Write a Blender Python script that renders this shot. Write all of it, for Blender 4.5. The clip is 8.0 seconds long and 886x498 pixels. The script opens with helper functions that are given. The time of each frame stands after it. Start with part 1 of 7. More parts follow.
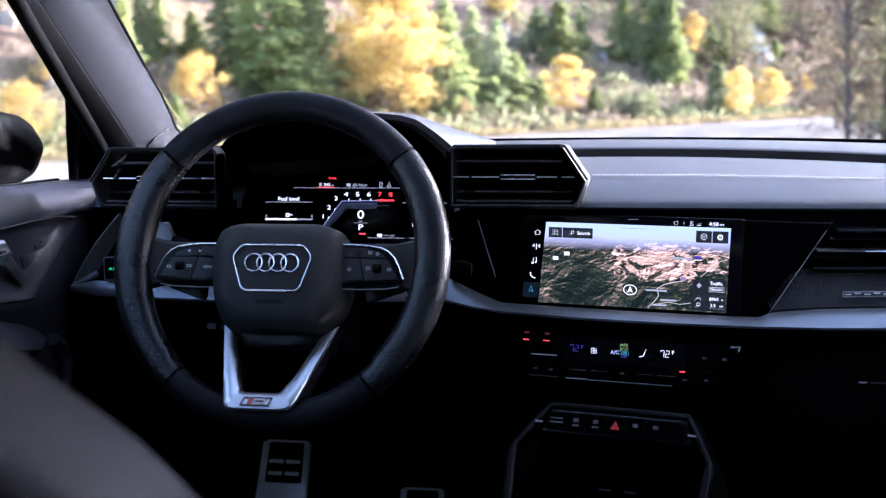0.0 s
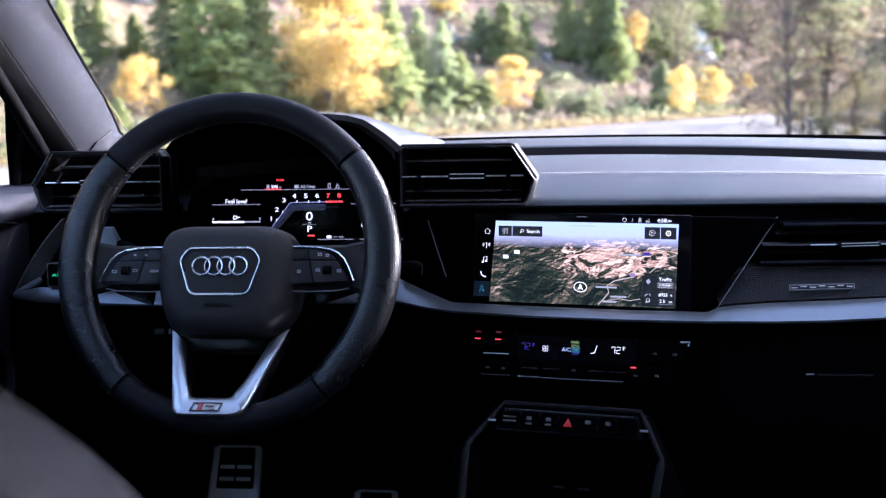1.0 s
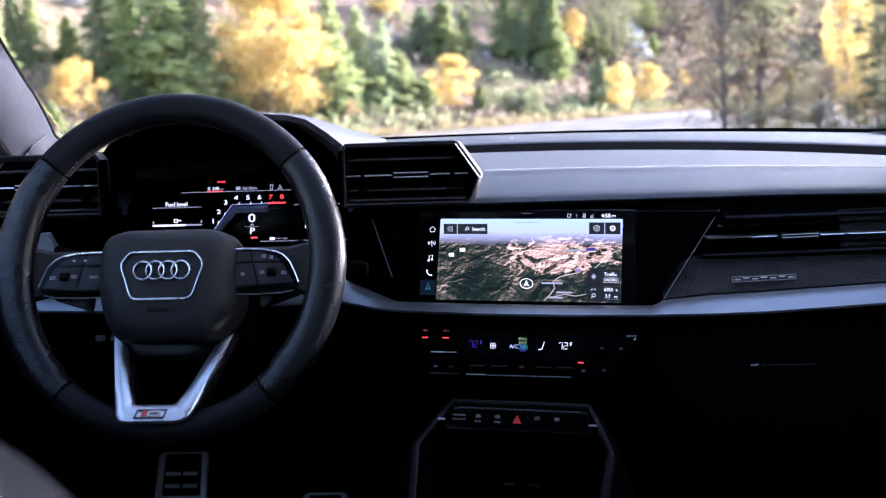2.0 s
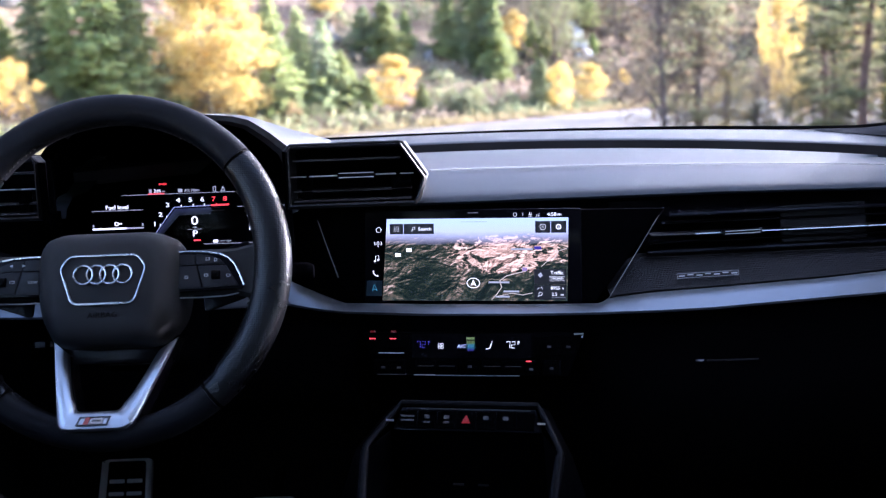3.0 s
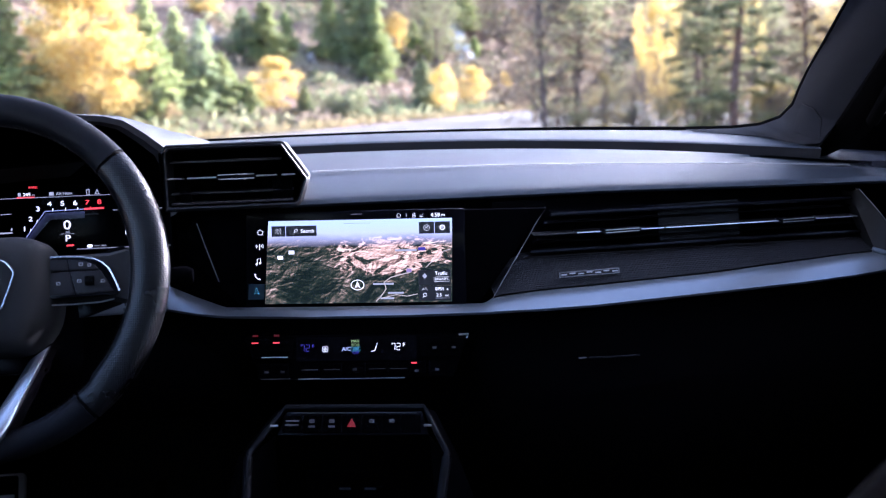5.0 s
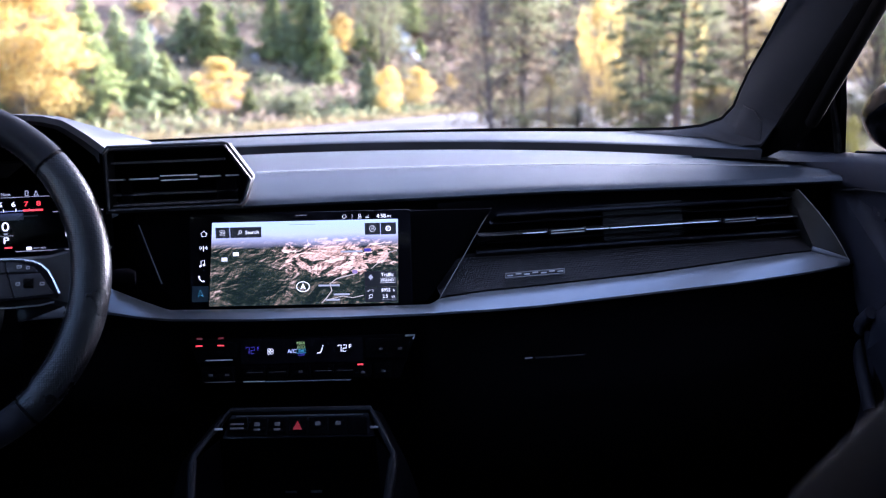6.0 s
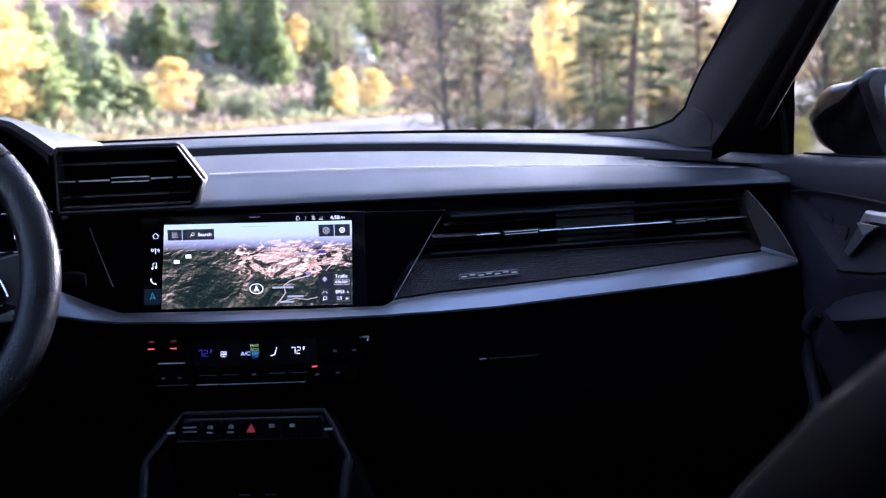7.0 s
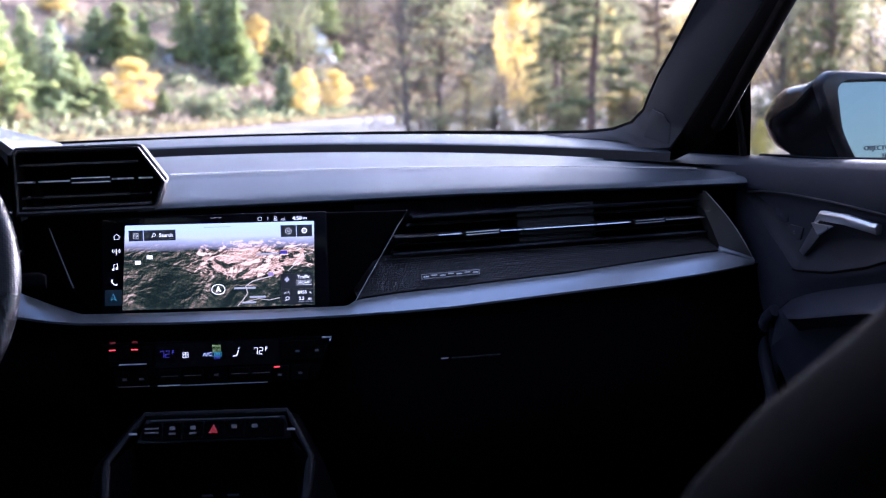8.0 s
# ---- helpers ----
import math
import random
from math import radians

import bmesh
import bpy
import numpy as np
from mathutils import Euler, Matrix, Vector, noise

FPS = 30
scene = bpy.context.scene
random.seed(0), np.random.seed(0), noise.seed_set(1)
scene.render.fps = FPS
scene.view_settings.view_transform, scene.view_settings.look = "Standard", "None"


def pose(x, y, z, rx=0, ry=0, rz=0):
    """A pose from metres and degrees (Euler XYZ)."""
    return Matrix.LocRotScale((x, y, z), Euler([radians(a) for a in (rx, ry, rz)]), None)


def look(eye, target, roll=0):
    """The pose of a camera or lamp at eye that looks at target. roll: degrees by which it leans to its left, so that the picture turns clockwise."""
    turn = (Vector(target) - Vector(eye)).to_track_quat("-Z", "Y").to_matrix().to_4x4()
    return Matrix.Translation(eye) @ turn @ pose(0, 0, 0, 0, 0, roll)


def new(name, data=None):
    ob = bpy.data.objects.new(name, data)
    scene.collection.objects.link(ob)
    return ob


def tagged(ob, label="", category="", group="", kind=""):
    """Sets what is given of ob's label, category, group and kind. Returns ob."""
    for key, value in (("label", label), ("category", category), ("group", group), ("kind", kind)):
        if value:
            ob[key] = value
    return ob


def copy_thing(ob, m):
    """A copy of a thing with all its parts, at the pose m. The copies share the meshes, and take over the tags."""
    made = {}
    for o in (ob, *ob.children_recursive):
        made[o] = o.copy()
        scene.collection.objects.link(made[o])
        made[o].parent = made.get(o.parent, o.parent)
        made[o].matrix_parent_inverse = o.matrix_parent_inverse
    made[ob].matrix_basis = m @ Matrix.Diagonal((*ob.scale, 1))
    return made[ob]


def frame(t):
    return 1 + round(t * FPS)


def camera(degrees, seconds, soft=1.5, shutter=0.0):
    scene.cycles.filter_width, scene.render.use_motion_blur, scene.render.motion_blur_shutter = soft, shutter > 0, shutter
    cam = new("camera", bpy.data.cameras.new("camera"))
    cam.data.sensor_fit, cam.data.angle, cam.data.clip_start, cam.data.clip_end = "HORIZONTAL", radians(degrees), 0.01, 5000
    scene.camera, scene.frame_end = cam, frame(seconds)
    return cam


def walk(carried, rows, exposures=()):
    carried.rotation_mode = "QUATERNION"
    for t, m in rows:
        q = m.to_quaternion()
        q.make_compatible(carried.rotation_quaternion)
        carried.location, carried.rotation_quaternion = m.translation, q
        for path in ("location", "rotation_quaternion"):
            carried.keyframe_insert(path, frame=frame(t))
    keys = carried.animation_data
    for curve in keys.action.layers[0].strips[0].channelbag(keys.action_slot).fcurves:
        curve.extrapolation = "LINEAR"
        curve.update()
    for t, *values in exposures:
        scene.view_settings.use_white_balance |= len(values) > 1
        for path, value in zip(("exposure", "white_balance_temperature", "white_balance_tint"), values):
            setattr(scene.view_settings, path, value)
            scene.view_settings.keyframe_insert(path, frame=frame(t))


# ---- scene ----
cam = camera(44.308, 8.0, soft=1.25)
cam.data.dof.use_dof = True
cam.data.dof.focus_distance = 1.27
cam.data.dof.aperture_fstop = 6.5
ROWS = [
    (0.0, -0.017, 0.0, 1.15, 80.999, 0.74, 8.614),
    (0.5, -0.0181, 0.0022, 1.1493, 81.014, 0.928, 7.275),
    (1.0, -0.0191, 0.0039, 1.1483, 80.999, 1.231, 5.807),
    (1.5, -0.0205, 0.0066, 1.1475, 80.94, 1.627, 4.242),
    (3.0, -0.0253, 0.0139, 1.1462, 80.779, 2.136, -0.363),
    (3.5, -0.026, 0.0161, 1.146, 80.747, 2.135, -1.781),
    (4.0, -0.0258, 0.0188, 1.1449, 80.729, 2.074, -3.234),
    (4.5, -0.0244, 0.0209, 1.1441, 80.707, 2.0, -4.859),
    (6.0, -0.023, 0.0231, 1.1426, 80.692, 1.625, -9.265),
    (6.5, -0.0216, 0.0247, 1.1423, 80.687, 1.572, -10.458),
    (7.0, -0.0212, 0.0207, 1.1431, 80.694, 1.445, -11.585),
    (7.5, -0.0218, 0.0167, 1.1434, 80.703, 1.362, -12.644),
    (8.0, -0.0228, 0.0128, 1.1432, 80.716, 1.242, -13.578),
]
walk(cam, [(t, pose(x, y, z, rx, ry, rz)) for t, x, y, z, rx, ry, rz in ROWS], exposures=[(0.0, 2.70, 5600, 26), (8.0, 2.76, 5350, 31)])

# ---- world and sun ----
SUN_EL, SUN_AZ = 18.0, 57.0   # azimuth: degrees clockwise from straight ahead
world = bpy.data.worlds.new("sky")
scene.world = world
world.use_nodes = True
wn = world.node_tree
sky = wn.nodes.new("ShaderNodeTexSky")
sky.sky_type = "NISHITA"
sky.sun_disc = False
sky.sun_elevation = radians(SUN_EL)
sky.sun_rotation = radians(SUN_AZ)
sky.air_density, sky.dust_density, sky.ozone_density = 1.2, 2.0, 1.0
wn.links.new(sky.outputs[0], wn.nodes["Background"].inputs[0])
wn.nodes["Background"].inputs[1].default_value = 0.15
sun_data = bpy.data.lights.new("sun", "SUN")
sun_data.energy, sun_data.angle, sun_data.color = 4.8, radians(3), (1.0, 0.96, 0.90)
sun = new("sun", sun_data)
az, el = radians(SUN_AZ), radians(SUN_EL)
sun.matrix_world = look((60 * math.sin(az) * math.cos(el), 60 * math.cos(az) * math.cos(el), 60 * math.sin(el)), (0, 0, 0))


# ---- materials ----
def material(name, color, rough=0.5, metal=0.0, vary=0.15, scale=12.0, grain=0.0, grain_scale=900.0, spec=0.5,
             cells=False, rough_vary=0.08, coat=0.0, tint=None, jitter=0.0, trans=0.0, sheen=0.0, ior=1.5):
    """A surface with soft stains at one scale, grain and relief at a finer one."""
    m = bpy.data.materials.new(name)
    m.use_nodes = True
    nt = m.node_tree
    b = nt.nodes["Principled BSDF"]
    link = nt.links.new
    co = nt.nodes.new("ShaderNodeTexCoord").outputs["Object"]
    n1 = nt.nodes.new("ShaderNodeTexNoise")
    n1.inputs["Scale"].default_value, n1.inputs["Detail"].default_value = scale, 5
    link(co, n1.inputs["Vector"])
    mix = nt.nodes.new("ShaderNodeMix")
    mix.data_type = "RGBA"
    dark = [c * (1 - vary) for c in color]
    other = tint if tint else [min(1, c * (1 + vary)) for c in color]
    mix.inputs[6].default_value, mix.inputs[7].default_value = (*dark, 1), (*other, 1)
    ramp = nt.nodes.new("ShaderNodeMapRange")
    ramp.inputs[1].default_value, ramp.inputs[2].default_value = 0.3, 0.7
    link(n1.outputs[0], ramp.inputs[0])
    link(ramp.outputs[0], mix.inputs[0])
    out = mix.outputs[2]
    if jitter:
        info = nt.nodes.new("ShaderNodeObjectInfo")
        geo = nt.nodes.new("ShaderNodeNewGeometry")
        add = nt.nodes.new("ShaderNodeMath")
        add.operation = "ADD"
        link(info.outputs["Random"], add.inputs[0])
        link(geo.outputs["Random Per Island"], add.inputs[1])
        mr = nt.nodes.new("ShaderNodeMapRange")
        mr.inputs[2].default_value = 2.0
        mr.inputs[3].default_value, mr.inputs[4].default_value = 1 - jitter, 1 + jitter
        link(add.outputs[0], mr.inputs[0])
        sc = nt.nodes.new("ShaderNodeVectorMath")
        sc.operation = "SCALE"
        link(out, sc.inputs[0])
        link(mr.outputs[0], sc.inputs["Scale"])
        out = sc.outputs[0]
    link(out, b.inputs["Base Color"])
    rr = nt.nodes.new("ShaderNodeMapRange")
    rr.inputs[3].default_value, rr.inputs[4].default_value = max(0.02, rough - rough_vary), min(1, rough + rough_vary)
    link(n1.outputs[0], rr.inputs[0])
    link(rr.outputs[0], b.inputs["Roughness"])
    b.inputs["Metallic"].default_value = metal
    b.inputs["IOR"].default_value = ior
    b.inputs["Specular IOR Level"].default_value = spec
    b.inputs["Coat Weight"].default_value = coat
    b.inputs["Sheen Weight"].default_value = sheen
    b.inputs["Transmission Weight"].default_value = trans
    if grain:
        if cells:
            n2 = nt.nodes.new("ShaderNodeTexVoronoi")
            n2.inputs["Randomness"].default_value = 0.0
        else:
            n2 = nt.nodes.new("ShaderNodeTexNoise")
            n2.inputs["Detail"].default_value = 3
        n2.inputs["Scale"].default_value = grain_scale
        link(co, n2.inputs["Vector"])
        bump = nt.nodes.new("ShaderNodeBump")
        bump.inputs["Strength"].default_value = grain
        bump.inputs["Distance"].default_value = 0.6 / grain_scale
        link(n2.outputs[0], bump.inputs["Height"])
        link(bump.outputs[0], b.inputs["Normal"])
        link(bump.outputs[0], b.inputs["Coat Normal"])
    return m


def glow(name, color, strength):
    m = bpy.data.materials.new(name)
    m.use_nodes = True
    b = m.node_tree.nodes["Principled BSDF"]
    b.inputs["Base Color"].default_value = (0.01, 0.01, 0.01, 1)
    b.inputs["Roughness"].default_value = 0.3
    b.inputs["Emission Color"].default_value = (*color, 1)
    b.inputs["Emission Strength"].default_value = strength * 0.85
    return m


LEATHER = material("black leather", (0.0046, 0.0049, 0.0063), 0.42, vary=0.2, scale=30, grain=0.3, grain_scale=1100, spec=0.35, ior=1.2)
PERFORATED = material("perforated leather", (0.0022, 0.0024, 0.0031), 0.29, vary=0.15, scale=30, grain=0.34, grain_scale=470, cells=True, spec=0.5, ior=1.36)
HUBSKIN = material("matt airbag skin", (0.0035, 0.0036, 0.0046), 0.6, vary=0.15, scale=30, grain=0.3, grain_scale=1300, spec=0.25)
PAD = material("soft dash skin", (0.0080, 0.0119, 0.0188), 0.5, vary=0.12, scale=9, grain=0.35, grain_scale=1300, spec=0.35)
SOFT = material("soft black plastic", (0.012, 0.012, 0.0145), 0.55, vary=0.2, scale=14, grain=0.4, grain_scale=1200, spec=0.3)
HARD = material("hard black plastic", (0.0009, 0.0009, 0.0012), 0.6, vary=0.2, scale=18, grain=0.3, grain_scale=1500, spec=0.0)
# darker copy of the hard plastic, with missing shade put into its colour
SHADE_BLACK = material("black plastic darkened for shade", (0.0002, 0.0002, 0.0003), 0.9, vary=0.2, scale=18, grain=0.3, grain_scale=1500, spec=0.0)
GLOSS = material("piano black", (0.003, 0.003, 0.004), 0.14, vary=0.3, scale=20, rough_vary=0.03, spec=0.05)
SILVER = material("brushed aluminium trim", (0.160, 0.178, 0.206), 0.38, 0.8, vary=0.06, scale=7, grain=0.15, grain_scale=2500)
SATIN = material("satin silver", (0.50, 0.51, 0.535), 0.32, 1.0, vary=0.05, scale=9, grain=0.08, grain_scale=2500)
EDGE = material("dull bright edge", (0.35, 0.35, 0.37), 0.4, 0.5, vary=0.05)
CHROME = material("chrome", (0.55, 0.55, 0.56), 0.27, 1.0, vary=0.04, rough_vary=0.05)
STEEL = material("pedal steel", (0.80, 0.80, 0.80), 0.4, 0.45, vary=0.08, scale=25, grain=0.2, grain_scale=2000)
WEAVE = material("textured inlay", (0.0080, 0.0080, 0.0100), 0.48, vary=0.12, scale=20, grain=0.9, grain_scale=560, cells=True, spec=0.14)
STITCH = material("light grey thread", (0.20, 0.20, 0.215), 0.7, vary=0.1, scale=60)
THREAD = material("grey thread", (0.011, 0.010, 0.009), 0.8, vary=0.1, scale=60, spec=0.05)
PILLAR = material("pillar fabric", (0.0108, 0.0121, 0.0162), 0.85, vary=0.1, scale=25, grain=0.5, grain_scale=1500, spec=0.2)
CLOTH = material("dark headliner", (0.02, 0.02, 0.021), 0.9, vary=0.15, scale=25, grain=0.4, grain_scale=900, spec=0.2)
CARPET = material("black carpet", (0.008, 0.008, 0.008), 0.95, vary=0.3, scale=40, grain=0.8, grain_scale=500, spec=0.1)
# seat black set below the leather's own, for shade that the sun lacks
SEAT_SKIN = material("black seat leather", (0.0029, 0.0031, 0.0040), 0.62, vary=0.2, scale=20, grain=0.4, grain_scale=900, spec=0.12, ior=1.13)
BEVEL_BLACK = material("gloss black bevel", (0.004, 0.004, 0.005), 0.2, vary=0.2, rough_vary=0.03, spec=0.4)
RUBBER = material("black rubber", (0.0018, 0.0018, 0.002), 0.7, vary=0.2, scale=30, spec=0.02)
PAINT = material("black car paint", (0.003, 0.003, 0.004), 0.06, vary=0.2, rough_vary=0.02, spec=0.05, ior=1.22)
MARK = material("pale print", (0.28, 0.28, 0.29), 0.6, vary=0.05)
VENTLINE = material("bright vent line", (0.34, 0.34, 0.36), 0.3, 1.0, vary=0.2, scale=30)
RIM_BLACK = material("black tray rim", (0.0028, 0.0028, 0.0036), 0.4, vary=0.2, spec=0.05)
DIMMARK = material("dim print", (0.02, 0.02, 0.023), 0.6, vary=0.05)
DARKBAR = material("dark print", (0.03, 0.03, 0.03), 0.5, vary=0.1)
REDBAR = material("red enamel", (0.25, 0.03, 0.02), 0.35, vary=0.1)
W_GLOW = glow("white light", (0.9, 0.94, 1.0), 0.330)
DIM_GLOW = glow("dim white light", (0.75, 0.8, 0.95), 0.115)
RED_GLOW = glow("red light", (1.0, 0.06, 0.07), 0.297)
DARKRED_GLOW = glow("dim red light", (0.8, 0.02, 0.03), 0.016)
BLUE_GLOW = glow("blue light", (0.13, 0.1, 0.9), 0.075)
CYAN_GLOW = glow("cyan light", (0.1, 0.55, 0.8), 0.165)
GREEN_GLOW = glow("green light", (0.03, 0.8, 0.3), 0.165)
LIME_GLOW = glow("lime light", (0.5, 0.8, 0.3), 0.115)
BLACK_SCREEN = material("black screen glass", (0.002, 0.002, 0.003), 0.12, vary=0.2, rough_vary=0.02, spec=0.02)
MIRROR = material("mirror glass", (0.098, 0.125, 0.128), 0.03, 1.0, vary=0.0, rough_vary=0.01)


def glass_material():
    m = bpy.data.materials.new("clear glass")
    m.use_nodes = True
    b = m.node_tree.nodes["Principled BSDF"]
    b.inputs["Base Color"].default_value = (0.97, 0.99, 0.98, 1)
    b.inputs["Roughness"].default_value = 0.0
    b.inputs["IOR"].default_value = 1.18
    b.inputs["Transmission Weight"].default_value = 1.0
    return m


GLASS = glass_material()


# ---- mesh helpers ----
IDENTITY = Matrix.Identity(4)


def part(name, bm, mat, parent=None, label="", smooth=40.0, bevel=0.0):
    """Links a bmesh as one mesh object."""
    bmesh.ops.remove_doubles(bm, verts=bm.verts, dist=1e-6)
    bmesh.ops.recalc_face_normals(bm, faces=bm.faces)
    if bevel:
        sharp = [e for e in bm.edges if len(e.link_faces) == 2 and e.calc_face_angle(0) > radians(28)]
        bmesh.ops.bevel(bm, geom=sharp, offset=bevel, segments=2, profile=0.6, affect="EDGES", clamp_overlap=True)
    if smooth:
        for f in bm.faces:
            f.smooth = True
        for e in bm.edges:
            e.smooth = len(e.link_faces) == 2 and e.calc_face_angle(0) < radians(smooth)
    me = bpy.data.meshes.new(name)
    bm.to_mesh(me)
    bm.free()
    me.materials.append(mat)
    ob = new(name, me)
    if parent is not None:
        ob.parent = parent
        ob.matrix_parent_inverse = parent.matrix_world.inverted()
    if label:
        ob["label"] = label
    return ob


def thing(name, at, label, category, group="", kind=""):
    """An Empty at the base of a thing, which parents its parts."""
    ob = new(name)
    ob.empty_display_size = 0.02
    ob.location = at
    ob.matrix_world = Matrix.Translation(at)
    return tagged(ob, label, category, group, kind)


def plane_frame(origin, right, up):
    """Local x along right, y along up, z out of the plane."""
    x = Vector(right).normalized()
    z = x.cross(Vector(up)).normalized()
    y = z.cross(x)
    m = Matrix((x, y, z)).transposed().to_4x4()
    m.translation = origin
    return m


def loft(bm, rows, closed=False, caps=False, m=IDENTITY):
    vs = [[bm.verts.new(m @ Vector(p)) for p in row] for row in rows]
    n = len(vs[0])
    for a, b in zip(vs, vs[1:]):
        for i in range(n if closed else n - 1):
            j = (i + 1) % n
            bm.faces.new((a[i], a[j], b[j], b[i]))
    if caps:
        bm.faces.new(vs[0])
        bm.faces.new(vs[-1])
    return bm


def slab(bm, pts, d0, d1, m=IDENTITY, inset=0.0):
    """A prism over a flat outline, from depth d0 to d1."""
    c = Vector((sum(p[0] for p in pts) / len(pts), sum(p[1] for p in pts) / len(pts)))
    top = [Vector(p[:2]) + (c - Vector(p[:2])).normalized() * inset for p in pts]
    return loft(bm, [[(p[0], p[1], d0) for p in pts], [(p[0], p[1], d1) for p in top]], True, True, m)


def collar(bm, outer, inner, d0, d1, m=IDENTITY, inner_d1=None):
    """A frame between two outlines with as many corners."""
    e = d1 if inner_d1 is None else inner_d1
    rows = [[(*p, d0) for p in outer], [(*p, d1) for p in outer], [(*p, e) for p in inner], [(*p, d0) for p in inner]]
    rows.append(rows[0])
    return loft(bm, rows, True, False, m)


def block(bm, c, s, m=IDENTITY):
    x, y, z = (v / 2 for v in s)
    return slab(bm, [(c[0] - x, c[1] - y), (c[0] + x, c[1] - y), (c[0] + x, c[1] + y), (c[0] - x, c[1] + y)], c[2] - z, c[2] + z, m)


def tube(bm, pts, r, n=8, closed=False, m=IDENTITY, flat=1.0):
    pts = [Vector(p) for p in pts]
    rows = []
    up = Vector((0.1, 0.2, 1)).normalized()
    for i, p in enumerate(pts):
        a = pts[i - 1] if i or closed else p
        b = pts[(i + 1) % len(pts)] if i < len(pts) - 1 or closed else p
        d = (b - a).normalized()
        u = (up - d * up.dot(d))
        u = u.normalized() if u.length > 1e-4 else d.orthogonal().normalized()
        up = u
        v = d.cross(u)
        rad = r[i] if isinstance(r, (list, tuple)) else r
        rows.append([p + (u * math.cos(2 * math.pi * k / n) * flat + v * math.sin(2 * math.pi * k / n)) * rad for k in range(n)])
    if closed:
        rows.append(rows[0])
    return loft(bm, rows, True, not closed, m)


def rounded(pts, r, n=5):
    """An outline with its corners rounded."""
    out = []
    for i, p in enumerate(pts):
        p, a, b = Vector(p), Vector(pts[i - 1]), Vector(pts[(i + 1) % len(pts)])
        ra = min(r, (a - p).length * 0.45, (b - p).length * 0.45)
        s, e = p + (a - p).normalized() * ra, p + (b - p).normalized() * ra
        for k in range(n + 1):
            t = k / n
            out.append(tuple((1 - t) ** 2 * s + 2 * t * (1 - t) * p + t * t * e))
    return out


def shrink(pts, d):
    """An outline drawn in by d."""
    out = []
    k = len(pts)
    area = sum(pts[i][0] * pts[(i + 1) % k][1] - pts[(i + 1) % k][0] * pts[i][1] for i in range(k))
    s = 1 if area > 0 else -1
    for i in range(k):
        p, a, b = Vector(pts[i]), Vector(pts[i - 1]), Vector(pts[(i + 1) % k])
        n1 = Vector((-(p - a).y, (p - a).x)).normalized() * s
        n2 = Vector((-(b - p).y, (b - p).x)).normalized() * s
        n = (n1 + n2)
        n = n.normalized() / max(0.4, n.normalized().dot(n1)) if n.length > 1e-6 else n1
        out.append(tuple(p + n * d))
    return out


def rect(x0, y0, x1, y1):
    return [(x0, y0), (x1, y0), (x1, y1), (x0, y1)]


def lettering(body, size, m, mat, parent, name="lettering", label="", align="CENTER", depth=0.0003, squash=1.0):
    cu = bpy.data.curves.new(name, "FONT")
    cu.body, cu.size, cu.align_x, cu.align_y, cu.extrude = body, size, align, "CENTER", depth
    cu.resolution_u = 3
    tmp = bpy.data.objects.new(name, cu)
    me = bpy.data.meshes.new_from_object(tmp)
    bpy.data.objects.remove(tmp)
    me.transform(m @ Matrix.Diagonal((squash, 1, 1, 1)))
    me.materials.clear()
    me.materials.append(mat)
    ob = new(name, me)
    if parent is not None:
        ob.parent = parent
        ob.matrix_parent_inverse = parent.matrix_world.inverted()
    if label:
        ob["label"] = label
    return ob


def flat(name, pts, m, mat, parent, d=0.0006, label="", d0=0.0):
    bm = bmesh.new()
    slab(bm, pts, d0, d0 + d, m)
    return part(name, bm, mat, parent, label, smooth=0)


def stroke(name, pts, w, m, mat, parent, d=0.0006, d0=0.0, closed=False, label=""):
    """A thin drawn line on a plane."""
    bm = bmesh.new()
    tube(bm, [(p[0], p[1], d0 + d / 2) for p in pts], w * 0.38, 6, closed, m, flat=1.0)
    return part(name, bm, mat, parent, label)


def lerp(a, b, t):
    return a + (b - a) * t


def along(table, x):
    """Smooth values between the rows of a table whose first column is x."""
    if x <= table[0][0]:
        return table[0][1:]
    for a, b in zip(table, table[1:]):
        if x <= b[0]:
            t = (x - a[0]) / (b[0] - a[0])
            return tuple(lerp(p, q, t) for p, q in zip(a[1:], b[1:]))
    return table[-1][1:]


def spread(a, b, n):
    return [a + (b - a) * i / (n - 1) for i in range(n)]


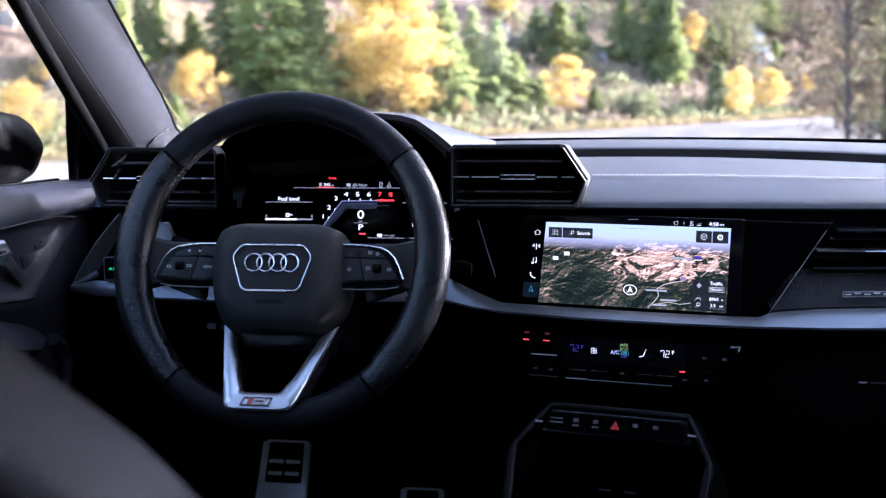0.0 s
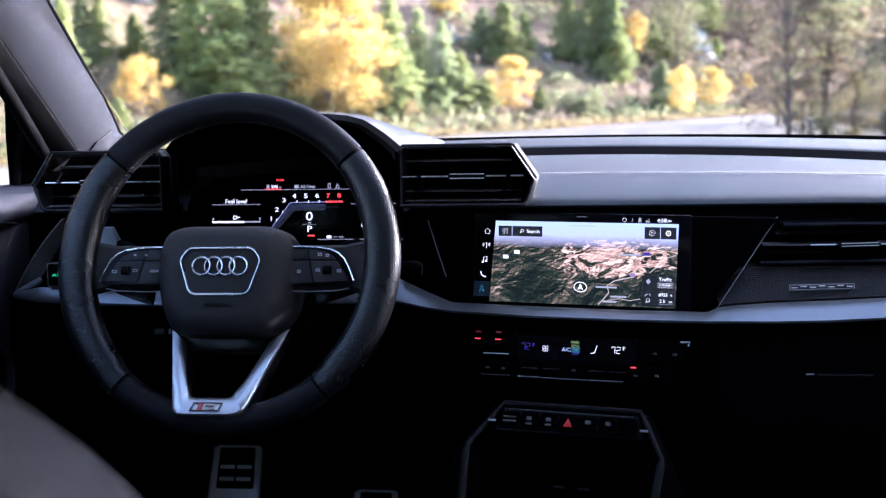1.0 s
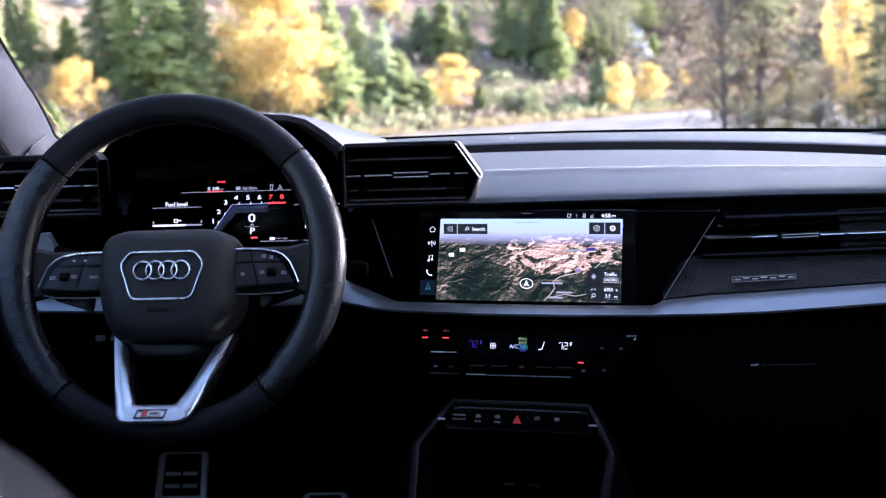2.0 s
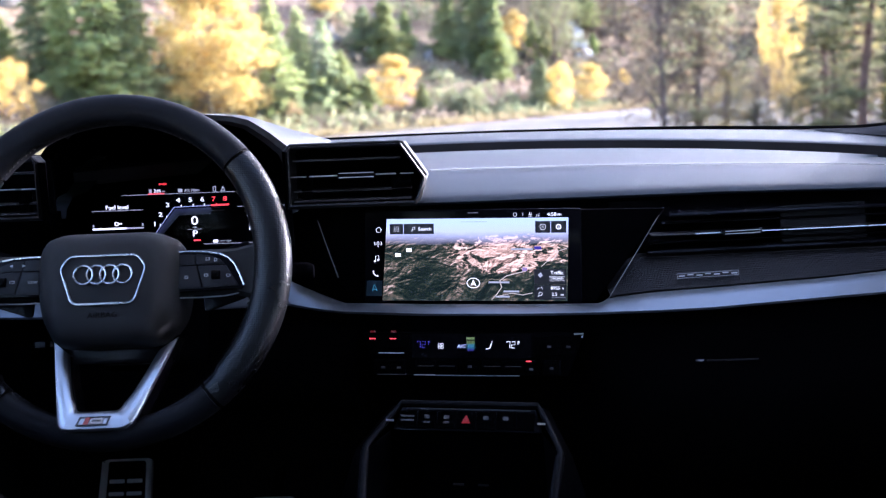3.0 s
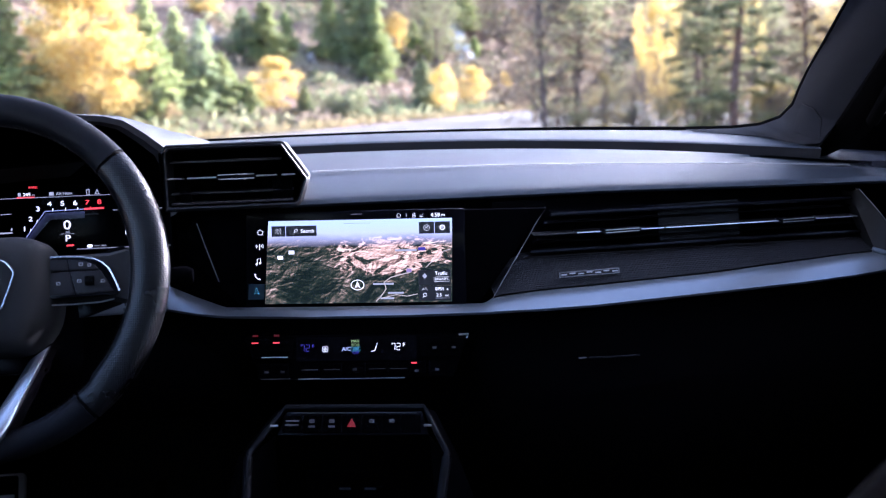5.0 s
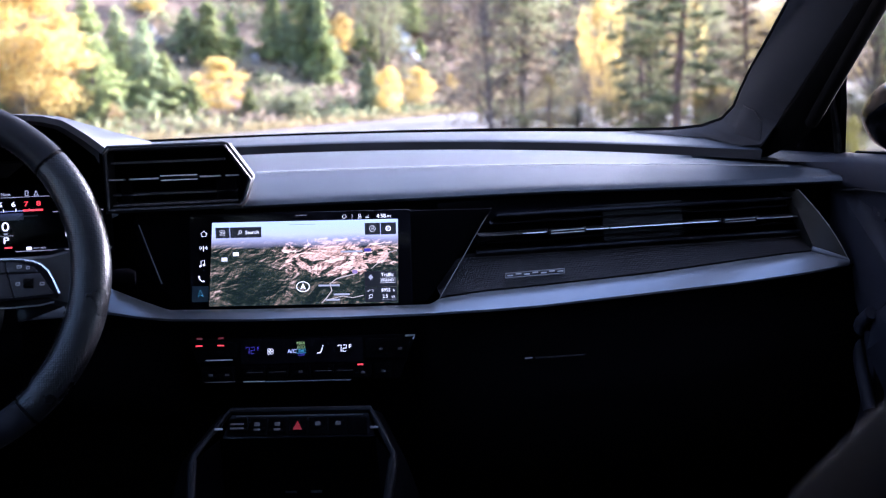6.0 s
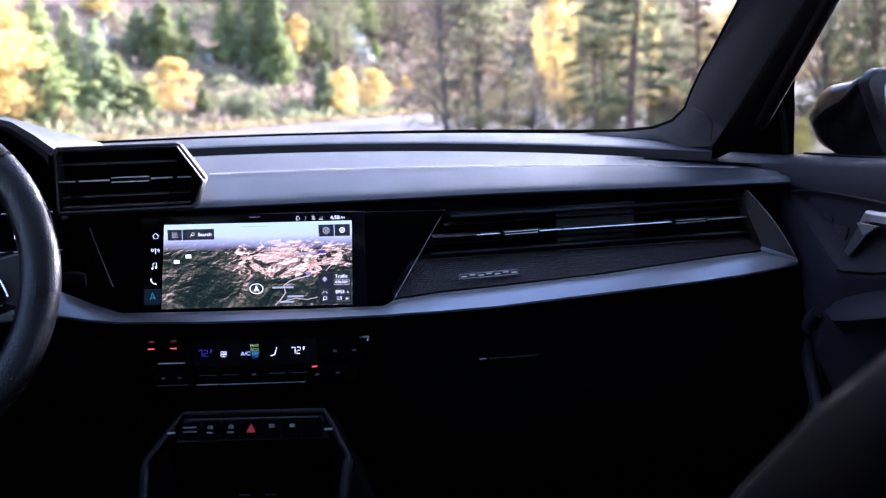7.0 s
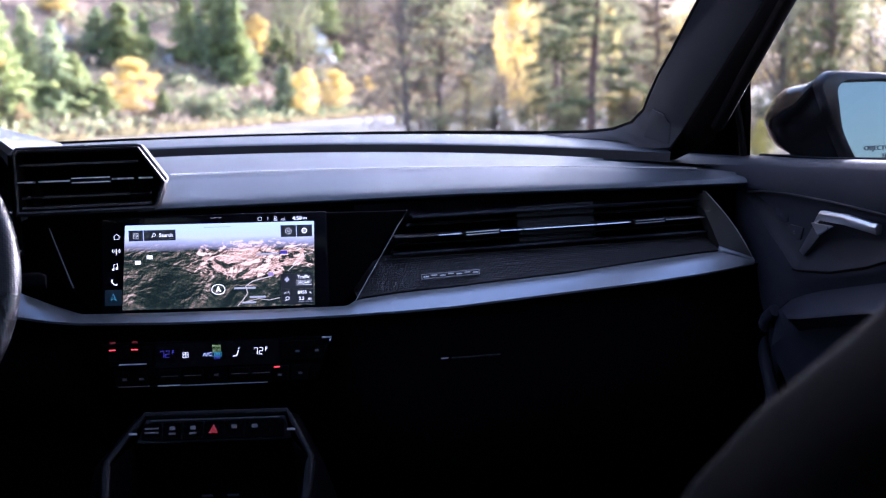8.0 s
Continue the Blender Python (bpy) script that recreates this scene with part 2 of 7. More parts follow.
# ---- the cabin's shell ----
def a_pillar(s):
    """Trim of the windscreen pillar: a lit inner face that sweeps into the dashboard, a darker face towards the door."""
    low = [Vector(p) for p in ((0.607, 1.46, 1.068), (0.638, 1.385, 1.05), (0.668, 1.305, 1.085), (0.69, 1.43, 1.085))]
    top = [Vector(p) for p in ((0.585, 1.20, 1.242), (0.624, 1.115, 1.238), (0.636, 1.085, 1.236), (0.65, 1.17, 1.26))]
    def line(i, k):
        p = low[i].lerp(top[i], k)
        if k > 1:
            p.x -= 0.02 * (k - 1) ** 2
        return p
    ks = (2.1, 1.75, 1.35, 1.0, 0.75, 0.55)
    glass = [line(0, k) for k in ks] + [Vector(p) for p in ((0.5985, 1.365, 1.132), (0.6035, 1.405, 1.104), (0.6065, 1.43, 1.083), (0.598, 1.452, 1.065), (0.578, 1.475, 1.0545), (0.545, 1.50, 1.0505), (0.49, 1.53, 1.050))]
    near = [line(1, k) for k in ks + (0.36, 0.2, 0.06)] + [Vector(p) for p in ((0.624, 1.385, 1.034), (0.606, 1.41, 1.031), (0.575, 1.455, 1.041), (0.50, 1.515, 1.047))]
    flip = lambda p: Vector((p.x * s, p.y, p.z))
    out = Vector((-0.55, -0.75, 0.2))
    def face(t, f, lift=0.0):
        i = min(int(t), len(glass) - 2)
        a, b = glass[i].lerp(glass[i + 1], t - i), near[i].lerp(near[i + 1], t - i)
        n = (b - a).cross(glass[i + 1] - glass[i]).normalized()
        n = n if n.dot(out) > 0 else -n
        return a.lerp(b, f) + n * (0.0055 * math.sin(math.pi * min(1, max(0, f))) * min(1, (len(glass) - 1 - t) / 3) + lift)
    base = thing("a_pillar", (0.66 * s, 1.4, 1.03), "slanted windscreen pillar with dark grey fabric trim", "pillar", "windscreen pillars", "structure")
    bm = bmesh.new()
    rows = []
    for t in spread(0, len(glass) - 1, 49):
        row = [face(t, f) for f in (0, 0.02, 0.08, 0.2, 0.35, 0.5, 0.65, 0.8, 0.92, 0.98, 1.0)]
        rows.append([flip(p) for p in [row[0] + Vector((0.02, 0.02, -0.004)), row[0] + Vector((0.003, 0.003, 0))] + row + [row[-1] + Vector((0.006, 0.012, -0.004))]])
    loft(bm, rows)
    part("pillar_trim", bm, PILLAR, base, smooth=80)
    # black rear face of the pillar, towards the door
    bm = bmesh.new()
    back = []
    for k in (2.1, 1.75, 1.35, 1.0, 0.75, 0.5, 0.25, 0.0, -0.12, -0.25):
        p, q, r = line(1, k), line(2, k), line(3, k)
        o = Vector((0, -0.0025, -0.0015))
        back.append([flip(v) for v in (p + Vector((0.001, 0.006, 0)), p + o * 0.3, p.lerp(q, 0.06) + o, p.lerp(q, 0.55) + o * 1.6, q + o, q.lerp(r, 0.3), r)])
    loft(bm, back)
    part("rear_face", bm, RUBBER, base, "black rear face of the pillar", smooth=60)
    bm = bmesh.new()
    tube(bm, [flip(h + Vector((0.002, 0.005, 0.001))) for h in glass] + [Vector((x * s, deck_edge(x) + 0.003, 1.0565 - 0.028 * x * x)) for x in (0.44, 0.36, 0.24, 0.12, 0.0)], 0.003, 6)
    part("glass_edge", bm, RUBBER, base, "dark edge of the windscreen glass")
    # door seal that runs along the pillar
    bm = bmesh.new()
    tube(bm, [flip(line(2, k) + Vector((-0.004, 0.002, -0.003))) for k in (2.1, 1.75, 1.35, 1.0, 0.75, 0.5, 0.25, 0.0, -0.12)], 0.009, 10)
    part("door_seal", bm, RUBBER, base, "black rubber door seal")
    # flush loudspeaker cover at the foot of the inner face
    shape = COVER_RIGHT if s > 0 else COVER_LEFT
    pts = [flip(face(t, f, 0.0009)) for t, f in shape]
    inn = [flip(face(t, f, -0.003)) for t, f in shape]
    mid = sum(pts, Vector()) / len(pts)
    bm = bmesh.new()
    loft(bm, [inn, pts, [p.lerp(mid, 0.05) + Vector((-0.0002 * s, -0.0004, 0)) for p in pts], [p.lerp(mid, 0.6) + Vector((-0.0006 * s, -0.0012, 0)) for p in pts]], True, True)
    part("tweeter_cover", bm, PILLAR, base, "flush loudspeaker cover", smooth=30)
    bm = bmesh.new()
    run = shape[:4] if s < 0 else shape[:3]
    edge = [(lerp(p[0], q[0], k / 6), lerp(p[1], q[1], k / 6)) for p, q in zip(run, run[1:]) for k in range(7)]
    tube(bm, [flip(face(t, f, 0.0013)) for i, (t, f) in enumerate(edge) if i == 0 or (t, f) != edge[i - 1]], 0.0006, 6)
    # left edge in a paler tone, standing in for light on it
    part("cover_edge", bm, DIMMARK if s < 0 else SOFT, base, "edge of the loudspeaker cover")


def deck_edge(x):
    return 1.655 - 0.42 * x * x


COVER_RIGHT = ((7.6, 0.2), (7.6, 0.48), (8.05, 0.74), (8.9, 0.96), (9.35, 0.56), (8.15, 0.22))
COVER_LEFT = ((8.6, 0.92), (8.1, 0.78), (7.75, 0.58), (7.6, 0.18), (8.3, 0.16), (8.9, 0.54))
for side in (-1, 1):
    a_pillar(side)


def windscreen():
    bm = bmesh.new()
    rows = []
    for k in spread(0, 1, 9):
        row = []
        for u in spread(-1, 1, 17):
            hw = lerp(0.70, 0.60, k)
            x = u * hw
            y = lerp(1.70, 0.78, k) - 0.40 * x * x
            z = lerp(1.03, 1.47, k) + 0.02 * math.sin(math.pi * k)
            row.append((x, y, z))
        rows.append(row)
    outer = [[(x, y + 0.0025, z + 0.0045) for x, y, z in reversed(r)] for r in rows]
    loft(bm, [r + o for r, o in zip(rows, outer)], True, True)
    ob = part("window_1", bm, GLASS, None, smooth=80)
    ob.visible_shadow = False
    tagged(ob, "clear slanted windscreen glass above the dashboard", "windscreen", kind="structure")


windscreen()

# roof lining, rear wall with its window opening, floor and sills
def shell():
    bm = bmesh.new()
    rows = []
    for y in spread(0.80, -1.3, 9):
        k = (y - 0.8) / -2.1
        z = 1.43 - 0.06 * k * k
        prof = [(u * 0.62, z + 0.03 * (1 - u * u)) for u in spread(-1, 1, 11)]
        back = [(x, zz + 0.03) for x, zz in reversed(prof)]
        rows.append([(x, y, zz) for x, zz in prof + back])
    loft(bm, rows, True, True)
    tagged(part("ceiling", bm, CLOTH, None), "dark cloth headliner", "ceiling", kind="structure")
    bm = bmesh.new()
    block(bm, (0, 0.21, 0.30), (1.44, 3.06, 0.04))
    tagged(part("floor", bm, CARPET, None), "black carpeted car floor", "floor", kind="structure")
    bm = bmesh.new()
    loft(bm, [[(-0.74, 1.72, 0.3), (-0.74, 1.62, 1.0), (-0.74, 1.58, 1.02)], [(0.74, 1.72, 0.3), (0.74, 1.62, 1.0), (0.74, 1.58, 1.02)]])
    loft(bm, [[(-0.74, 1.78, 0.3), (-0.74, 1.70, 1.02), (-0.74, 1.58, 1.03)], [(0.74, 1.78, 0.3), (0.74, 1.70, 1.02), (0.74, 1.58, 1.03)]])
    tagged(part("wall_front", bm, CARPET, None), "black bulkhead behind the pedals", "bulkhead", kind="structure")
    bm = bmesh.new()
    for x0, x1, z0, z1 in ((-0.74, 0.74, 0.28, 1.16), (-0.74, -0.42, 1.16, 1.34), (0.42, 0.74, 1.16, 1.34), (-0.74, 0.74, 1.34, 1.46)):
        block(bm, ((x0 + x1) / 2, -1.31, (z0 + z1) / 2), (x1 - x0, 0.05, z1 - z0))
    tagged(part("wall_rear", bm, CLOTH, None), "dark rear end of the cabin with its window opening", "wall", kind="structure")
    for s in (-1, 1):
        bm = bmesh.new()
        block(bm, (0.73 * s, -0.68, 0.66), (0.05, 1.28, 0.76))
        # unseen panel added where a side window would be, to cut light
        block(bm, (0.69 * s, -0.68, 1.22), (0.06, 1.28, 0.42))
        block(bm, (0.735 * s, 1.5, 0.64), (0.03, 0.50, 0.68))
        block(bm, (0.645 * s, -0.25, 1.42), (0.06, 2.1, 0.06))
        tagged(part("wall_side", bm, SOFT, None, bevel=0.01), "dark unseen rear side of the cabin, its window closed off", "wall", kind="structure")


shell()

HOUSING = material("vent housing", (0.0055, 0.0055, 0.007), 0.45, vary=0.2, grain=0.3, grain_scale=1200, spec=0.18)
DULLEDGE = material("dim metal edge", (0.16, 0.16, 0.17), 0.4, 0.5, vary=0.05)
BRONZE = material("dark bronze plastic", (0.007, 0.0066, 0.0062), 0.36, 0.0, vary=0.1, spec=0.3)

# ---- dashboard ----
dash = thing("dashboard", (0, 1.3, 0.86), "black dashboard with leather pad, light stitching and silver trim", "dashboard", kind="structure")


LIP_DROP = [(-0.1, 0.0), (0.3, 0.0), (0.4, -0.0012), (0.5, -0.0026), (0.6, -0.0036), (0.7, -0.0045)]


def pad_profile(x):
    yr, yb = 1.528 - 0.36 * x * x, deck_edge(x)
    d = x * x
    lip = 1.272 + 0.02 * max(0, x - 0.15)
    dz = along(LIP_DROP, x)[0]
    return [(lip + 0.040, 0.991 + dz), (lip + 0.008, 0.9932 + dz), (lip + 0.001, 0.9952 + dz), (lip, 0.9972 + dz), (lip + 0.0025, 1.0008 + dz), (lip + 0.008, 1.0040 + dz), (lip + 0.018, 1.0078 - 0.004 * d + dz),
            (lerp(lip, 1.36 - 0.07 * d, 0.5), 1.0160 - 0.02 * d + 0.4 * dz), (1.36 - 0.07 * d, 1.0265 - 0.043 * d), (1.44 - 0.16 * d, 1.0350 - 0.052 * d), (yr - 0.028, 1.0390 - 0.056 * d), (yr - 0.008, 1.0380 - 0.056 * d), (yr, 1.030 - 0.056 * d)], \
           [(yr + 0.001, 1.0480 - 0.056 * d), (yr + 0.003, 1.0496 - 0.056 * d), (yr + 0.01, 1.0508 - 0.055 * d), (yb - 0.03, 1.055 - 0.03 * d), (yb, 1.054 - 0.028 * d), (yb + 0.01, 1.03 - 0.028 * d)]


def dash_top():
    rows1, rows2 = [], []
    for x in spread(-0.075, 0.692, 48):
        p, q = pad_profile(x)
        shear = 0.52 * max(0, (x - 0.40) / 0.29) ** 2
        rows1.append([(x - shear * max(0, y - 1.285), y, z) for y, z in p])
    for x in spread(-0.655, 0.627, 60):
        p, q = pad_profile(x)
        rows2.append([(x, y, z) for y, z in q])
    bm = bmesh.new()
    loft(bm, rows1)
    part("pad", bm, PAD, dash, "soft leather-look upper pad", smooth=50)
    bm = bmesh.new()
    loft(bm, rows2)
    part("rear_ridge", bm, PAD, dash, "raised rear edge under the windscreen", smooth=50)
    bm = bmesh.new()
    loft(bm, [[(r[0][0], r[0][1] + 0.006, r[0][2] - 0.018), r[0]] for r in rows2])
    part("ridge_face", bm, SOFT, dash, "dark step below the rear edge", smooth=50)
    # deck left of and behind the instrument hood
    for x0, x1 in ((-0.70, -0.475), (-0.195, -0.05)):
        bm = bmesh.new()
        rows = []
        for x in spread(x0, x1, 12):
            yr = 1.528 - 0.36 * x * x
            rows.append([(x, 1.31, 0.99), (x, 1.315, 1.0), (x, 1.34, 1.012), (x, 1.40, 1.02 - 0.03 * x * x), (x, yr + 0.001, 1.036 - 0.056 * x * x)])
        loft(bm, rows)
        part("driver_deck", bm, PAD, dash, smooth=50)
    # two rows of stitches
    bm = bmesh.new()
    xs = spread(-0.036, 0.632, 150)
    for i, x in enumerate(xs):
        d = x * x
        y0, z0 = 1.352 - 0.07 * d, 1.0266 - 0.043 * d
        for r in (0, 1):
            yy = y0 + 0.0055 * r
            tilt = 0.0018 if r else -0.0018
            tube(bm, [(x - 0.0016, yy - tilt, z0 + 0.0002 + 0.0008 * r), (x, yy, z0 + 0.0009 + 0.0008 * r), (x + 0.0016, yy + tilt, z0 + 0.0002 + 0.0008 * r)], 0.00042, 5)
    part("stitching", bm, STITCH, dash, "double row of light grey stitches")


dash_top()

# silver trim: x, y of the upper edge, z of the upper edge, y and z of the lower edge
TRIM = [(-0.679, 1.250, 0.899, 1.247, 0.895), (-0.645, 1.247, 0.906, 1.240, 0.891), (-0.568, 1.250, 0.902, 1.238, 0.888), (-0.485, 1.252, 0.899, 1.238, 0.886),
        (-0.40, 1.253, 0.900, 1.238, 0.886), (-0.28, 1.255, 0.915, 1.238, 0.890), (-0.205, 1.252, 0.9157, 1.235, 0.8918), (-0.172, 1.250, 0.900, 1.232, 0.8852),
        (-0.141, 1.248, 0.8871, 1.230, 0.8811), (-0.05, 1.232, 0.8859, 1.212, 0.879), (0.06, 1.213, 0.8854, 1.193, 0.879), (0.148, 1.197, 0.8865, 1.176, 0.8810),
        (0.160, 1.200, 0.8920, 1.178, 0.8808), (0.21, 1.208, 0.8946, 1.182, 0.8797), (0.273, 1.215, 0.8956, 1.190, 0.879), (0.417, 1.230, 0.8997, 1.205, 0.8831), (0.533, 1.245, 0.9059, 1.220, 0.8858),
        (0.60, 1.256, 0.9085, 1.231, 0.8884), (0.640, 1.262, 0.909, 1.240, 0.8906), (0.679, 1.252, 0.899, 1.249, 0.894)]


def silver_trim():
    bm = bmesh.new()
    rows = []
    for x in spread(-0.679, 0.679, 220):
        yt, zt, yb, zb = along(TRIM, x)
        rows.append([(x, yt + 0.012, zt - 0.003), (x, yt, zt), (x, lerp(yt, yb, 0.5) - 0.0015, lerp(zt, zb, 0.5) + 0.0012), (x, yb, zb), (x, yb + 0.0015, zb - 0.003), (x, yb + 0.012, zb - 0.004)])
    loft(bm, rows)
    part("trim_strip", bm, SILVER, dash, "matt silver trim strip", smooth=55)
    # upturned ends
    for s in (-1, 1):
        bm = bmesh.new()
        tip = Vector((0.679 * s, 1.251, 0.897))
        top = Vector((0.628 * s, 1.287, 0.984))
        inner = Vector((0.640 * s, 1.262, 0.908)) if s > 0 else Vector((-0.652, 1.259, 0.909))
        inner_top = Vector((0.622 * s, 1.297, 0.980)) if s > 0 else Vector((-0.6185, 1.297, 0.976))
        rows = []
        for k in spread(0, 1, 10):
            a = tip.lerp(top, k)
            b = inner.lerp(inner_top, k)
            a += Vector((0.006 * s, 0, 0)) * math.sin(math.pi * k)
            c = a.lerp(b, 0.5) + Vector((0.001 * s, -0.002, 0))
            rows.append([a + Vector((0.001 * s, 0.012, 0)), a, c, b, b + Vector((-0.002 * s, 0.02, 0))])
        loft(bm, rows)
        part("trim_end", bm, BRONZE, dash, "upturned end of the silver trim", smooth=50)
        bm = bmesh.new()
        tube(bm, [r[1] for r in rows], 0.0006, 6)
        part("trim_end_edge", bm, DULLEDGE, dash, "thin bright edge")
        # rounded fillet where the strip turns up
        bm = bmesh.new()
        far = inner + Vector((-0.004 * s, 0.003, 0.003))
        tube(bm, [tip.lerp(far, k) + Vector((0, -0.0006, 0.0004)) for k in (0.02, 0.15, 0.4, 0.7, 1.0)], [0.0016, 0.0026, 0.0034, 0.0038, 0.0038], 12)
        part("trim_corner", bm, SILVER, dash, "rounded bright corner of the trim", smooth=60)


silver_trim()


def lower_dash():
    rows = []
    for x in spread(-0.70, 0.70, 60):
        yt, zt, yb, zb = along(TRIM, min(0.678, max(-0.678, x)))
        bulge = 0.03 * math.exp(-((x - 0.4) / 0.25) ** 2)
        centre = 0.06 * math.exp(-(x / 0.16) ** 4)
        if x < -0.13:
            rows.append([(x, yb + 0.010, zb - 0.003), (x, yb + 0.016, zb - 0.010), (x, yb + 0.014, zb - 0.05), (x, yb + 0.01, zb - 0.09), (x, yb + 0.02, zb - 0.125), (x, yb + 0.05, zb - 0.14), (x, yb + 0.18, zb - 0.13), (x, 1.66, zb - 0.10)])
            continue
        rows.append([(x, yb + 0.010, zb - 0.003), (x, yb + 0.016, zb - 0.010), (x, yb + 0.014 - bulge * 0.3, zb - 0.05), (x, yb - bulge + centre, zb - 0.09),
                     (x, yb - bulge + centre + 0.01, zb - 0.19), (x, yb + 0.05 + centre, zb - 0.30), (x, yb + 0.18, zb - 0.40), (x, 1.66, zb - 0.45)])
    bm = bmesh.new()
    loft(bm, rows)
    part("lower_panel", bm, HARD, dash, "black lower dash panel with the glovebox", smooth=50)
    # glovebox latch and lid line
    bm = bmesh.new()
    m = plane_frame((0.252, 1.171, 0.824), (1, 0.05, 0), (0, 0.3, 1))
    slab(bm, rounded(rect(-0.004, -0.0008, 0.004, 0.0008), 0.0006), -0.002, 0.0015, m)
    part("glovebox_latch", bm, DULLEDGE, dash, "small bright glovebox latch")
    bm = bmesh.new()
    tube(bm, [(x, 1.178 + 0.05 * (x - 0.25), 0.8225 - 0.002 * math.sin((x - 0.24) * 20)) for x in spread(0.262, 0.32, 14)], 0.0009, 6)
    part("glovebox_edge", bm, HOUSING, dash)


lower_dash()


def back_panels():
    """The dark fronts between the pad and the silver trim."""
    # centre panel of piano black, turned to the driver
    m = plane_frame((0, 1.254, 0.93), (1, -0.2, 0), (0, 0.09, 1))
    bm = bmesh.new()
    pts = [(-0.128, -0.048), (0.150, -0.046), (0.226, 0.058), (-0.20, 0.058), (-0.20, 0.02)]
    slab(bm, pts, -0.02, 0, m)
    part("centre_panel", bm, HARD, dash, "glossy black panel round the screen", bevel=0.0015)
    # thin bright edge left of the panel
    bm = bmesh.new()
    tube(bm, [m @ Vector(p) for p in ((-0.1755, 0.049, 0.003), (-0.165, 0.018, 0.003), (-0.152, -0.019, 0.003))], [0.0005, 0.0006, 0.0008], 6)
    part("panel_edge", bm, DULLEDGE, dash, "thin bright edge")
    # slanted bright edge at the right of the panel
    bm = bmesh.new()
    tube(bm, [(0.2255, 1.233, 0.9865), (0.192, 1.220, 0.938), (0.157, 1.203, 0.889)], [0.0005, 0.0005, 0.0004], 6)
    part("panel_edge", bm, DULLEDGE, dash, "thin bright edge")
    # filler below the pad lip and behind the driver's panels
    for x0, x1 in ((-0.70, -0.48), (-0.195, 0.70)):
        bm = bmesh.new()
        loft(bm, [[(x, 1.285 + 0.05 * abs(x), 1.0), (x, 1.285 + 0.05 * abs(x), 0.86)] for x in spread(x0, x1, 20)])
        part("backing", bm, HARD, dash)


back_panels()


def passenger_vent():
    v = thing("air_vent", (0.42, 1.27, 0.93), "wide black passenger air vent band with bright line", "air vent", "air vents")
    def face(x, z, out=0.0):
        y = 1.236 + 0.135 * (x - 0.21) + (0.955 - z) * -0.22 - out
        return Vector((x, y, z))
    # slats
    for z, th, deep in ((0.976, 0.004, 0.0), (0.9655, 0.003, 0.010), (0.944, 0.003, 0.010), (0.935, 0.004, 0.0)):
        bm = bmesh.new()
        x0 = 0.165 + (z - 0.889) * 0.66 + 0.012
        rows = []
        for x in spread(x0, 0.632, 20):
            zz = z - 0.004 * (x - 0.21) / 0.42
            p = face(x, zz, -deep)
            rows.append([p + Vector((0, 0, th / 2)), p + Vector((0, -0.002, 0)), p + Vector((0, 0, -th / 2)), p + Vector((0, 0.03, -th / 2)), p + Vector((0, 0.03, th / 2))])
        loft(bm, rows, True, True)
        part("slat", bm, GLOSS, v)
    # bright line in pieces, with two sliding knobs
    for x0, x1, mat in ((0.212, 0.262, SOFT), (0.264, 0.372, VENTLINE), (0.374, 0.470, VENTLINE), (0.472, 0.590, VENTLINE), (0.592, 0.634, VENTLINE)):
        bm = bmesh.new()
        rows = []
        for x in spread(x0, x1, 6):
            p = face(x, 0.9545 - 0.0045 * (x - 0.21) / 0.42, 0.003)
            rows.append([p + Vector((0, 0.0004, 0.0006)), p + Vector((0, 0.0002, 0.0005)), p + Vector((0, -0.0001, -0.0006)), p + Vector((0, 0.02, -0.0006)), p + Vector((0, 0.02, 0.0006))])
        loft(bm, rows, True, True)
        part("bright_line", bm, mat, v, "chrome line across the vent")
    for x in (0.318, 0.545):
        p = face(x, 0.9545 - 0.0045 * (x - 0.21) / 0.42, 0.006)
        bm = bmesh.new()
        m = plane_frame(p, (1, 0.145, 0), (0, 0.1, 1))
        slab(bm, rounded(rect(-0.024, -0.0036, 0.024, 0.0036), 0.003), -0.012, 0.002, m)
        k = part("knob", bm, GLOSS, v, "sliding vent knob", bevel=0.001)
        for yy in (-0.0012, 0.0018):
            bm = bmesh.new()
            block(bm, (0, yy, 0.0022), (0.042, 0.0008, 0.001), m)
            part("knob_edge", bm, SATIN, k)
    # blocks behind the slats
    for x0, x1 in ((0.37, 0.475),):
        bm = bmesh.new()
        rows = [[face(x, 0.978, -0.012), face(x, 0.936, -0.012)] for x in spread(x0, x1, 5)]
        loft(bm, rows)
        part("divider", bm, RIM_BLACK, v)
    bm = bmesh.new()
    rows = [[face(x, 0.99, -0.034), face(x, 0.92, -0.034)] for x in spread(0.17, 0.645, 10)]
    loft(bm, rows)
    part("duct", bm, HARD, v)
    # inlay below
    p = thing("inlay_panel", (0.42, 1.24, 0.89), "dark textured inlay panel above the silver trim", "dash panel")
    bm = bmesh.new()
    rows = []
    for x in spread(0.16, 0.645, 24):
        yt, zt, yb, zb = along(TRIM, x)
        zu = 0.9295 - 0.006 * (x - 0.2) / 0.43
        yu = 1.238 + 0.13 * (x - 0.21)
        k = min(1, max(0, (x - 0.155) / 0.035))
        zu = lerp(zt + 0.002, zu, k)
        rows.append([(x, yu + 0.03, zu), (x, yu + 0.003, zu), (x, yu, zu - 0.002), (x, yt + 0.002, zt + 0.001), (x, yt + 0.004, zt - 0.004)])
    loft(bm, rows)
    part("inlay", bm, WEAVE, p, smooth=40)
    bm = bmesh.new()
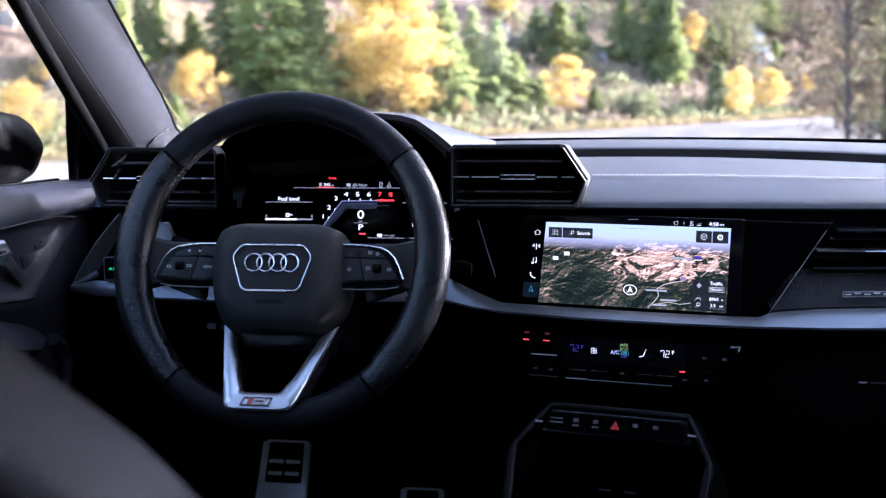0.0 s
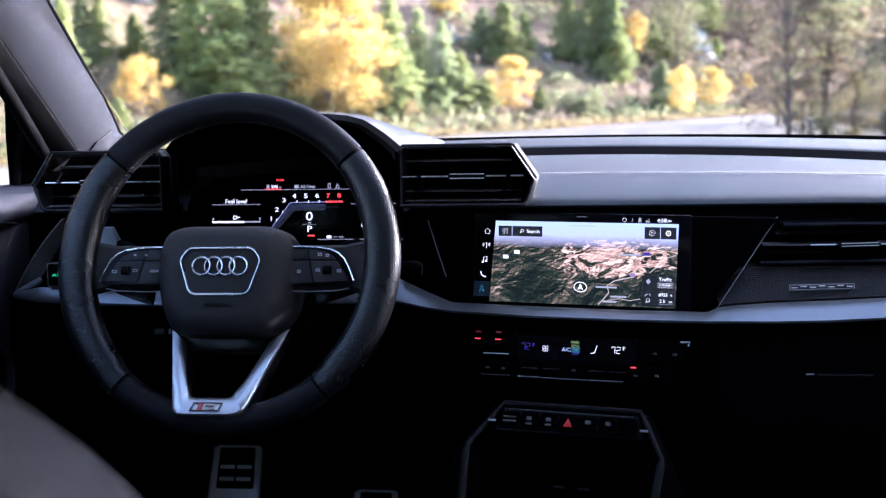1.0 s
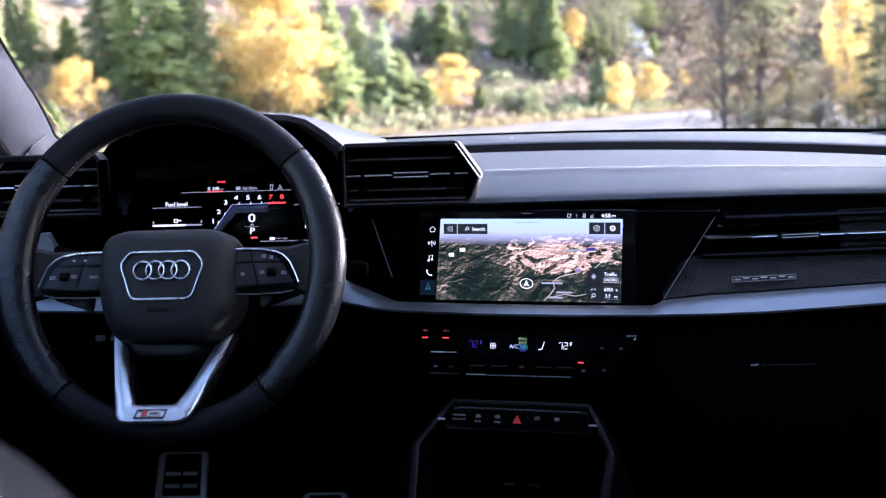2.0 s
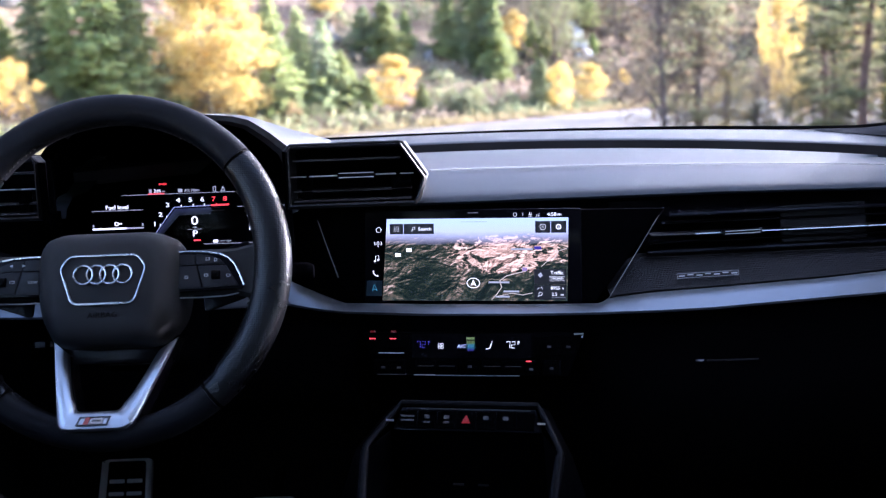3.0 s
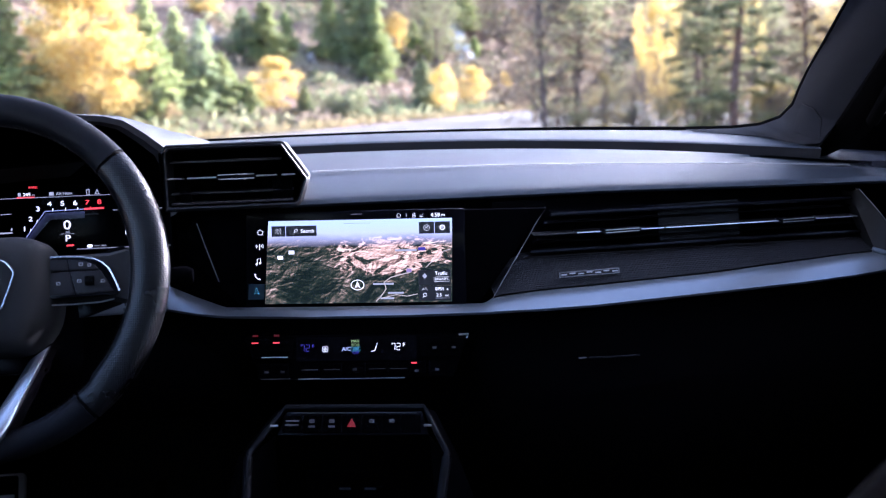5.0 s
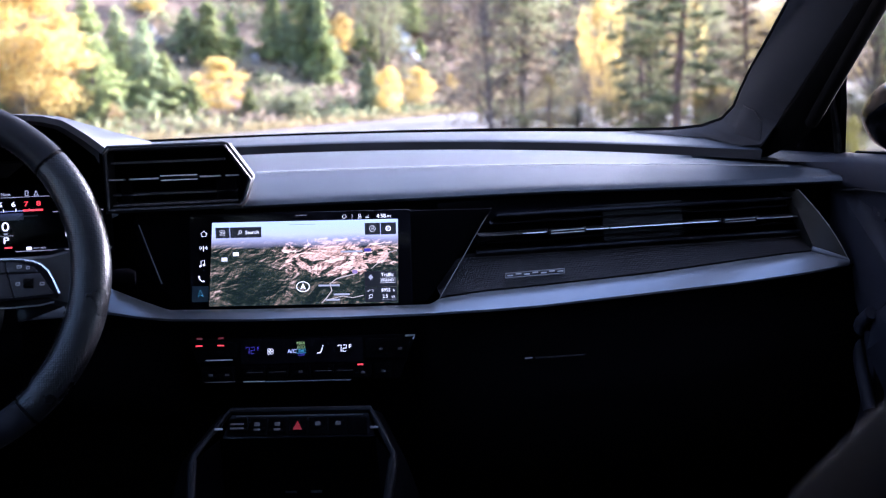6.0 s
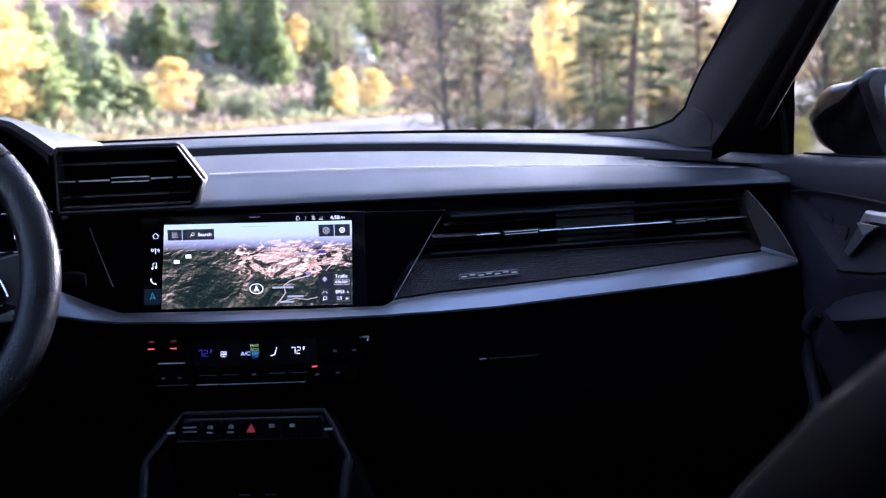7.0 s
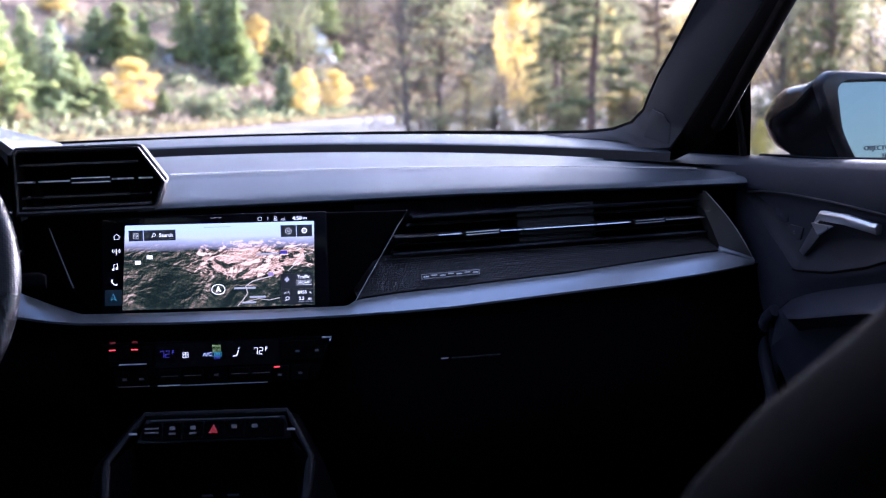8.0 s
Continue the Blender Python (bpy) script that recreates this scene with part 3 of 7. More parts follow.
    tube(bm, [(x, along(TRIM, x)[0] + 0.001, along(TRIM, x)[1] + 0.0012) for x in spread(0.165, 0.64, 30)], 0.0007, 5)
    part("inlay_joint", bm, RUBBER, p, "dark joint above the silver trim")
    bm = bmesh.new()
    tube(bm, [(x, 1.2385 + 0.13 * (x - 0.21), 0.9290 - 0.006 * (x - 0.2) / 0.43) for x in spread(0.20, 0.64, 20)], 0.0008, 5)
    part("inlay_edge", bm, SOFT, p, "upper edge of the inlay")
    # badge: a bright outline with plain bars
    m = plane_frame((0.2735, 1.2225, 0.9095), (1, 0.135, 0), (0, 0.62, 1))
    b = thing("badge", (0.2735, 1.223, 0.903), "small bright badge with plain bars on the inlay", "badge")
    bm = bmesh.new()
    o = [(-0.037, -0.0031), (0.036, -0.0031), (0.037, 0.0031), (-0.036, 0.0031)]
    collar(bm, o, shrink(o, 0.0006), -0.001, 0.0012, m)
    part("outline", bm, DULLEDGE, b)
    xs = spread(-0.031, 0.031, 7)
    for i, x in enumerate(xs):
        bm = bmesh.new()
        block(bm, (x, 0.0002 + (0.0006 if i % 2 else -0.0006), 0.0008), (0.0068, 0.0012, 0.0012), m)
        part("bar", bm, EDGE, b)


passenger_vent()


def hood():
    h = thing("instrument_hood", (-0.366, 1.4, 1.03), "black instrument hood above the digital display", "instrument hood")
    c = -0.366
    half_front = [(0.0, 1.111), (0.05, 1.1105), (0.085, 1.108), (0.105, 1.106), (0.124, 1.101), (0.132, 1.096), (0.148, 1.085), (0.166, 1.070), (0.178, 1.045), (0.180, 1.00), (0.180, 0.93)]
    half_rear = [(0.0, 1.1035), (0.05, 1.102), (0.082, 1.098), (0.105, 1.090), (0.134, 1.080), (0.142, 1.077), (0.165, 1.071), (0.192, 1.062), (0.205, 1.045), (0.206, 1.00), (0.206, 0.93)]
    def full(hp):
        return [(c - x * 0.70, z) for x, z in reversed(hp[1:])] + [(c + x, z) for x, z in hp]
    F, Rr = full(half_front), full(half_rear)
    rows = []
    inner0 = [(c + (x - c) * 0.93, z - 0.010) for x, z in F]
    rows.append([(x, 1.275, z) for x, z in inner0])
    rows.append([(x, 1.266, z - 0.002) for x, z in [(c + (x - c) * 0.975, z - 0.004) for x, z in F]])
    rows.append([(x, 1.266, z) for x, z in F])
    for k in (0.03, 0.35, 0.7, 1.0):
        rows.append([(lerp(a[0], b[0], k), lerp(1.266, 1.50, k), lerp(a[1], b[1], k)) for a, b in zip(F, Rr)])
    rows.append([(c + (x - c) * 1.1, 1.585, z - 0.045) for x, z in Rr])
    # left flank takes the shade-dark black, as sun reaches it unblocked
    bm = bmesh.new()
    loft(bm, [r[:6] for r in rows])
    part("hood_side", bm, SHADE_BLACK, h, smooth=35)
    rows = [r[5:-1] for r in rows]
    bm = bmesh.new()
    loft(bm, rows[:4])
    part("hood_brow", bm, SOFT, h, "black front edge of the hood", smooth=35)
    bm = bmesh.new()
    loft(bm, rows[3:])
    part("hood_shell", bm, PAD, h, smooth=35)
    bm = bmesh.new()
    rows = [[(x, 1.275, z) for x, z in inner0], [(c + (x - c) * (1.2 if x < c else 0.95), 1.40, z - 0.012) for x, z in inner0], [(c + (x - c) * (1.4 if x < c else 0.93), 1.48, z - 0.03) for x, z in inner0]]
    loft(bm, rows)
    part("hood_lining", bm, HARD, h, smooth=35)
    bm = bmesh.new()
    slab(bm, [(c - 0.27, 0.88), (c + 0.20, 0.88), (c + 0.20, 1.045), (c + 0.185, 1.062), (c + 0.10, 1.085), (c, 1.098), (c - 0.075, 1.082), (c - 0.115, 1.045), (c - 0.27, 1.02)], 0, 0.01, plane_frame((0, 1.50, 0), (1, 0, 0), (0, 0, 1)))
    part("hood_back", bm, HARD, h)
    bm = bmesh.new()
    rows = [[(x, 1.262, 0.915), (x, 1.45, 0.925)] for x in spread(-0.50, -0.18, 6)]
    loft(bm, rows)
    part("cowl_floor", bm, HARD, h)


hood()


def side_vent(x_in, x_out, z0, deep=0.13):
    """A hexagonal pod with slats, a bright line and a sliding knob. x_in: the flat side; x_out: the pointed tip."""
    s = 1 if x_out > x_in else -1
    v = thing("air_vent", ((x_in + x_out) / 2, 1.21, 1.005), "black angular air vent with bright line and knob", "air vent", "air vents")
    w = abs(x_out - x_in)
    m = plane_frame((x_in, 1.20, z0), (1, 0, 0), (0, 0.06, 1))
    o = [(0.0, -0.030), (0.0, 0.034), (0.006, 0.041), (w - 0.030, 0.041), (w - 0.026, 0.040), (w - 0.001, 0.003), (w, -0.001), (w - 0.008, -0.024), (w - 0.014, -0.030)]
    o = [(s * x, y) for x, y in o]
    i1 = shrink(o, 0.0048)
    bm = bmesh.new()
    rows = [[(*p, -deep) for p in o], [(*p, -0.004) for p in o], [(*p, 0.0) for p in shrink(o, 0.003)], [(*p, -0.001) for p in i1], [(*p, -0.04) for p in shrink(o, 0.007)]]
    loft(bm, rows, True, False, m)
    part("housing", bm, HOUSING, v, "satin black hexagonal housing", smooth=30)
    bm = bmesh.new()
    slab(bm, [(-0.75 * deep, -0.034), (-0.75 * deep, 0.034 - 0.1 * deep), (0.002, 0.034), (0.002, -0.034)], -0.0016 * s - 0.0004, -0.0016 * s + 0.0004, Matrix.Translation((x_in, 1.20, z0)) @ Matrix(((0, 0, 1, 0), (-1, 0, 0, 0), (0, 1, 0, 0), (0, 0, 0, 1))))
    part("cheek", bm, SHADE_BLACK, v)
    # top lip: a thin folded edge
    bm = bmesh.new()
    pts = [o[1], o[2], o[3], o[4], o[5]]
    tube(bm, [(p[0], p[1] - 0.001, 0.0005) for p in pts], 0.0016, 6, m=m)
    part("lip", bm, HOUSING, v)
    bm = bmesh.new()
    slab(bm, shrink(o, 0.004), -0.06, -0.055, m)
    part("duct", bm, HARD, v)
    for y, d in ((0.0225, -0.012), (-0.0115, -0.012), (-0.022, -0.006)):
        wr = w - 0.030 + (0.012 if y < 0 else 0)
        bm = bmesh.new()
        xx = sorted((s * 0.007, s * wr))
        slab(bm, rect(xx[0], y - 0.0012, xx[1], y + 0.0012), d - 0.03, d, m)
        part("slat", bm, SOFT, v, bevel=0.0006)
    for f0, f1 in ((0.02, 0.155), (0.165, 0.80), (0.81, 0.925)):
        bm = bmesh.new()
        xx = sorted((s * (f0 * w), s * (f1 * w - 0.004)))
        slab(bm, rect(xx[0], 0.0045, xx[1], 0.0060), -0.025, -0.002, m @ Matrix.Rotation(radians(-2.0), 4, 'X'))
        part("bright_line", bm, SATIN, v, "chrome line", bevel=0.0005)
    for f0, f1 in ((0.10, 0.18), (0.74, 0.88)):
        bm = bmesh.new()
        xx = sorted((s * f0 * w, s * f1 * w))
        slab(bm, rect(xx[0], -0.021, xx[1], 0.003), -0.02, -0.012, m)
        part("vane", bm, HARD, v, bevel=0.0008)
    bm = bmesh.new()
    k = part("knob", slab(bm, rounded([(s * (0.50 * w) + dx, 0.0053 + dy) for dx, dy in rect(-0.021, -0.0032, 0.021, 0.0032)], 0.002), -0.015, 0.001, m), GLOSS, v, "sliding vent knob", bevel=0.0008)
    for yy in (0.0029, 0.0076):
        bm = bmesh.new()
        block(bm, (s * 0.5 * w, yy, 0.0014), (0.038, 0.001, 0.001), m)
        part("knob_edge", bm, EDGE, k)


side_vent(-0.194, -0.039, 1.034)
side_vent(-0.463, -0.621, 1.032, 0.026)


# ---- steering wheel ----
TILT = radians(21)
WHEEL = plane_frame((-0.3645, 1.11, 0.962), (1, 0, 0), (0, math.sin(TILT), math.cos(TILT)))
wheel = thing("steering_wheel", (-0.366, 1.11, 0.963), "black leather three-spoke steering wheel with silver lower spoke", "steering wheel")


def rim_row(a, grow=0.0, n=28):
    """One cross-section of the rim at the angle a (degrees)."""
    s, c = math.sin(radians(a)), math.cos(radians(a))
    side = math.exp(-((abs(((a + 180) % 360) - 180) - (0 if c > 0 else 180)) / 42.0) ** 2)
    inner = 0.153 - (0.008 if c < 0 else 0.006) * side + (0.003 if s < -0.7 else 0)
    hw, hz = (0.185 - inner) / 2 + grow, 0.0155 + grow
    mid = (0.185 + inner) / 2
    out = []
    for k in range(n):
        u, v = math.cos(2 * math.pi * k / n), math.sin(2 * math.pi * k / n)
        # flatter front and outer faces that meet in a soft ridge
        u, v = math.copysign(abs(u) ** 0.82, u), math.copysign(abs(v) ** 0.82, v)
        out.append(((mid + hw * u) * c, (mid + hw * u) * s, hz * v))
    return out


def build_wheel():
    for name, a0, a1, mat, lab in (("rim_top", 40.6, 139.4, LEATHER, "smooth black leather upper rim"), ("rim_side", -51.4, 39.4, PERFORATED, "perforated leather grip"),
                                   ("rim_side", 140.6, 231.4, PERFORATED, "perforated leather grip"), ("rim_bottom", 232.6, 307.4, LEATHER, "smooth black leather lower rim")):
        bm = bmesh.new()
        k = int(abs(a1 - a0) / 2.5)
        angles = spread(a0, a1, k)
        rows = [rim_row(a0, -0.0018)] + [rim_row(a) for a in angles] + [rim_row(a1, -0.0018)]
        loft(bm, rows, True, True, WHEEL)
        part(name, bm, mat, wheel, lab, smooth=60)
    for a in (40, 140, 232, 308):
        bm = bmesh.new()
        loft(bm, [rim_row(a - 1.0, -0.0016), rim_row(a, -0.0018), rim_row(a + 1.0, -0.0016)], True, True, WHEEL)
        part("rim_joint", bm, RUBBER, wheel)
    # cross stitches along the inner edge
    bm = bmesh.new()
    for i in range(170):
        a = 360 * i / 170
        if 245 < a < 295 or a < 14 or a > 346 or 166 < a < 194:
            continue
        c, s = math.cos(radians(a)), math.sin(radians(a))
        r = min(math.hypot(p[0], p[1]) for p in rim_row(a)) - 0.0002
        t = Vector((-s, c, 0))
        o = Vector((c * r, s * r, 0.0055))
        for q in (-1, 1):
            tube(bm, [o - t * 0.0012 + Vector((0, 0, 0.0016 * q)), o - Vector((c, s, 0)) * 0.0006, o + t * 0.0012 - Vector((0, 0, 0.0016 * q))], 0.0005, 4, m=WHEEL)
    part("rim_stitching", bm, THREAD, wheel, "grey cross stitching on the inner rim")["kind"] = "stuff"
    # airbag cover
    def hub_outline(w, top, low):
        half = [(w * 0.62, top), (w * 0.90, top - 0.006), (w, top - 0.022), (w * 0.99, -0.03), (w * 0.93, -0.052), (w * 0.74, low + 0.004), (w * 0.5, low)]
        return rounded(half + [(-min(x, 0.0725 * x / w), y) for x, y in reversed(half)], 0.014, 3)
    bm = bmesh.new()
    rows = []
    for z, w, top, low in ((-0.050, 0.074, 0.028, -0.074), (-0.022, 0.077, 0.032, -0.081), (-0.006, 0.0765, 0.034, -0.083), (0.006, 0.071, 0.0345, -0.082), (0.016, 0.064, 0.032, -0.078), (0.0215, 0.056, 0.026, -0.070), (0.0238, 0.048, 0.019, -0.060)):
        rows.append([(x, y, z) for x, y in hub_outline(w, top, low)])
    loft(bm, rows, True, True, WHEEL)
    hub = part("airbag_cover", bm, HUBSKIN, wheel, "soft black airbag cover", smooth=70)
    # bright emblem surround and four plain rings
    o = rounded([(-0.034, 0.0085), (0.034, 0.0085), (0.0440, -0.0045), (0.0325, -0.0385), (0.027, -0.042), (-0.027, -0.042), (-0.0325, -0.0385), (-0.0440, -0.0045)], 0.006, 4)
    bm = bmesh.new()
    collar(bm, o, shrink(o, 0.0019), 0.021, 0.0262, WHEEL)
    part("emblem_surround", bm, CHROME, hub, "bright trapezoid outline", bevel=0.0007)
    for x in (-0.0196, -0.0066, 0.0066, 0.0196):
        bm = bmesh.new()
        tube(bm, [(x + 0.0093 * math.cos(a), -0.0118 + 0.0093 * math.sin(a), 0.0252) for a in spread(0, 2 * math.pi, 33)[:-1]], 0.0012, 8, True, WHEEL)
        part("emblem_ring", bm, CHROME, hub, "plain chrome ring")
    lettering("AIRBAG", 0.0075, WHEEL @ Matrix.Translation((0.0, -0.0525, 0.0242)), RUBBER, hub, label="embossed dark letters", squash=1.15)
    bm = bmesh.new()
    tube(bm, [(-0.0535, -0.034, 0.0185), (-0.052, -0.0375, 0.0187), (-0.047, -0.0375, 0.020), (-0.0455, -0.034, 0.0205)], 0.0004, 5, m=WHEEL)
    part("horn_mark", bm, RUBBER, hub)
    # spokes with switch pods
    for s in (-1, 1):
        bm = bmesh.new()
        rows = []
        for x, t, b, zf, zb in ((0.055, 0.016, -0.030, 0.000, -0.022), (0.09, 0.0165, -0.031, -0.001, -0.022), (0.125, 0.017, -0.031, -0.002, -0.020), (0.150, 0.022, -0.038, 0.000, -0.014), (0.165, 0.032, -0.05, 0.001, -0.01)):
            rows.append([(s * x, t, zf - 0.006), (s * x, t - 0.004, zf), (s * x, b + 0.004, zf), (s * x, b, zf - 0.006), (s * x, b + 0.004, zb), (s * x, t - 0.004, zb)])
        loft(bm, rows, True, True, WHEEL)
        sp = part("spoke", bm, HUBSKIN, wheel, "black side spoke", smooth=50)
        o = [(s * x, y) for x, y in ((0.058, 0.0125), (0.098, 0.0115), (0.117, 0.007), (0.128, -0.004), (0.136, -0.0225), (0.134, -0.027), (0.058, -0.029))]
        bm = bmesh.new()
        slab(bm, o, -0.004, 0.0045, WHEEL)
        pod = part("switch_pod", bm, GLOSS, sp, "black switch pod", bevel=0.001)
        # chrome edge over the top and outer side
        bm = bmesh.new()
        edge = [(s * x, y, 0.0045) for x, y in ((0.060, 0.0128), (0.085, 0.0125), (0.100, 0.0115), (0.112, 0.0095), (0.120, 0.0055), (0.1265, -0.001), (0.132, -0.012), (0.1365, -0.0235))]
        tube(bm, edge, 0.0009, 8, m=WHEEL)
        part("pod_edge", bm, CHROME, sp, "chrome edge of the switch pod")
        # lower lip with a thin bright line
        bm = bmesh.new()
        tube(bm, [(s * x, y, 0.001) for x, y in ((0.066, -0.034), (0.09, -0.0345), (0.118, -0.0335), (0.131, -0.031))], 0.0006, 6, m=WHEEL)
        part("spoke_line", bm, SATIN, sp)
        # buttons
        for pts in (((0.064, 0.010), (0.086, 0.0095), (0.088, -0.001), (0.064, -0.0015)), ((0.0875, 0.0095), (0.099, 0.0085), (0.113, 0.0035), (0.117, -0.0015), (0.089, -0.001)),
                    ((0.064, -0.003), (0.0885, -0.0025), (0.094, -0.0255), (0.064, -0.026)), ((0.0900, -0.0025), (0.119, -0.003), (0.131, -0.0235), (0.0955, -0.0255))):
            bm = bmesh.new()
            slab(bm, [(s * x, y) for x, y in pts], 0.004, 0.0056, WHEEL)
            part("button", bm, HOUSING, pod, bevel=0.0006)
        bm = bmesh.new()
        tube(bm, [(s * 0.1085 + 0.0042 * d, -0.0125, 0.0052) for d in (-1, 1)], 0.0048, 14, m=WHEEL)
        part("scroll_wheel", bm, RUBBER, pod, "ribbed scroll wheel")
        marks = ((0.1, 0.0042, 0.004), (0.108, 0.0030, 0.003), (0.0785, -0.014, 0.0035), (0.0985, -0.0125, 0.004), (0.121, -0.0135, 0.004)) if s > 0 else ((0.1, 0.0042, 0.003), (0.087, 0.0042, 0.003), (0.0985, -0.0125, 0.005), (0.121, -0.0135, 0.005))
        for x, y, w in marks:
            bm = bmesh.new()
            if s < 0 and y > 0:
                d = 1 if x < 0.09 else -1
                slab(bm, [(s * x + d * 0.0016, y), (s * x - d * 0.0016, y + 0.0014), (s * x - d * 0.0016, y - 0.0014)], 0.0056, 0.006, WHEEL)
            else:
                collar(bm, [(s * x + a, y + b) for a, b in rect(-w / 2, -0.0014, w / 2, 0.0014)], [(s * x + a, y + b) for a, b in rect(-w / 2 + 0.0005, -0.0009, w / 2 - 0.0005, 0.0009)], 0.0056, 0.006, WHEEL)
            part("button_mark", bm, MARK, pod)
        if s < 0:
            lettering("VIEW", 0.0042, WHEEL @ Matrix.Translation((-0.0775, -0.0135, 0.0059)), MARK, pod)
    # silver lower spoke: two legs and a foot with a badge
    def z_at(y):
        return lerp(0.026, -0.022, (y + 0.163) / 0.09)
    outer = [(-0.065, -0.070), (-0.0435, -0.1545), (-0.0415, -0.1605), (-0.0365, -0.1645), (-0.030, -0.1655), (0.019, -0.1655), (0.0265, -0.164), (0.0320, -0.1595), (0.0355, -0.1535), (0.065, -0.070)]
    inner = [(-0.042, -0.088), (-0.0285, -0.1395), (-0.0275, -0.1430), (-0.0255, -0.1452), (-0.022, -0.146), (0.012, -0.146), (0.0155, -0.1452), (0.0180, -0.1430), (0.0195, -0.1395), (0.042, -0.088)]
    rows = []
    def fine(pts):
        out = []
        for a, b in zip(pts, pts[1:]):
            out += [tuple(Vector(a).lerp(Vector(b), k / 5)) for k in range(5)]
        return out + [pts[-1]]
    fo, fi = fine(outer), fine(inner)
    def reach(y):
        t = min(1, max(0, (-0.132 - y) / 0.016))
        return lerp(0.86, 1.0, t * t * (3 - 2 * t))
    for f in range(7):
        k = (0, 0.0, 0.12, 0.5, 0.88, 1.0, 1.0)[f]
        dz = (-0.016, -0.002, 0.001, 0.002, 0.001, -0.002, -0.016)[f]
        rows.append([(lerp(a[0], b[0], k * reach(a[1])), lerp(a[1], b[1], k * reach(a[1])), z_at(lerp(a[1], b[1], k * reach(a[1]))) + dz) for a, b in zip(fo, fi)])
    rows.append(rows[0])
    bm = bmesh.new()
    loft(bm, [list(r) for r in zip(*rows)], False, False, WHEEL)
    low = part("lower_spoke", bm, SATIN, wheel, "satin silver lower spoke", smooth=50)
    # gloss black bevel inside each leg
    rows = []
    for k, dz in ((0.0, -0.0022), (0.25, -0.0035), (1.0, -0.0075), (1.0, -0.02)):
        rows.append([(lerp(a[0], b[0], lerp(reach(a[1]) - 0.02, 1.0, k)), lerp(a[1], b[1], lerp(reach(a[1]) - 0.02, 1.0, k)), z_at(lerp(a[1], b[1], lerp(reach(a[1]), 1.0, k))) + dz) for a, b in zip(fo, fi)])
    bm = bmesh.new()
    loft(bm, rows, False, False, WHEEL)
    part("spoke_bevel", bm, BEVEL_BLACK, low, "gloss black inner bevel", smooth=50)
    for s in (-1, 1):
        bm = bmesh.new()
        loft(bm, [[(s * 0.049, -0.080, z_at(-0.085) - 0.004), (s * 0.066, -0.070, z_at(-0.08) - 0.006), (s * 0.066, -0.070, -0.045), (s * 0.049, -0.080, -0.045)],
                  [(s * 0.025, -0.146, z_at(-0.146) - 0.006), (s * 0.0345, -0.158, z_at(-0.158) - 0.006), (s * 0.0345, -0.158, -0.012), (s * 0.025, -0.146, -0.012)]], True, True, WHEEL)
        part("spoke_backing", bm, GLOSS, wheel)
    bm = bmesh.new()
    slab(bm, rounded(rect(-0.060, -0.096, 0.060, -0.060), 0.008), -0.05, -0.024, WHEEL)
    part("hub_underside", bm, GLOSS, wheel, bevel=0.004)
    bmM = WHEEL @ Matrix.Translation((-0.006, -0.1560, z_at(-0.1560) + 0.0026)) @ Matrix.Rotation(-math.atan2(0.048, 0.09), 4, "X")
    bm = bmesh.new()
    o = [(-0.0165, -0.0048), (0.0135, -0.0048), (0.0165, 0.0048), (-0.0135, 0.0048)]
    collar(bm, o, shrink(o, 0.0008), -0.001, 0.0008, bmM)
    part("badge_outline", bm, DARKBAR, low, "small dark badge outline")
    flat("badge_bar", [(-0.0095, -0.004), (-0.005, -0.004), (-0.003, 0.004), (-0.0075, 0.004)], bmM, REDBAR, low)
    flat("badge_bar", [(-0.003, -0.0032), (0.009, -0.0032), (0.010, 0.0032), (-0.001, 0.0032)], bmM, MARK, low)
    flat("badge_bar", [(-0.001, -0.001), (0.008, -0.0012), (0.0083, 0.001), (-0.0002, 0.001)], bmM, DARKBAR, low, d=0.0009)
    # shift paddles
    for s in (-1, 1):
        bm = bmesh.new()
        slab(bm, rounded([(s * 0.085, 0.010), (s * 0.120, 0.026), (s * 0.137, 0.030), (s * 0.135, -0.03), (s * 0.09, -0.045)], 0.006), -0.034, -0.030, WHEEL)
        part("shift_paddle", bm, GLOSS, wheel, "black shift paddle", bevel=0.001)


build_wheel()


def column():
    c = thing("steering_column", (-0.366, 1.25, 0.88), "black steering column cover with stalks", "steering column")
    bm = bmesh.new()
    rows = []
    for z, w, t, b in ((-0.045, 0.058, 0.035, -0.075), (-0.07, 0.062, 0.04, -0.085), (-0.16, 0.062, 0.045, -0.09), (-0.26, 0.055, 0.04, -0.08)):
        rows.append([(x, y, z) for x, y in rounded([(-w, b), (w, b), (w * 1.05, -0.02), (w * 0.8, t), (-w * 0.8, t), (-w * 1.05, -0.02)], 0.02, 4)])
    loft(bm, rows, True, True, WHEEL)
    part("column_cover", bm, HARD, c, smooth=60)
    for s, y0, x1, y1 in ((-1, 0.010, -0.16, 0.020), (1, 0.010, 0.20, 0.0), (-1, -0.055, -0.098, -0.077)):
        bm = bmesh.new()
        tube(bm, [(s * 0.05, y0, -0.075), (lerp(s * 0.05, x1, 0.6), lerp(y0, y1, 0.6), -0.065), (x1 * 0.97, y1, -0.060), (x1, y1, -0.060)], [0.006, 0.008, 0.010, 0.007], 12, m=WHEEL)
        part("stalk", bm, HARD, c, "black control stalk", smooth=60)
    # print on the small cruise stalk
    for x in (-0.088, -0.072):
        bm = bmesh.new()
        block(bm, (x, -0.070, -0.049), (0.010, 0.006, 0.002), WHEEL)
        part("stalk_mark", bm, DIMMARK, c)


column()


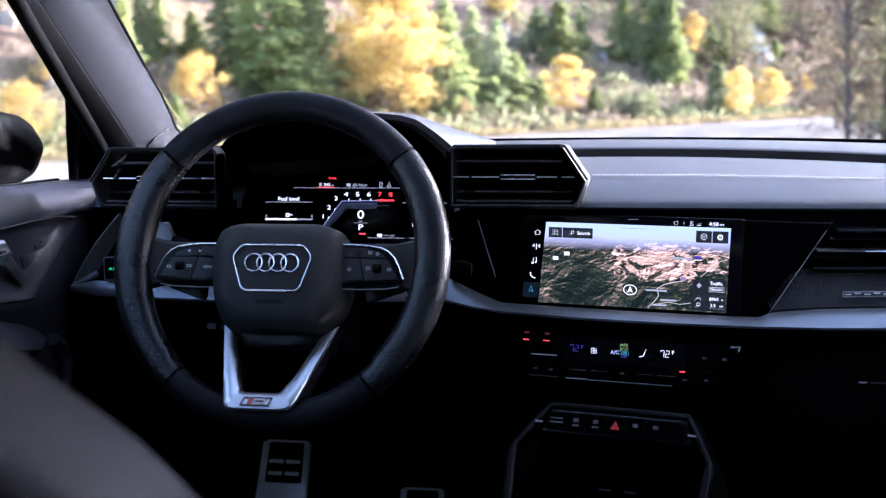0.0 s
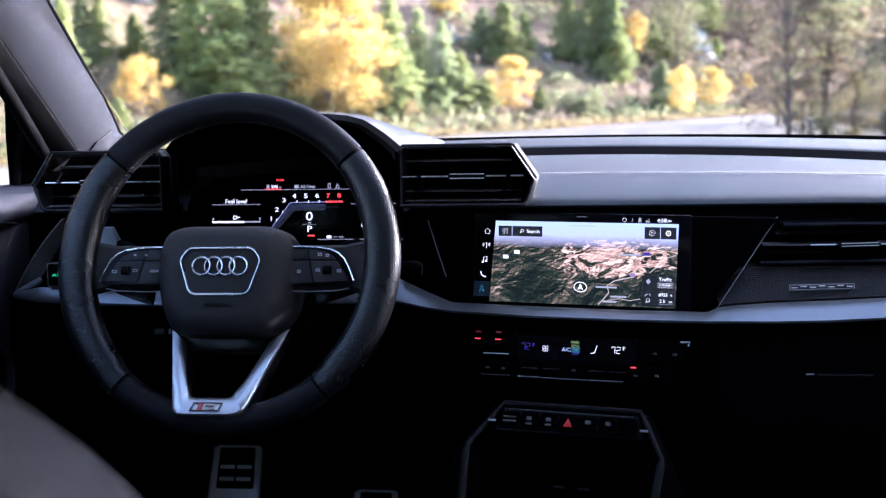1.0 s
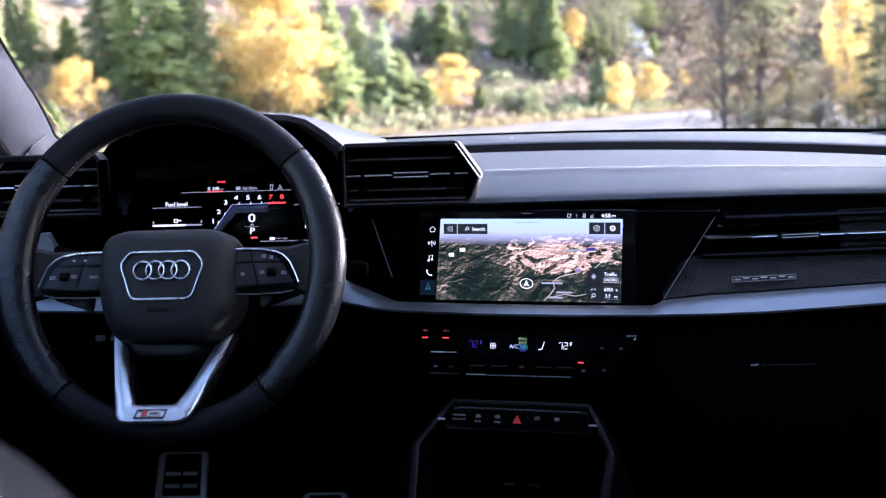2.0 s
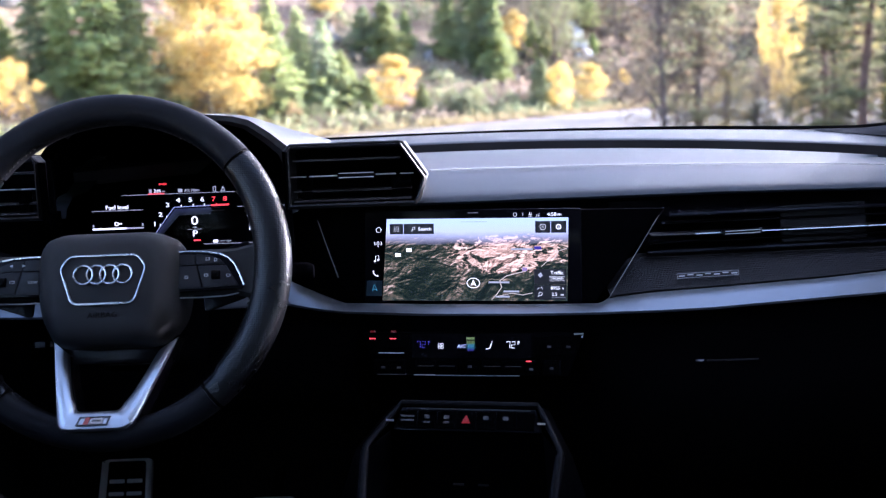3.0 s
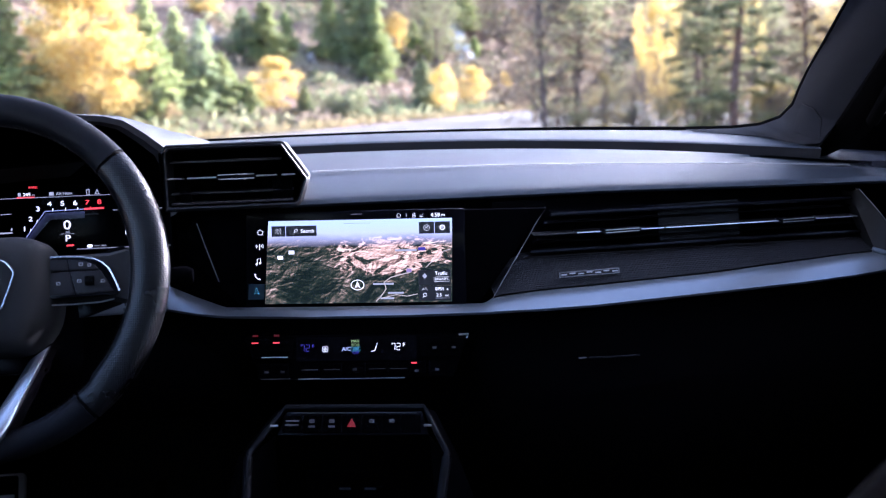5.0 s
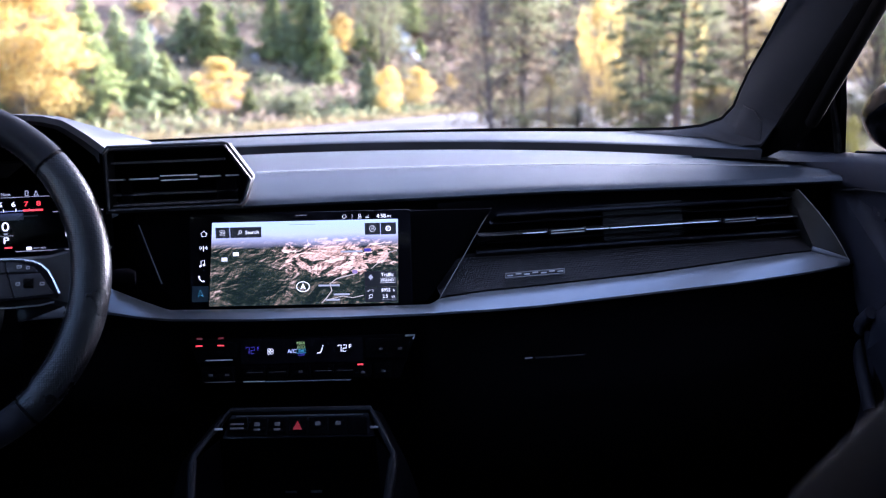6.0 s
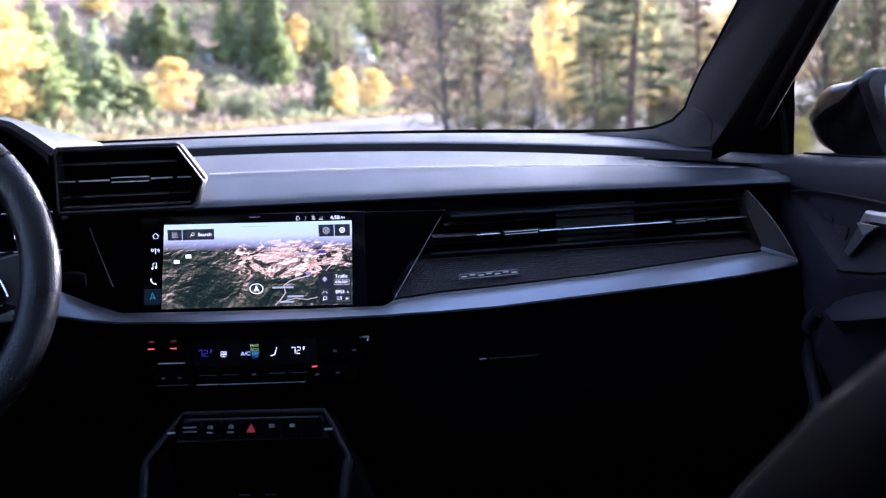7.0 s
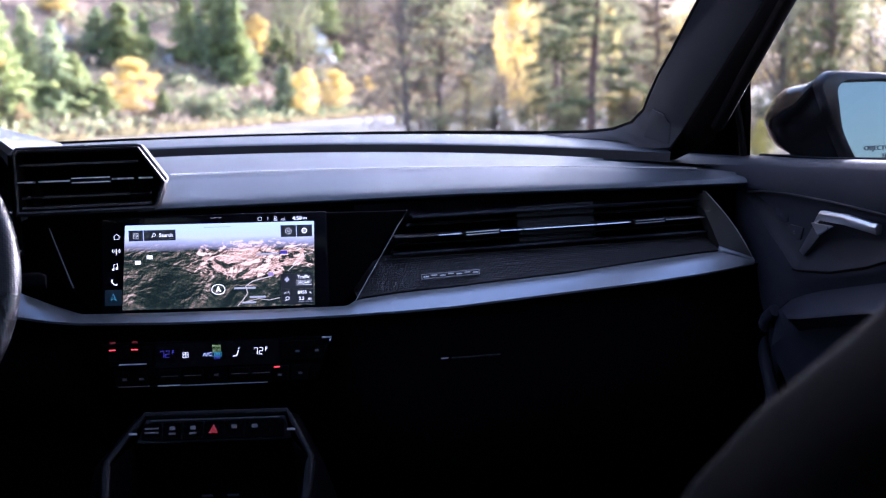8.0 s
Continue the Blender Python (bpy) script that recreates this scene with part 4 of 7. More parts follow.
# ---- instrument display ----
def cluster():
    m = plane_frame((-0.356, 1.46, 0.975), (1, 0, 0), (0, 0.2, 1))
    d = thing("instrument_display", (-0.356, 1.46, 0.93), "digital instrument display with rev counter, lit in white and red", "display")
    bm = bmesh.new()
    slab(bm, rounded([(-0.152, -0.060), (0.160, -0.060), (0.150, 0.0405), (-0.130, 0.0405)], 0.012), -0.02, -0.001, m)
    part("screen_glass", bm, BLACK_SCREEN, d, "black glass screen", bevel=0.001)
    T = lambda x, y, z=0.0: m @ Matrix.Translation((x, y, z))
    def bar(x0, y0, x1, y1, w, mat, name="line"):
        a, b = Vector((x0, y0)), Vector((x1, y1))
        n = (b - a).normalized()
        n = Vector((-n.y, n.x)) * w / 2
        flat(name, [tuple(a - n), tuple(b - n), tuple(b + n), tuple(a + n)], m, mat, d, d=0.0004)
    bar(-0.0955, 0.0250, 0.056, 0.0250, 0.0005, DIM_GLOW)
    bar(-0.136, 0.005, -0.068, 0.005, 0.0006, DIM_GLOW)
    bar(0.059, 0.0046, 0.128, 0.0046, 0.0006, DIM_GLOW)
    bar(-0.1355, -0.0190, -0.0905, -0.0190, 0.0024, W_GLOW, "fuel_bar")
    bar(-0.0905, -0.0190, -0.0675, -0.0190, 0.0018, DIM_GLOW, "fuel_bar")
    for x in (-0.1345, -0.0685):
        bar(x, -0.0165, x, -0.0130, 0.0016, DIM_GLOW, "mark")
    lettering("Fuel level", 0.0082, T(-0.1025, 0.0092), W_GLOW, d)
    collar_bm = bmesh.new()
    collar(collar_bm, rect(-0.106, -0.0155, -0.101, -0.0105), rect(-0.105, -0.0145, -0.102, -0.0115), 0, 0.0004, m)
    part("pump_symbol", collar_bm, W_GLOW, d)
    bar(-0.101, -0.0128, -0.0965, -0.0128, 0.0012, W_GLOW, "mark")
    lettering("PARK", 0.0040, T(-0.040, 0.0382), RED_GLOW, d, squash=1.15)
    lettering("245", 0.0058, T(-0.0480, 0.0292), W_GLOW, d, squash=1.1)
    lettering("mi", 0.0035, T(-0.0400, 0.0286), DIM_GLOW, d)
    bar(-0.0605, 0.0257, -0.0385, 0.0257, 0.0014, RED_GLOW)
    flat("pump_symbol", rect(-0.0590, 0.0270, -0.0555, 0.0318), m, DIM_GLOW, d, d=0.0003)
    lettering("Alt Natn", 0.0058, T(-0.0015, 0.0288), DIM_GLOW, d)
    flat("mark", rect(-0.020, 0.0268, -0.0145, 0.0312), m, DIM_GLOW, d)
    for x in (0.0285, 0.040):
        b2 = bmesh.new()
        if x < 0.03:
            collar(b2, rect(x - 0.002, 0.026, x + 0.002, 0.033), rect(x - 0.0012, 0.027, x + 0.0012, 0.032), 0, 0.0004, m)
        else:
            tri = [(x - 0.003, 0.0262), (x + 0.003, 0.0262), (x, 0.033)]
            collar(b2, tri, shrink(tri, 0.0008), 0, 0.0004, m)
        part("symbol", b2, DIM_GLOW, d)
    for ch, x, y, g in (("1", -0.0525, -0.0150, W_GLOW), ("2", -0.0445, -0.0025, W_GLOW), ("3", -0.0348, 0.0100, W_GLOW), ("4", -0.0203, 0.0158, W_GLOW), ("5", -0.0042, 0.0158, W_GLOW),
                        ("6", 0.0118, 0.0158, W_GLOW), ("7", 0.0270, 0.0158, RED_GLOW), ("8", 0.0423, 0.0158, RED_GLOW)):
        lettering(ch, 0.0086, T(x, y), g, d, squash=1.35)
    bar(-0.053, -0.0290, -0.0262, 0.0066, 0.0010, BLUE_DIAL, "dial_line")
    bar(-0.0262, 0.0068, 0.0232, 0.0076, 0.0010, BLUE_DIAL, "dial_line")
    bar(0.0232, 0.0077, 0.0475, 0.0079, 0.0022, RED_GLOW, "dial_line")
    # soft bluish band inside the dial
    for k in range(4):
        o = 0.0022 + 0.0022 * k
        flat("dial_shade", [(-0.053 + o, -0.0290), (-0.0262 + o * 0.55, 0.0066 - o), (0.0232, 0.0070 - o), (0.0232, 0.0070 - o - 0.0022), (-0.0262 + o * 0.55 + 0.0015, 0.0066 - o - 0.0022), (-0.053 + o + 0.0022, -0.0290)], m, SHADES[k], d, d=0.0003)
    for x, y in ((-0.045, -0.0165), (-0.0365, -0.0055), (-0.0165, 0.0085), (-0.0005, 0.0087), (0.0145, 0.0088), (0.0305, 0.009)):
        bar(x - 0.0004, y - 0.0022, x + 0.0004, y + 0.0016, 0.0009, W_GLOW if x < 0.02 else RED_GLOW, "tick")
    bar(0.021, 0.0005, 0.041, 0.0005, 0.0014, DARKBAR, "print_bar")
    lettering("0", 0.0165, T(0.0008, -0.0125), W_GLOW, d, squash=1.25)
    lettering("mph", 0.003, T(0.0008, -0.0208), DIM_GLOW, d)
    bar(-0.0085, -0.0235, 0.010, -0.0235, 0.0004, DIM_GLOW)
    lettering("P", 0.0120, T(0.0010, -0.0297), W_GLOW, d, squash=1.2)
    bar(-0.001, -0.0385, 0.008, -0.0385, 0.0020, RED_GLOW, "mark")
    flat("car_symbol", rounded(rect(0.0250, -0.0425, 0.0315, -0.0385), 0.0015), m, W_GLOW, d)
    bar(0.0335, -0.0405, 0.0405, -0.0405, 0.0006, DIM_GLOW)
    lettering("mph", 0.0036, T(0.0455, -0.0404), DIM_GLOW, d)
    bar(0.012, -0.0438, 0.063, -0.0440, 0.0006, DIM_GLOW)
    bar(0.066, -0.0440, 0.130, -0.0442, 0.0006, DIM_GLOW)
    bar(0.0715, -0.0085, 0.0775, -0.0055, 0.003, DIM_GLOW, "mark")
    lettering("4.", 0.0080, T(0.0835, -0.0070), W_GLOW, d, squash=1.1)
    lettering("Sat", 0.0072, T(0.0785, -0.0175), W_GLOW, d)
    lettering("10/5", 0.0072, T(0.0785, -0.0255), W_GLOW, d)


BLUE_DIAL = glow("pale blue light", (0.45, 0.52, 0.9), 0.13)
SHADES = [glow("dial shade", (0.10, 0.12, 0.32), e) for e in (0.04, 0.022, 0.012, 0.006)]
cluster()


# ---- centre screen ----
def map_material():
    """Satellite map: hazy sky above, dark green and pinkish ridges below."""
    m = bpy.data.materials.new("map picture")
    m.use_nodes = True
    nt = m.node_tree
    link = nt.links.new
    N = nt.nodes.new
    b = nt.nodes["Principled BSDF"]
    b.inputs["Base Color"].default_value = (0.01, 0.01, 0.01, 1)
    b.inputs["Roughness"].default_value = 0.15
    co = N("ShaderNodeTexCoord")
    mp = N("ShaderNodeMapping")
    link(co.outputs["UV"], mp.inputs[0])
    sep = N("ShaderNodeSeparateXYZ")
    link(co.outputs["UV"], sep.inputs[0])
    # perspective: features shrink towards the skyline
    def math_node(op, a, b2=None, c=None):
        n = N("ShaderNodeMath")
        n.operation = op
        for i, v in enumerate((a, b2, c)):
            if v is None:
                continue
            if isinstance(v, (int, float)):
                n.inputs[i].default_value = v
            else:
                link(v, n.inputs[i])
        return n.outputs[0]
    u, v = sep.outputs[0], sep.outputs[1]
    comb = N("ShaderNodeCombineXYZ")
    squeeze = math_node("MULTIPLY", v, math_node("ADD", 1.0, math_node("MULTIPLY", v, 0.9)))
    link(math_node("MULTIPLY", u, 2.15), comb.inputs[0])
    link(squeeze, comb.inputs[1])
    def fbm(scale, detail, rough, dist, offset=0.0, step=(0.0, 0.0)):
        n = N("ShaderNodeTexNoise")
        n.inputs["Scale"].default_value, n.inputs["Detail"].default_value = scale, detail
        n.inputs["Roughness"].default_value, n.inputs["Distortion"].default_value = rough, dist
        mpp = N("ShaderNodeMapping")
        mpp.inputs["Location"].default_value = (offset + step[0], offset * 0.7 + step[1], 0)
        mpp.inputs["Rotation"].default_value = (0, 0, 0.5)
        mpp.inputs["Scale"].default_value = (1.0, 0.85, 1.0)
        link(comb.outputs[0], mpp.inputs[0])
        link(mpp.outputs[0], n.inputs["Vector"])
        return n.outputs[0]
    def ramped(src, stops):
        r = N("ShaderNodeValToRGB")
        e = r.color_ramp.elements
        e[0].position, e[0].color = stops[0][0], (*stops[0][1], 1)
        e[1].position, e[1].color = stops[-1][0], (*stops[-1][1], 1)
        for p, c in stops[1:-1]:
            e.new(p).color = (*c, 1)
        link(src, r.inputs[0])
        return r.outputs[0]
    # relief: the land's height against its height a step towards the light
    def relief(scale, detail, rough, dist, offset, step, gain):
        a, b2 = fbm(scale, detail, rough, dist, offset), fbm(scale, detail, rough, dist, offset, step)
        return math_node("ADD", 0.5, math_node("MULTIPLY", math_node("SUBTRACT", a, b2), gain))
    folds = relief(3.4, 9, 0.58, 0.9, 4.0, (0.016, -0.012), 6.5)
    fine = relief(8.5, 8, 0.62, 0.5, 9.0, (0.007, -0.005), 6.5)
    lit = math_node("ADD", math_node("MULTIPLY", folds, 0.6), math_node("MULTIPLY", fine, 0.4))
    woods = fbm(2.6, 9, 0.62, 0.5, 3.0)
    tone = math_node("ADD", math_node("MULTIPLY", lit, 0.75), math_node("MULTIPLY", math_node("SUBTRACT", woods, 0.5), 0.9))
    low = ramped(tone, [(0.24, (0.004, 0.009, 0.008)), (0.39, (0.014, 0.024, 0.017)), (0.48, (0.048, 0.052, 0.036)), (0.60, (0.19, 0.138, 0.105)), (0.80, (0.55, 0.41, 0.34))])
    dx = math_node("DIVIDE", math_node("SUBTRACT", u, 0.68), 0.36)
    dy = math_node("DIVIDE", math_node("SUBTRACT", v, 0.57), 0.24)
    blob = math_node("SUBTRACT", 1.0, math_node("ADD", math_node("MULTIPLY", dx, dx), math_node("MULTIPLY", dy, dy)))
    spine = math_node("ABSOLUTE", math_node("SUBTRACT", math_node("MULTIPLY", fbm(3.0, 7, 0.6, 0.7, 12.0), 2.0), 1.0))
    crest = math_node("ADD", math_node("MULTIPLY", blob, 0.42), math_node("MULTIPLY", math_node("SUBTRACT", 0.15, spine), 2.4))
    crest = math_node("ADD", crest, math_node("MULTIPLY", math_node("SUBTRACT", fbm(11.0, 7, 0.65, 0.4, 2.0), 0.5), 1.1))
    pr = N("ShaderNodeMapRange")
    pr.inputs[1].default_value, pr.inputs[2].default_value = 0.27, 0.38
    link(crest, pr.inputs[0])
    pink = ramped(lit, [(0.24, (0.10, 0.065, 0.055)), (0.42, (0.42, 0.26, 0.20)), (0.56, (0.82, 0.54, 0.43)), (0.75, (1.0, 0.78, 0.66))])
    mixp = N("ShaderNodeMix")
    mixp.data_type = "RGBA"
    link(pr.outputs[0], mixp.inputs[0])
    link(low, mixp.inputs[6])
    link(pink, mixp.inputs[7])
    # haze and sky
    hz = N("ShaderNodeMapRange")
    hz.inputs[1].default_value, hz.inputs[2].default_value = 0.68, 0.84
    wob = N("ShaderNodeTexNoise")
    wob.inputs["Scale"].default_value, wob.inputs["Detail"].default_value = 6.0, 6
    link(mp.outputs[0], wob.inputs["Vector"])
    link(math_node("ADD", v, math_node("MULTIPLY", math_node("SUBTRACT", wob.outputs[0], 0.5), 0.10)), hz.inputs[0])
    skyr = N("ShaderNodeValToRGB")
    se = skyr.color_ramp.elements
    se[0].position, se[0].color = 0.72, (0.50, 0.49, 0.68, 1)
    se[1].position, se[1].color = 0.95, (0.46, 0.60, 0.88, 1)
    link(v, skyr.inputs[0])
    mixs = N("ShaderNodeMix")
    mixs.data_type = "RGBA"
    link(hz.outputs[0], mixs.inputs[0])
    link(mixp.outputs[2], mixs.inputs[6])
    link(skyr.outputs[0], mixs.inputs[7])
    link(mixs.outputs[2], b.inputs["Emission Color"])
    b.inputs["Emission Strength"].default_value = MAP_LIGHT
    return m


MAP_LIGHT = 0.235
SCREEN = plane_frame((0, 1.25, 0.93), (1, -0.2, 0), (0, 0.09, 1))


def centre_screen():
    m = SCREEN
    d = thing("touchscreen", (0, 1.25, 0.88), "wide touchscreen showing a satellite map, set in gloss black", "touchscreen")
    bm = bmesh.new()
    slab(bm, rounded([(-0.122, -0.0485), (0.134, -0.0485), (0.134, 0.060), (-0.118, 0.060)], 0.004), -0.01, -0.0012, m)
    part("screen_glass", bm, BLACK_SCREEN, d, "black glass of the screen", bevel=0.001)
    # map picture with its own UVs
    cs = [(-0.0995, -0.0455), (0.1172, -0.0455), (0.1192, 0.0497), (-0.0920, 0.0500)]
    me = bpy.data.meshes.new("map")
    me.from_pydata([m @ Vector((*c, -0.0006)) for c in cs] + [m @ Vector((*c, -0.0012)) for c in cs], [], [(0, 1, 2, 3), (7, 6, 5, 4)])
    uv = me.uv_layers.new(name="UVMap")
    for loop, c in zip(uv.data, ((0, 0), (1, 0), (1, 1), (0, 1), (0, 1), (1, 1), (1, 0), (0, 0))):
        loop.uv = c
    me.materials.append(map_material())
    ob = new("map", me)
    ob.parent = d
    ob.matrix_parent_inverse = d.matrix_world.inverted()
    ob["label"] = "satellite map of wooded mountains"
    T = lambda x, y, z=0.0: m @ Matrix.Translation((x, y, z))
    dark = lambda n, pts, mat=PLATE: flat(n, pts, m, mat, d, d=0.0003, d0=-0.0005)
    # plates over the map
    dark("plate", rect(-0.0885, 0.0322, -0.0725, 0.0442))
    dark("plate", rect(-0.0718, 0.0322, -0.0362, 0.0442))
    dark("plate", rect(0.0815, 0.0325, 0.0988, 0.0458))
    dark("plate", rect(0.0995, 0.0325, 0.1168, 0.0458))
    dark("plate", rect(0.0795, -0.0265, 0.1160, -0.0090))
    dark("plate", rect(0.0795, -0.0440, 0.1160, -0.0270))
    lettering("Search", 0.0058, T(-0.0468, 0.0380), W_GLOW, d)
    def ring(x, y, r, w, mat=W_GLOW, name="symbol"):
        stroke(name, [(x + r * math.cos(a), y + r * math.sin(a)) for a in spread(0, 2 * math.pi, 17)[:-1]], w, m, mat, d, closed=True)
    ring(-0.0600, 0.0388, 0.0016, 0.0006)
    stroke("symbol", [(-0.0612, 0.0376), (-0.0628, 0.0360)], 0.0007, m, W_GLOW, d)
    for dx in (-1, 1):
        for dy in (-1, 1):
            stroke("symbol", [(-0.0805 + dx * 0.0017 + a, 0.0382 + dy * 0.0017 + b2) for a, b2 in rect(-0.0011, -0.0011, 0.0011, 0.0011)], 0.00035, m, W_GLOW, d, closed=True)
    ring(0.0902, 0.0392, 0.0033, 0.0005)
    stroke("symbol", [(0.0892, 0.0378), (0.0892, 0.0408), (0.0912, 0.0376), (0.0912, 0.0408)], 0.0005, m, W_GLOW, d)
    ring(0.1081, 0.0392, 0.0026, 0.0014)
    ring(0.1081, 0.0392, 0.0008, 0.0006)
    # side bar symbols
    def icon(cx, cy, pts, w=0.0007, closed=False, k=1.0):
        stroke("symbol", [(cx + x * k, cy + y * k) for x, y in pts], w, m, W_GLOW, d, closed=closed)
    icon(-0.1018, 0.0372, [(-0.0026, -0.0024), (0.0026, -0.0024), (0.0026, 0.0006), (0.0038, 0.0004), (0, 0.0036), (-0.0038, 0.0004), (-0.0026, 0.0006)], closed=True)
    icon(-0.1030, 0.0208, [(0, -0.0036), (0, 0.0034)], 0.0009)
    for r in (0.0020, 0.0036):
        for sgn in (-1, 1):
            icon(-0.1030, 0.0216, [(sgn * r, -r * 0.6), (sgn * r * 1.2, 0), (sgn * r, r * 0.6)], 0.0007)
    icon(-0.1050, 0.0036, [(-0.0014, -0.0026), (-0.0014, 0.0030), (0.0026, 0.0040), (0.0026, -0.0014)], 0.0008)
    ring(-0.1072, 0.0010, 0.0009, 0.0010)
    ring(-0.1032, 0.0022, 0.0009, 0.0010)
    icon(-0.1068, -0.0135, [(-0.0030, 0.0030), (-0.0022, -0.0002), (0.0004, -0.0028), (0.0032, -0.0034)], 0.0013)
    icon(-0.1068, -0.0135, [(-0.0030, 0.0030), (-0.0018, 0.0020)], 0.0016)
    icon(-0.1068, -0.0135, [(0.0032, -0.0034), (0.0020, -0.0022)], 0.0016)
    flat("lit_field", [(-0.1190, -0.0400), (-0.1003, -0.0400), (-0.0990, -0.0222), (-0.1178, -0.0222)], m, SEL_FIELD, d, d=0.0003, d0=-0.001)
    stroke("symbol", [(-0.1114, -0.0340), (-0.1084, -0.0262), (-0.1056, -0.0340), (-0.1084, -0.0318)], 0.0006, m, CYAN_GLOW, d, closed=True)
    # status bar
    lettering("4:58", 0.0062, T(0.1005, 0.0533), W_GLOW, d)
    lettering("PM", 0.0036, T(0.1092, 0.0528), W_GLOW, d)
    ring(0.0588, 0.0536, 0.0021, 0.0005)
    stroke("symbol", [(0.0668, 0.0552), (0.0684, 0.0540), (0.0668, 0.0525)], 0.0005, m, DIM_GLOW, d)
    stroke("symbol", [(0.0676, 0.0514), (0.0676, 0.0558)], 0.0005, m, DIM_GLOW, d)
    ring(0.0762, 0.0548, 0.0012, 0.0005)
    stroke("symbol", [(0.0742, 0.0515), (0.0745, 0.0530), (0.0780, 0.0530), (0.0782, 0.0515)], 0.0005, m, W_GLOW, d, closed=True)
    stroke("symbol", [(0.0822, 0.0518), (0.0868, 0.0518)], 0.0006, m, W_GLOW, d)
    stroke("symbol", [(0.0828, 0.0532), (0.0860, 0.0535), (0.0866, 0.0552)], 0.0007, m, DIM_GLOW, d)
    stroke("symbol", [(0.004, 0.0562), (0.016, 0.0562)], 0.0005, m, DIM_GLOW, d)
    stroke("symbol", [(-0.004, 0.0458), (0.026, 0.0458)], 0.0006, m, HAZE_LINE, d)
    # position mark, roads, flags
    stroke("symbol", [(0.0092 + 0.0074 * math.cos(a), -0.0248 + 0.0056 * math.sin(a)) for a in spread(0, 2 * math.pi, 25)[:-1]], 0.0011, m, W_GLOW, d, closed=True)
    flat("symbol", [(0.0060, -0.0280), (0.0092, -0.0208), (0.0124, -0.0280), (0.0092, -0.0262)], m, W_GLOW, d)
    flat("flag", rect(-0.0692, 0.0118, -0.0630, 0.0158), m, W_GLOW, d)
    flat("flag", rect(-0.0825, 0.0060, -0.0763, 0.0100), m, W_GLOW, d)
    stroke("map_road", [(0.030, -0.0440), (0.036, -0.038), (0.042, -0.030), (0.040, -0.022), (0.048, -0.0165), (0.058, -0.014), (0.070, -0.0112)], 0.0016, m, PALE_ROAD, d)
    stroke("map_road", [(0.036, -0.0405), (0.054, -0.0365), (0.066, -0.0385), (0.078, -0.036)], 0.0011, m, PALE_ROAD, d)
    stroke("map_road", [(0.088, -0.006), (0.098, 0.003), (0.104, 0.004), (0.108, 0.012), (0.117, 0.0145)], 0.0011, m, PALE_ROAD, d)
    flat("shield", rounded(rect(0.0800, 0.0135, 0.0882, 0.0172), 0.001), m, BLUE_GLOW, d)
    flat("shield", rounded(rect(0.0660, -0.0110, 0.0718, -0.0070), 0.001), m, LILAC, d)
    for x0, x1, y in ((0.0535, 0.0785, 0.0140), (0.0270, 0.0510, -0.0240), (0.0440, 0.0620, -0.0345), (0.0350, 0.0510, -0.0405)):
        flat("label_bar", rect(x0, y - 0.0010, x1, y + 0.0010), m, DIM_GLOW, d, d=0.0003)
    # travel box
    lettering("Traffic", 0.0056, T(0.1055, -0.0132), W_GLOW, d)
    stroke("symbol", [(a, b2) for a, b2 in rect(0.0972, -0.0222, 0.1145, -0.0172)], 0.0004, m, W_GLOW, d, closed=True)
    lettering("ONLINE+", 0.0036, T(0.1058, -0.0197), W_GLOW, d)
    flat("symbol", [(0.0865, -0.0190), (0.0895, -0.0160), (0.0870, -0.0125), (0.0838, -0.0155)], m, DIM_GLOW, d)
    lettering("8955", 0.0052, T(0.1035, -0.0308), W_GLOW, d)
    lettering("ft", 0.0034, T(0.1125, -0.0312), W_GLOW, d)
    lettering("2.5", 0.0052, T(0.1025, -0.0378), W_GLOW, d)
    lettering("mi", 0.0038, T(0.1115, -0.0382), W_GLOW, d)
    stroke("symbol", [(0.0830, -0.0322), (0.0850, -0.0298), (0.0862, -0.0308), (0.0878, -0.0292), (0.0892, -0.0322)], 0.0005, m, W_GLOW, d)
    ring(0.0866, -0.0372, 0.0019, 0.0006)
    stroke("symbol", [(0.0852, -0.0388), (0.0838, -0.0402)], 0.0007, m, W_GLOW, d)
    stroke("symbol", [(0.0985, -0.0412), (0.1150, -0.0412)], 0.0004, m, DIM_GLOW, d)


PLATE = glow("dark plate", (0.03, 0.035, 0.05), 0.05)
SEL_FIELD = glow("dark blue field", (0.004, 0.02, 0.035), 0.06)
HAZE_LINE = glow("haze line", (0.35, 0.42, 0.55), 0.132)
PALE_ROAD = glow("pale road line", (0.75, 0.66, 0.60), 0.165)
LILAC = glow("lilac light", (0.5, 0.35, 0.7), 0.132)
centre_screen()


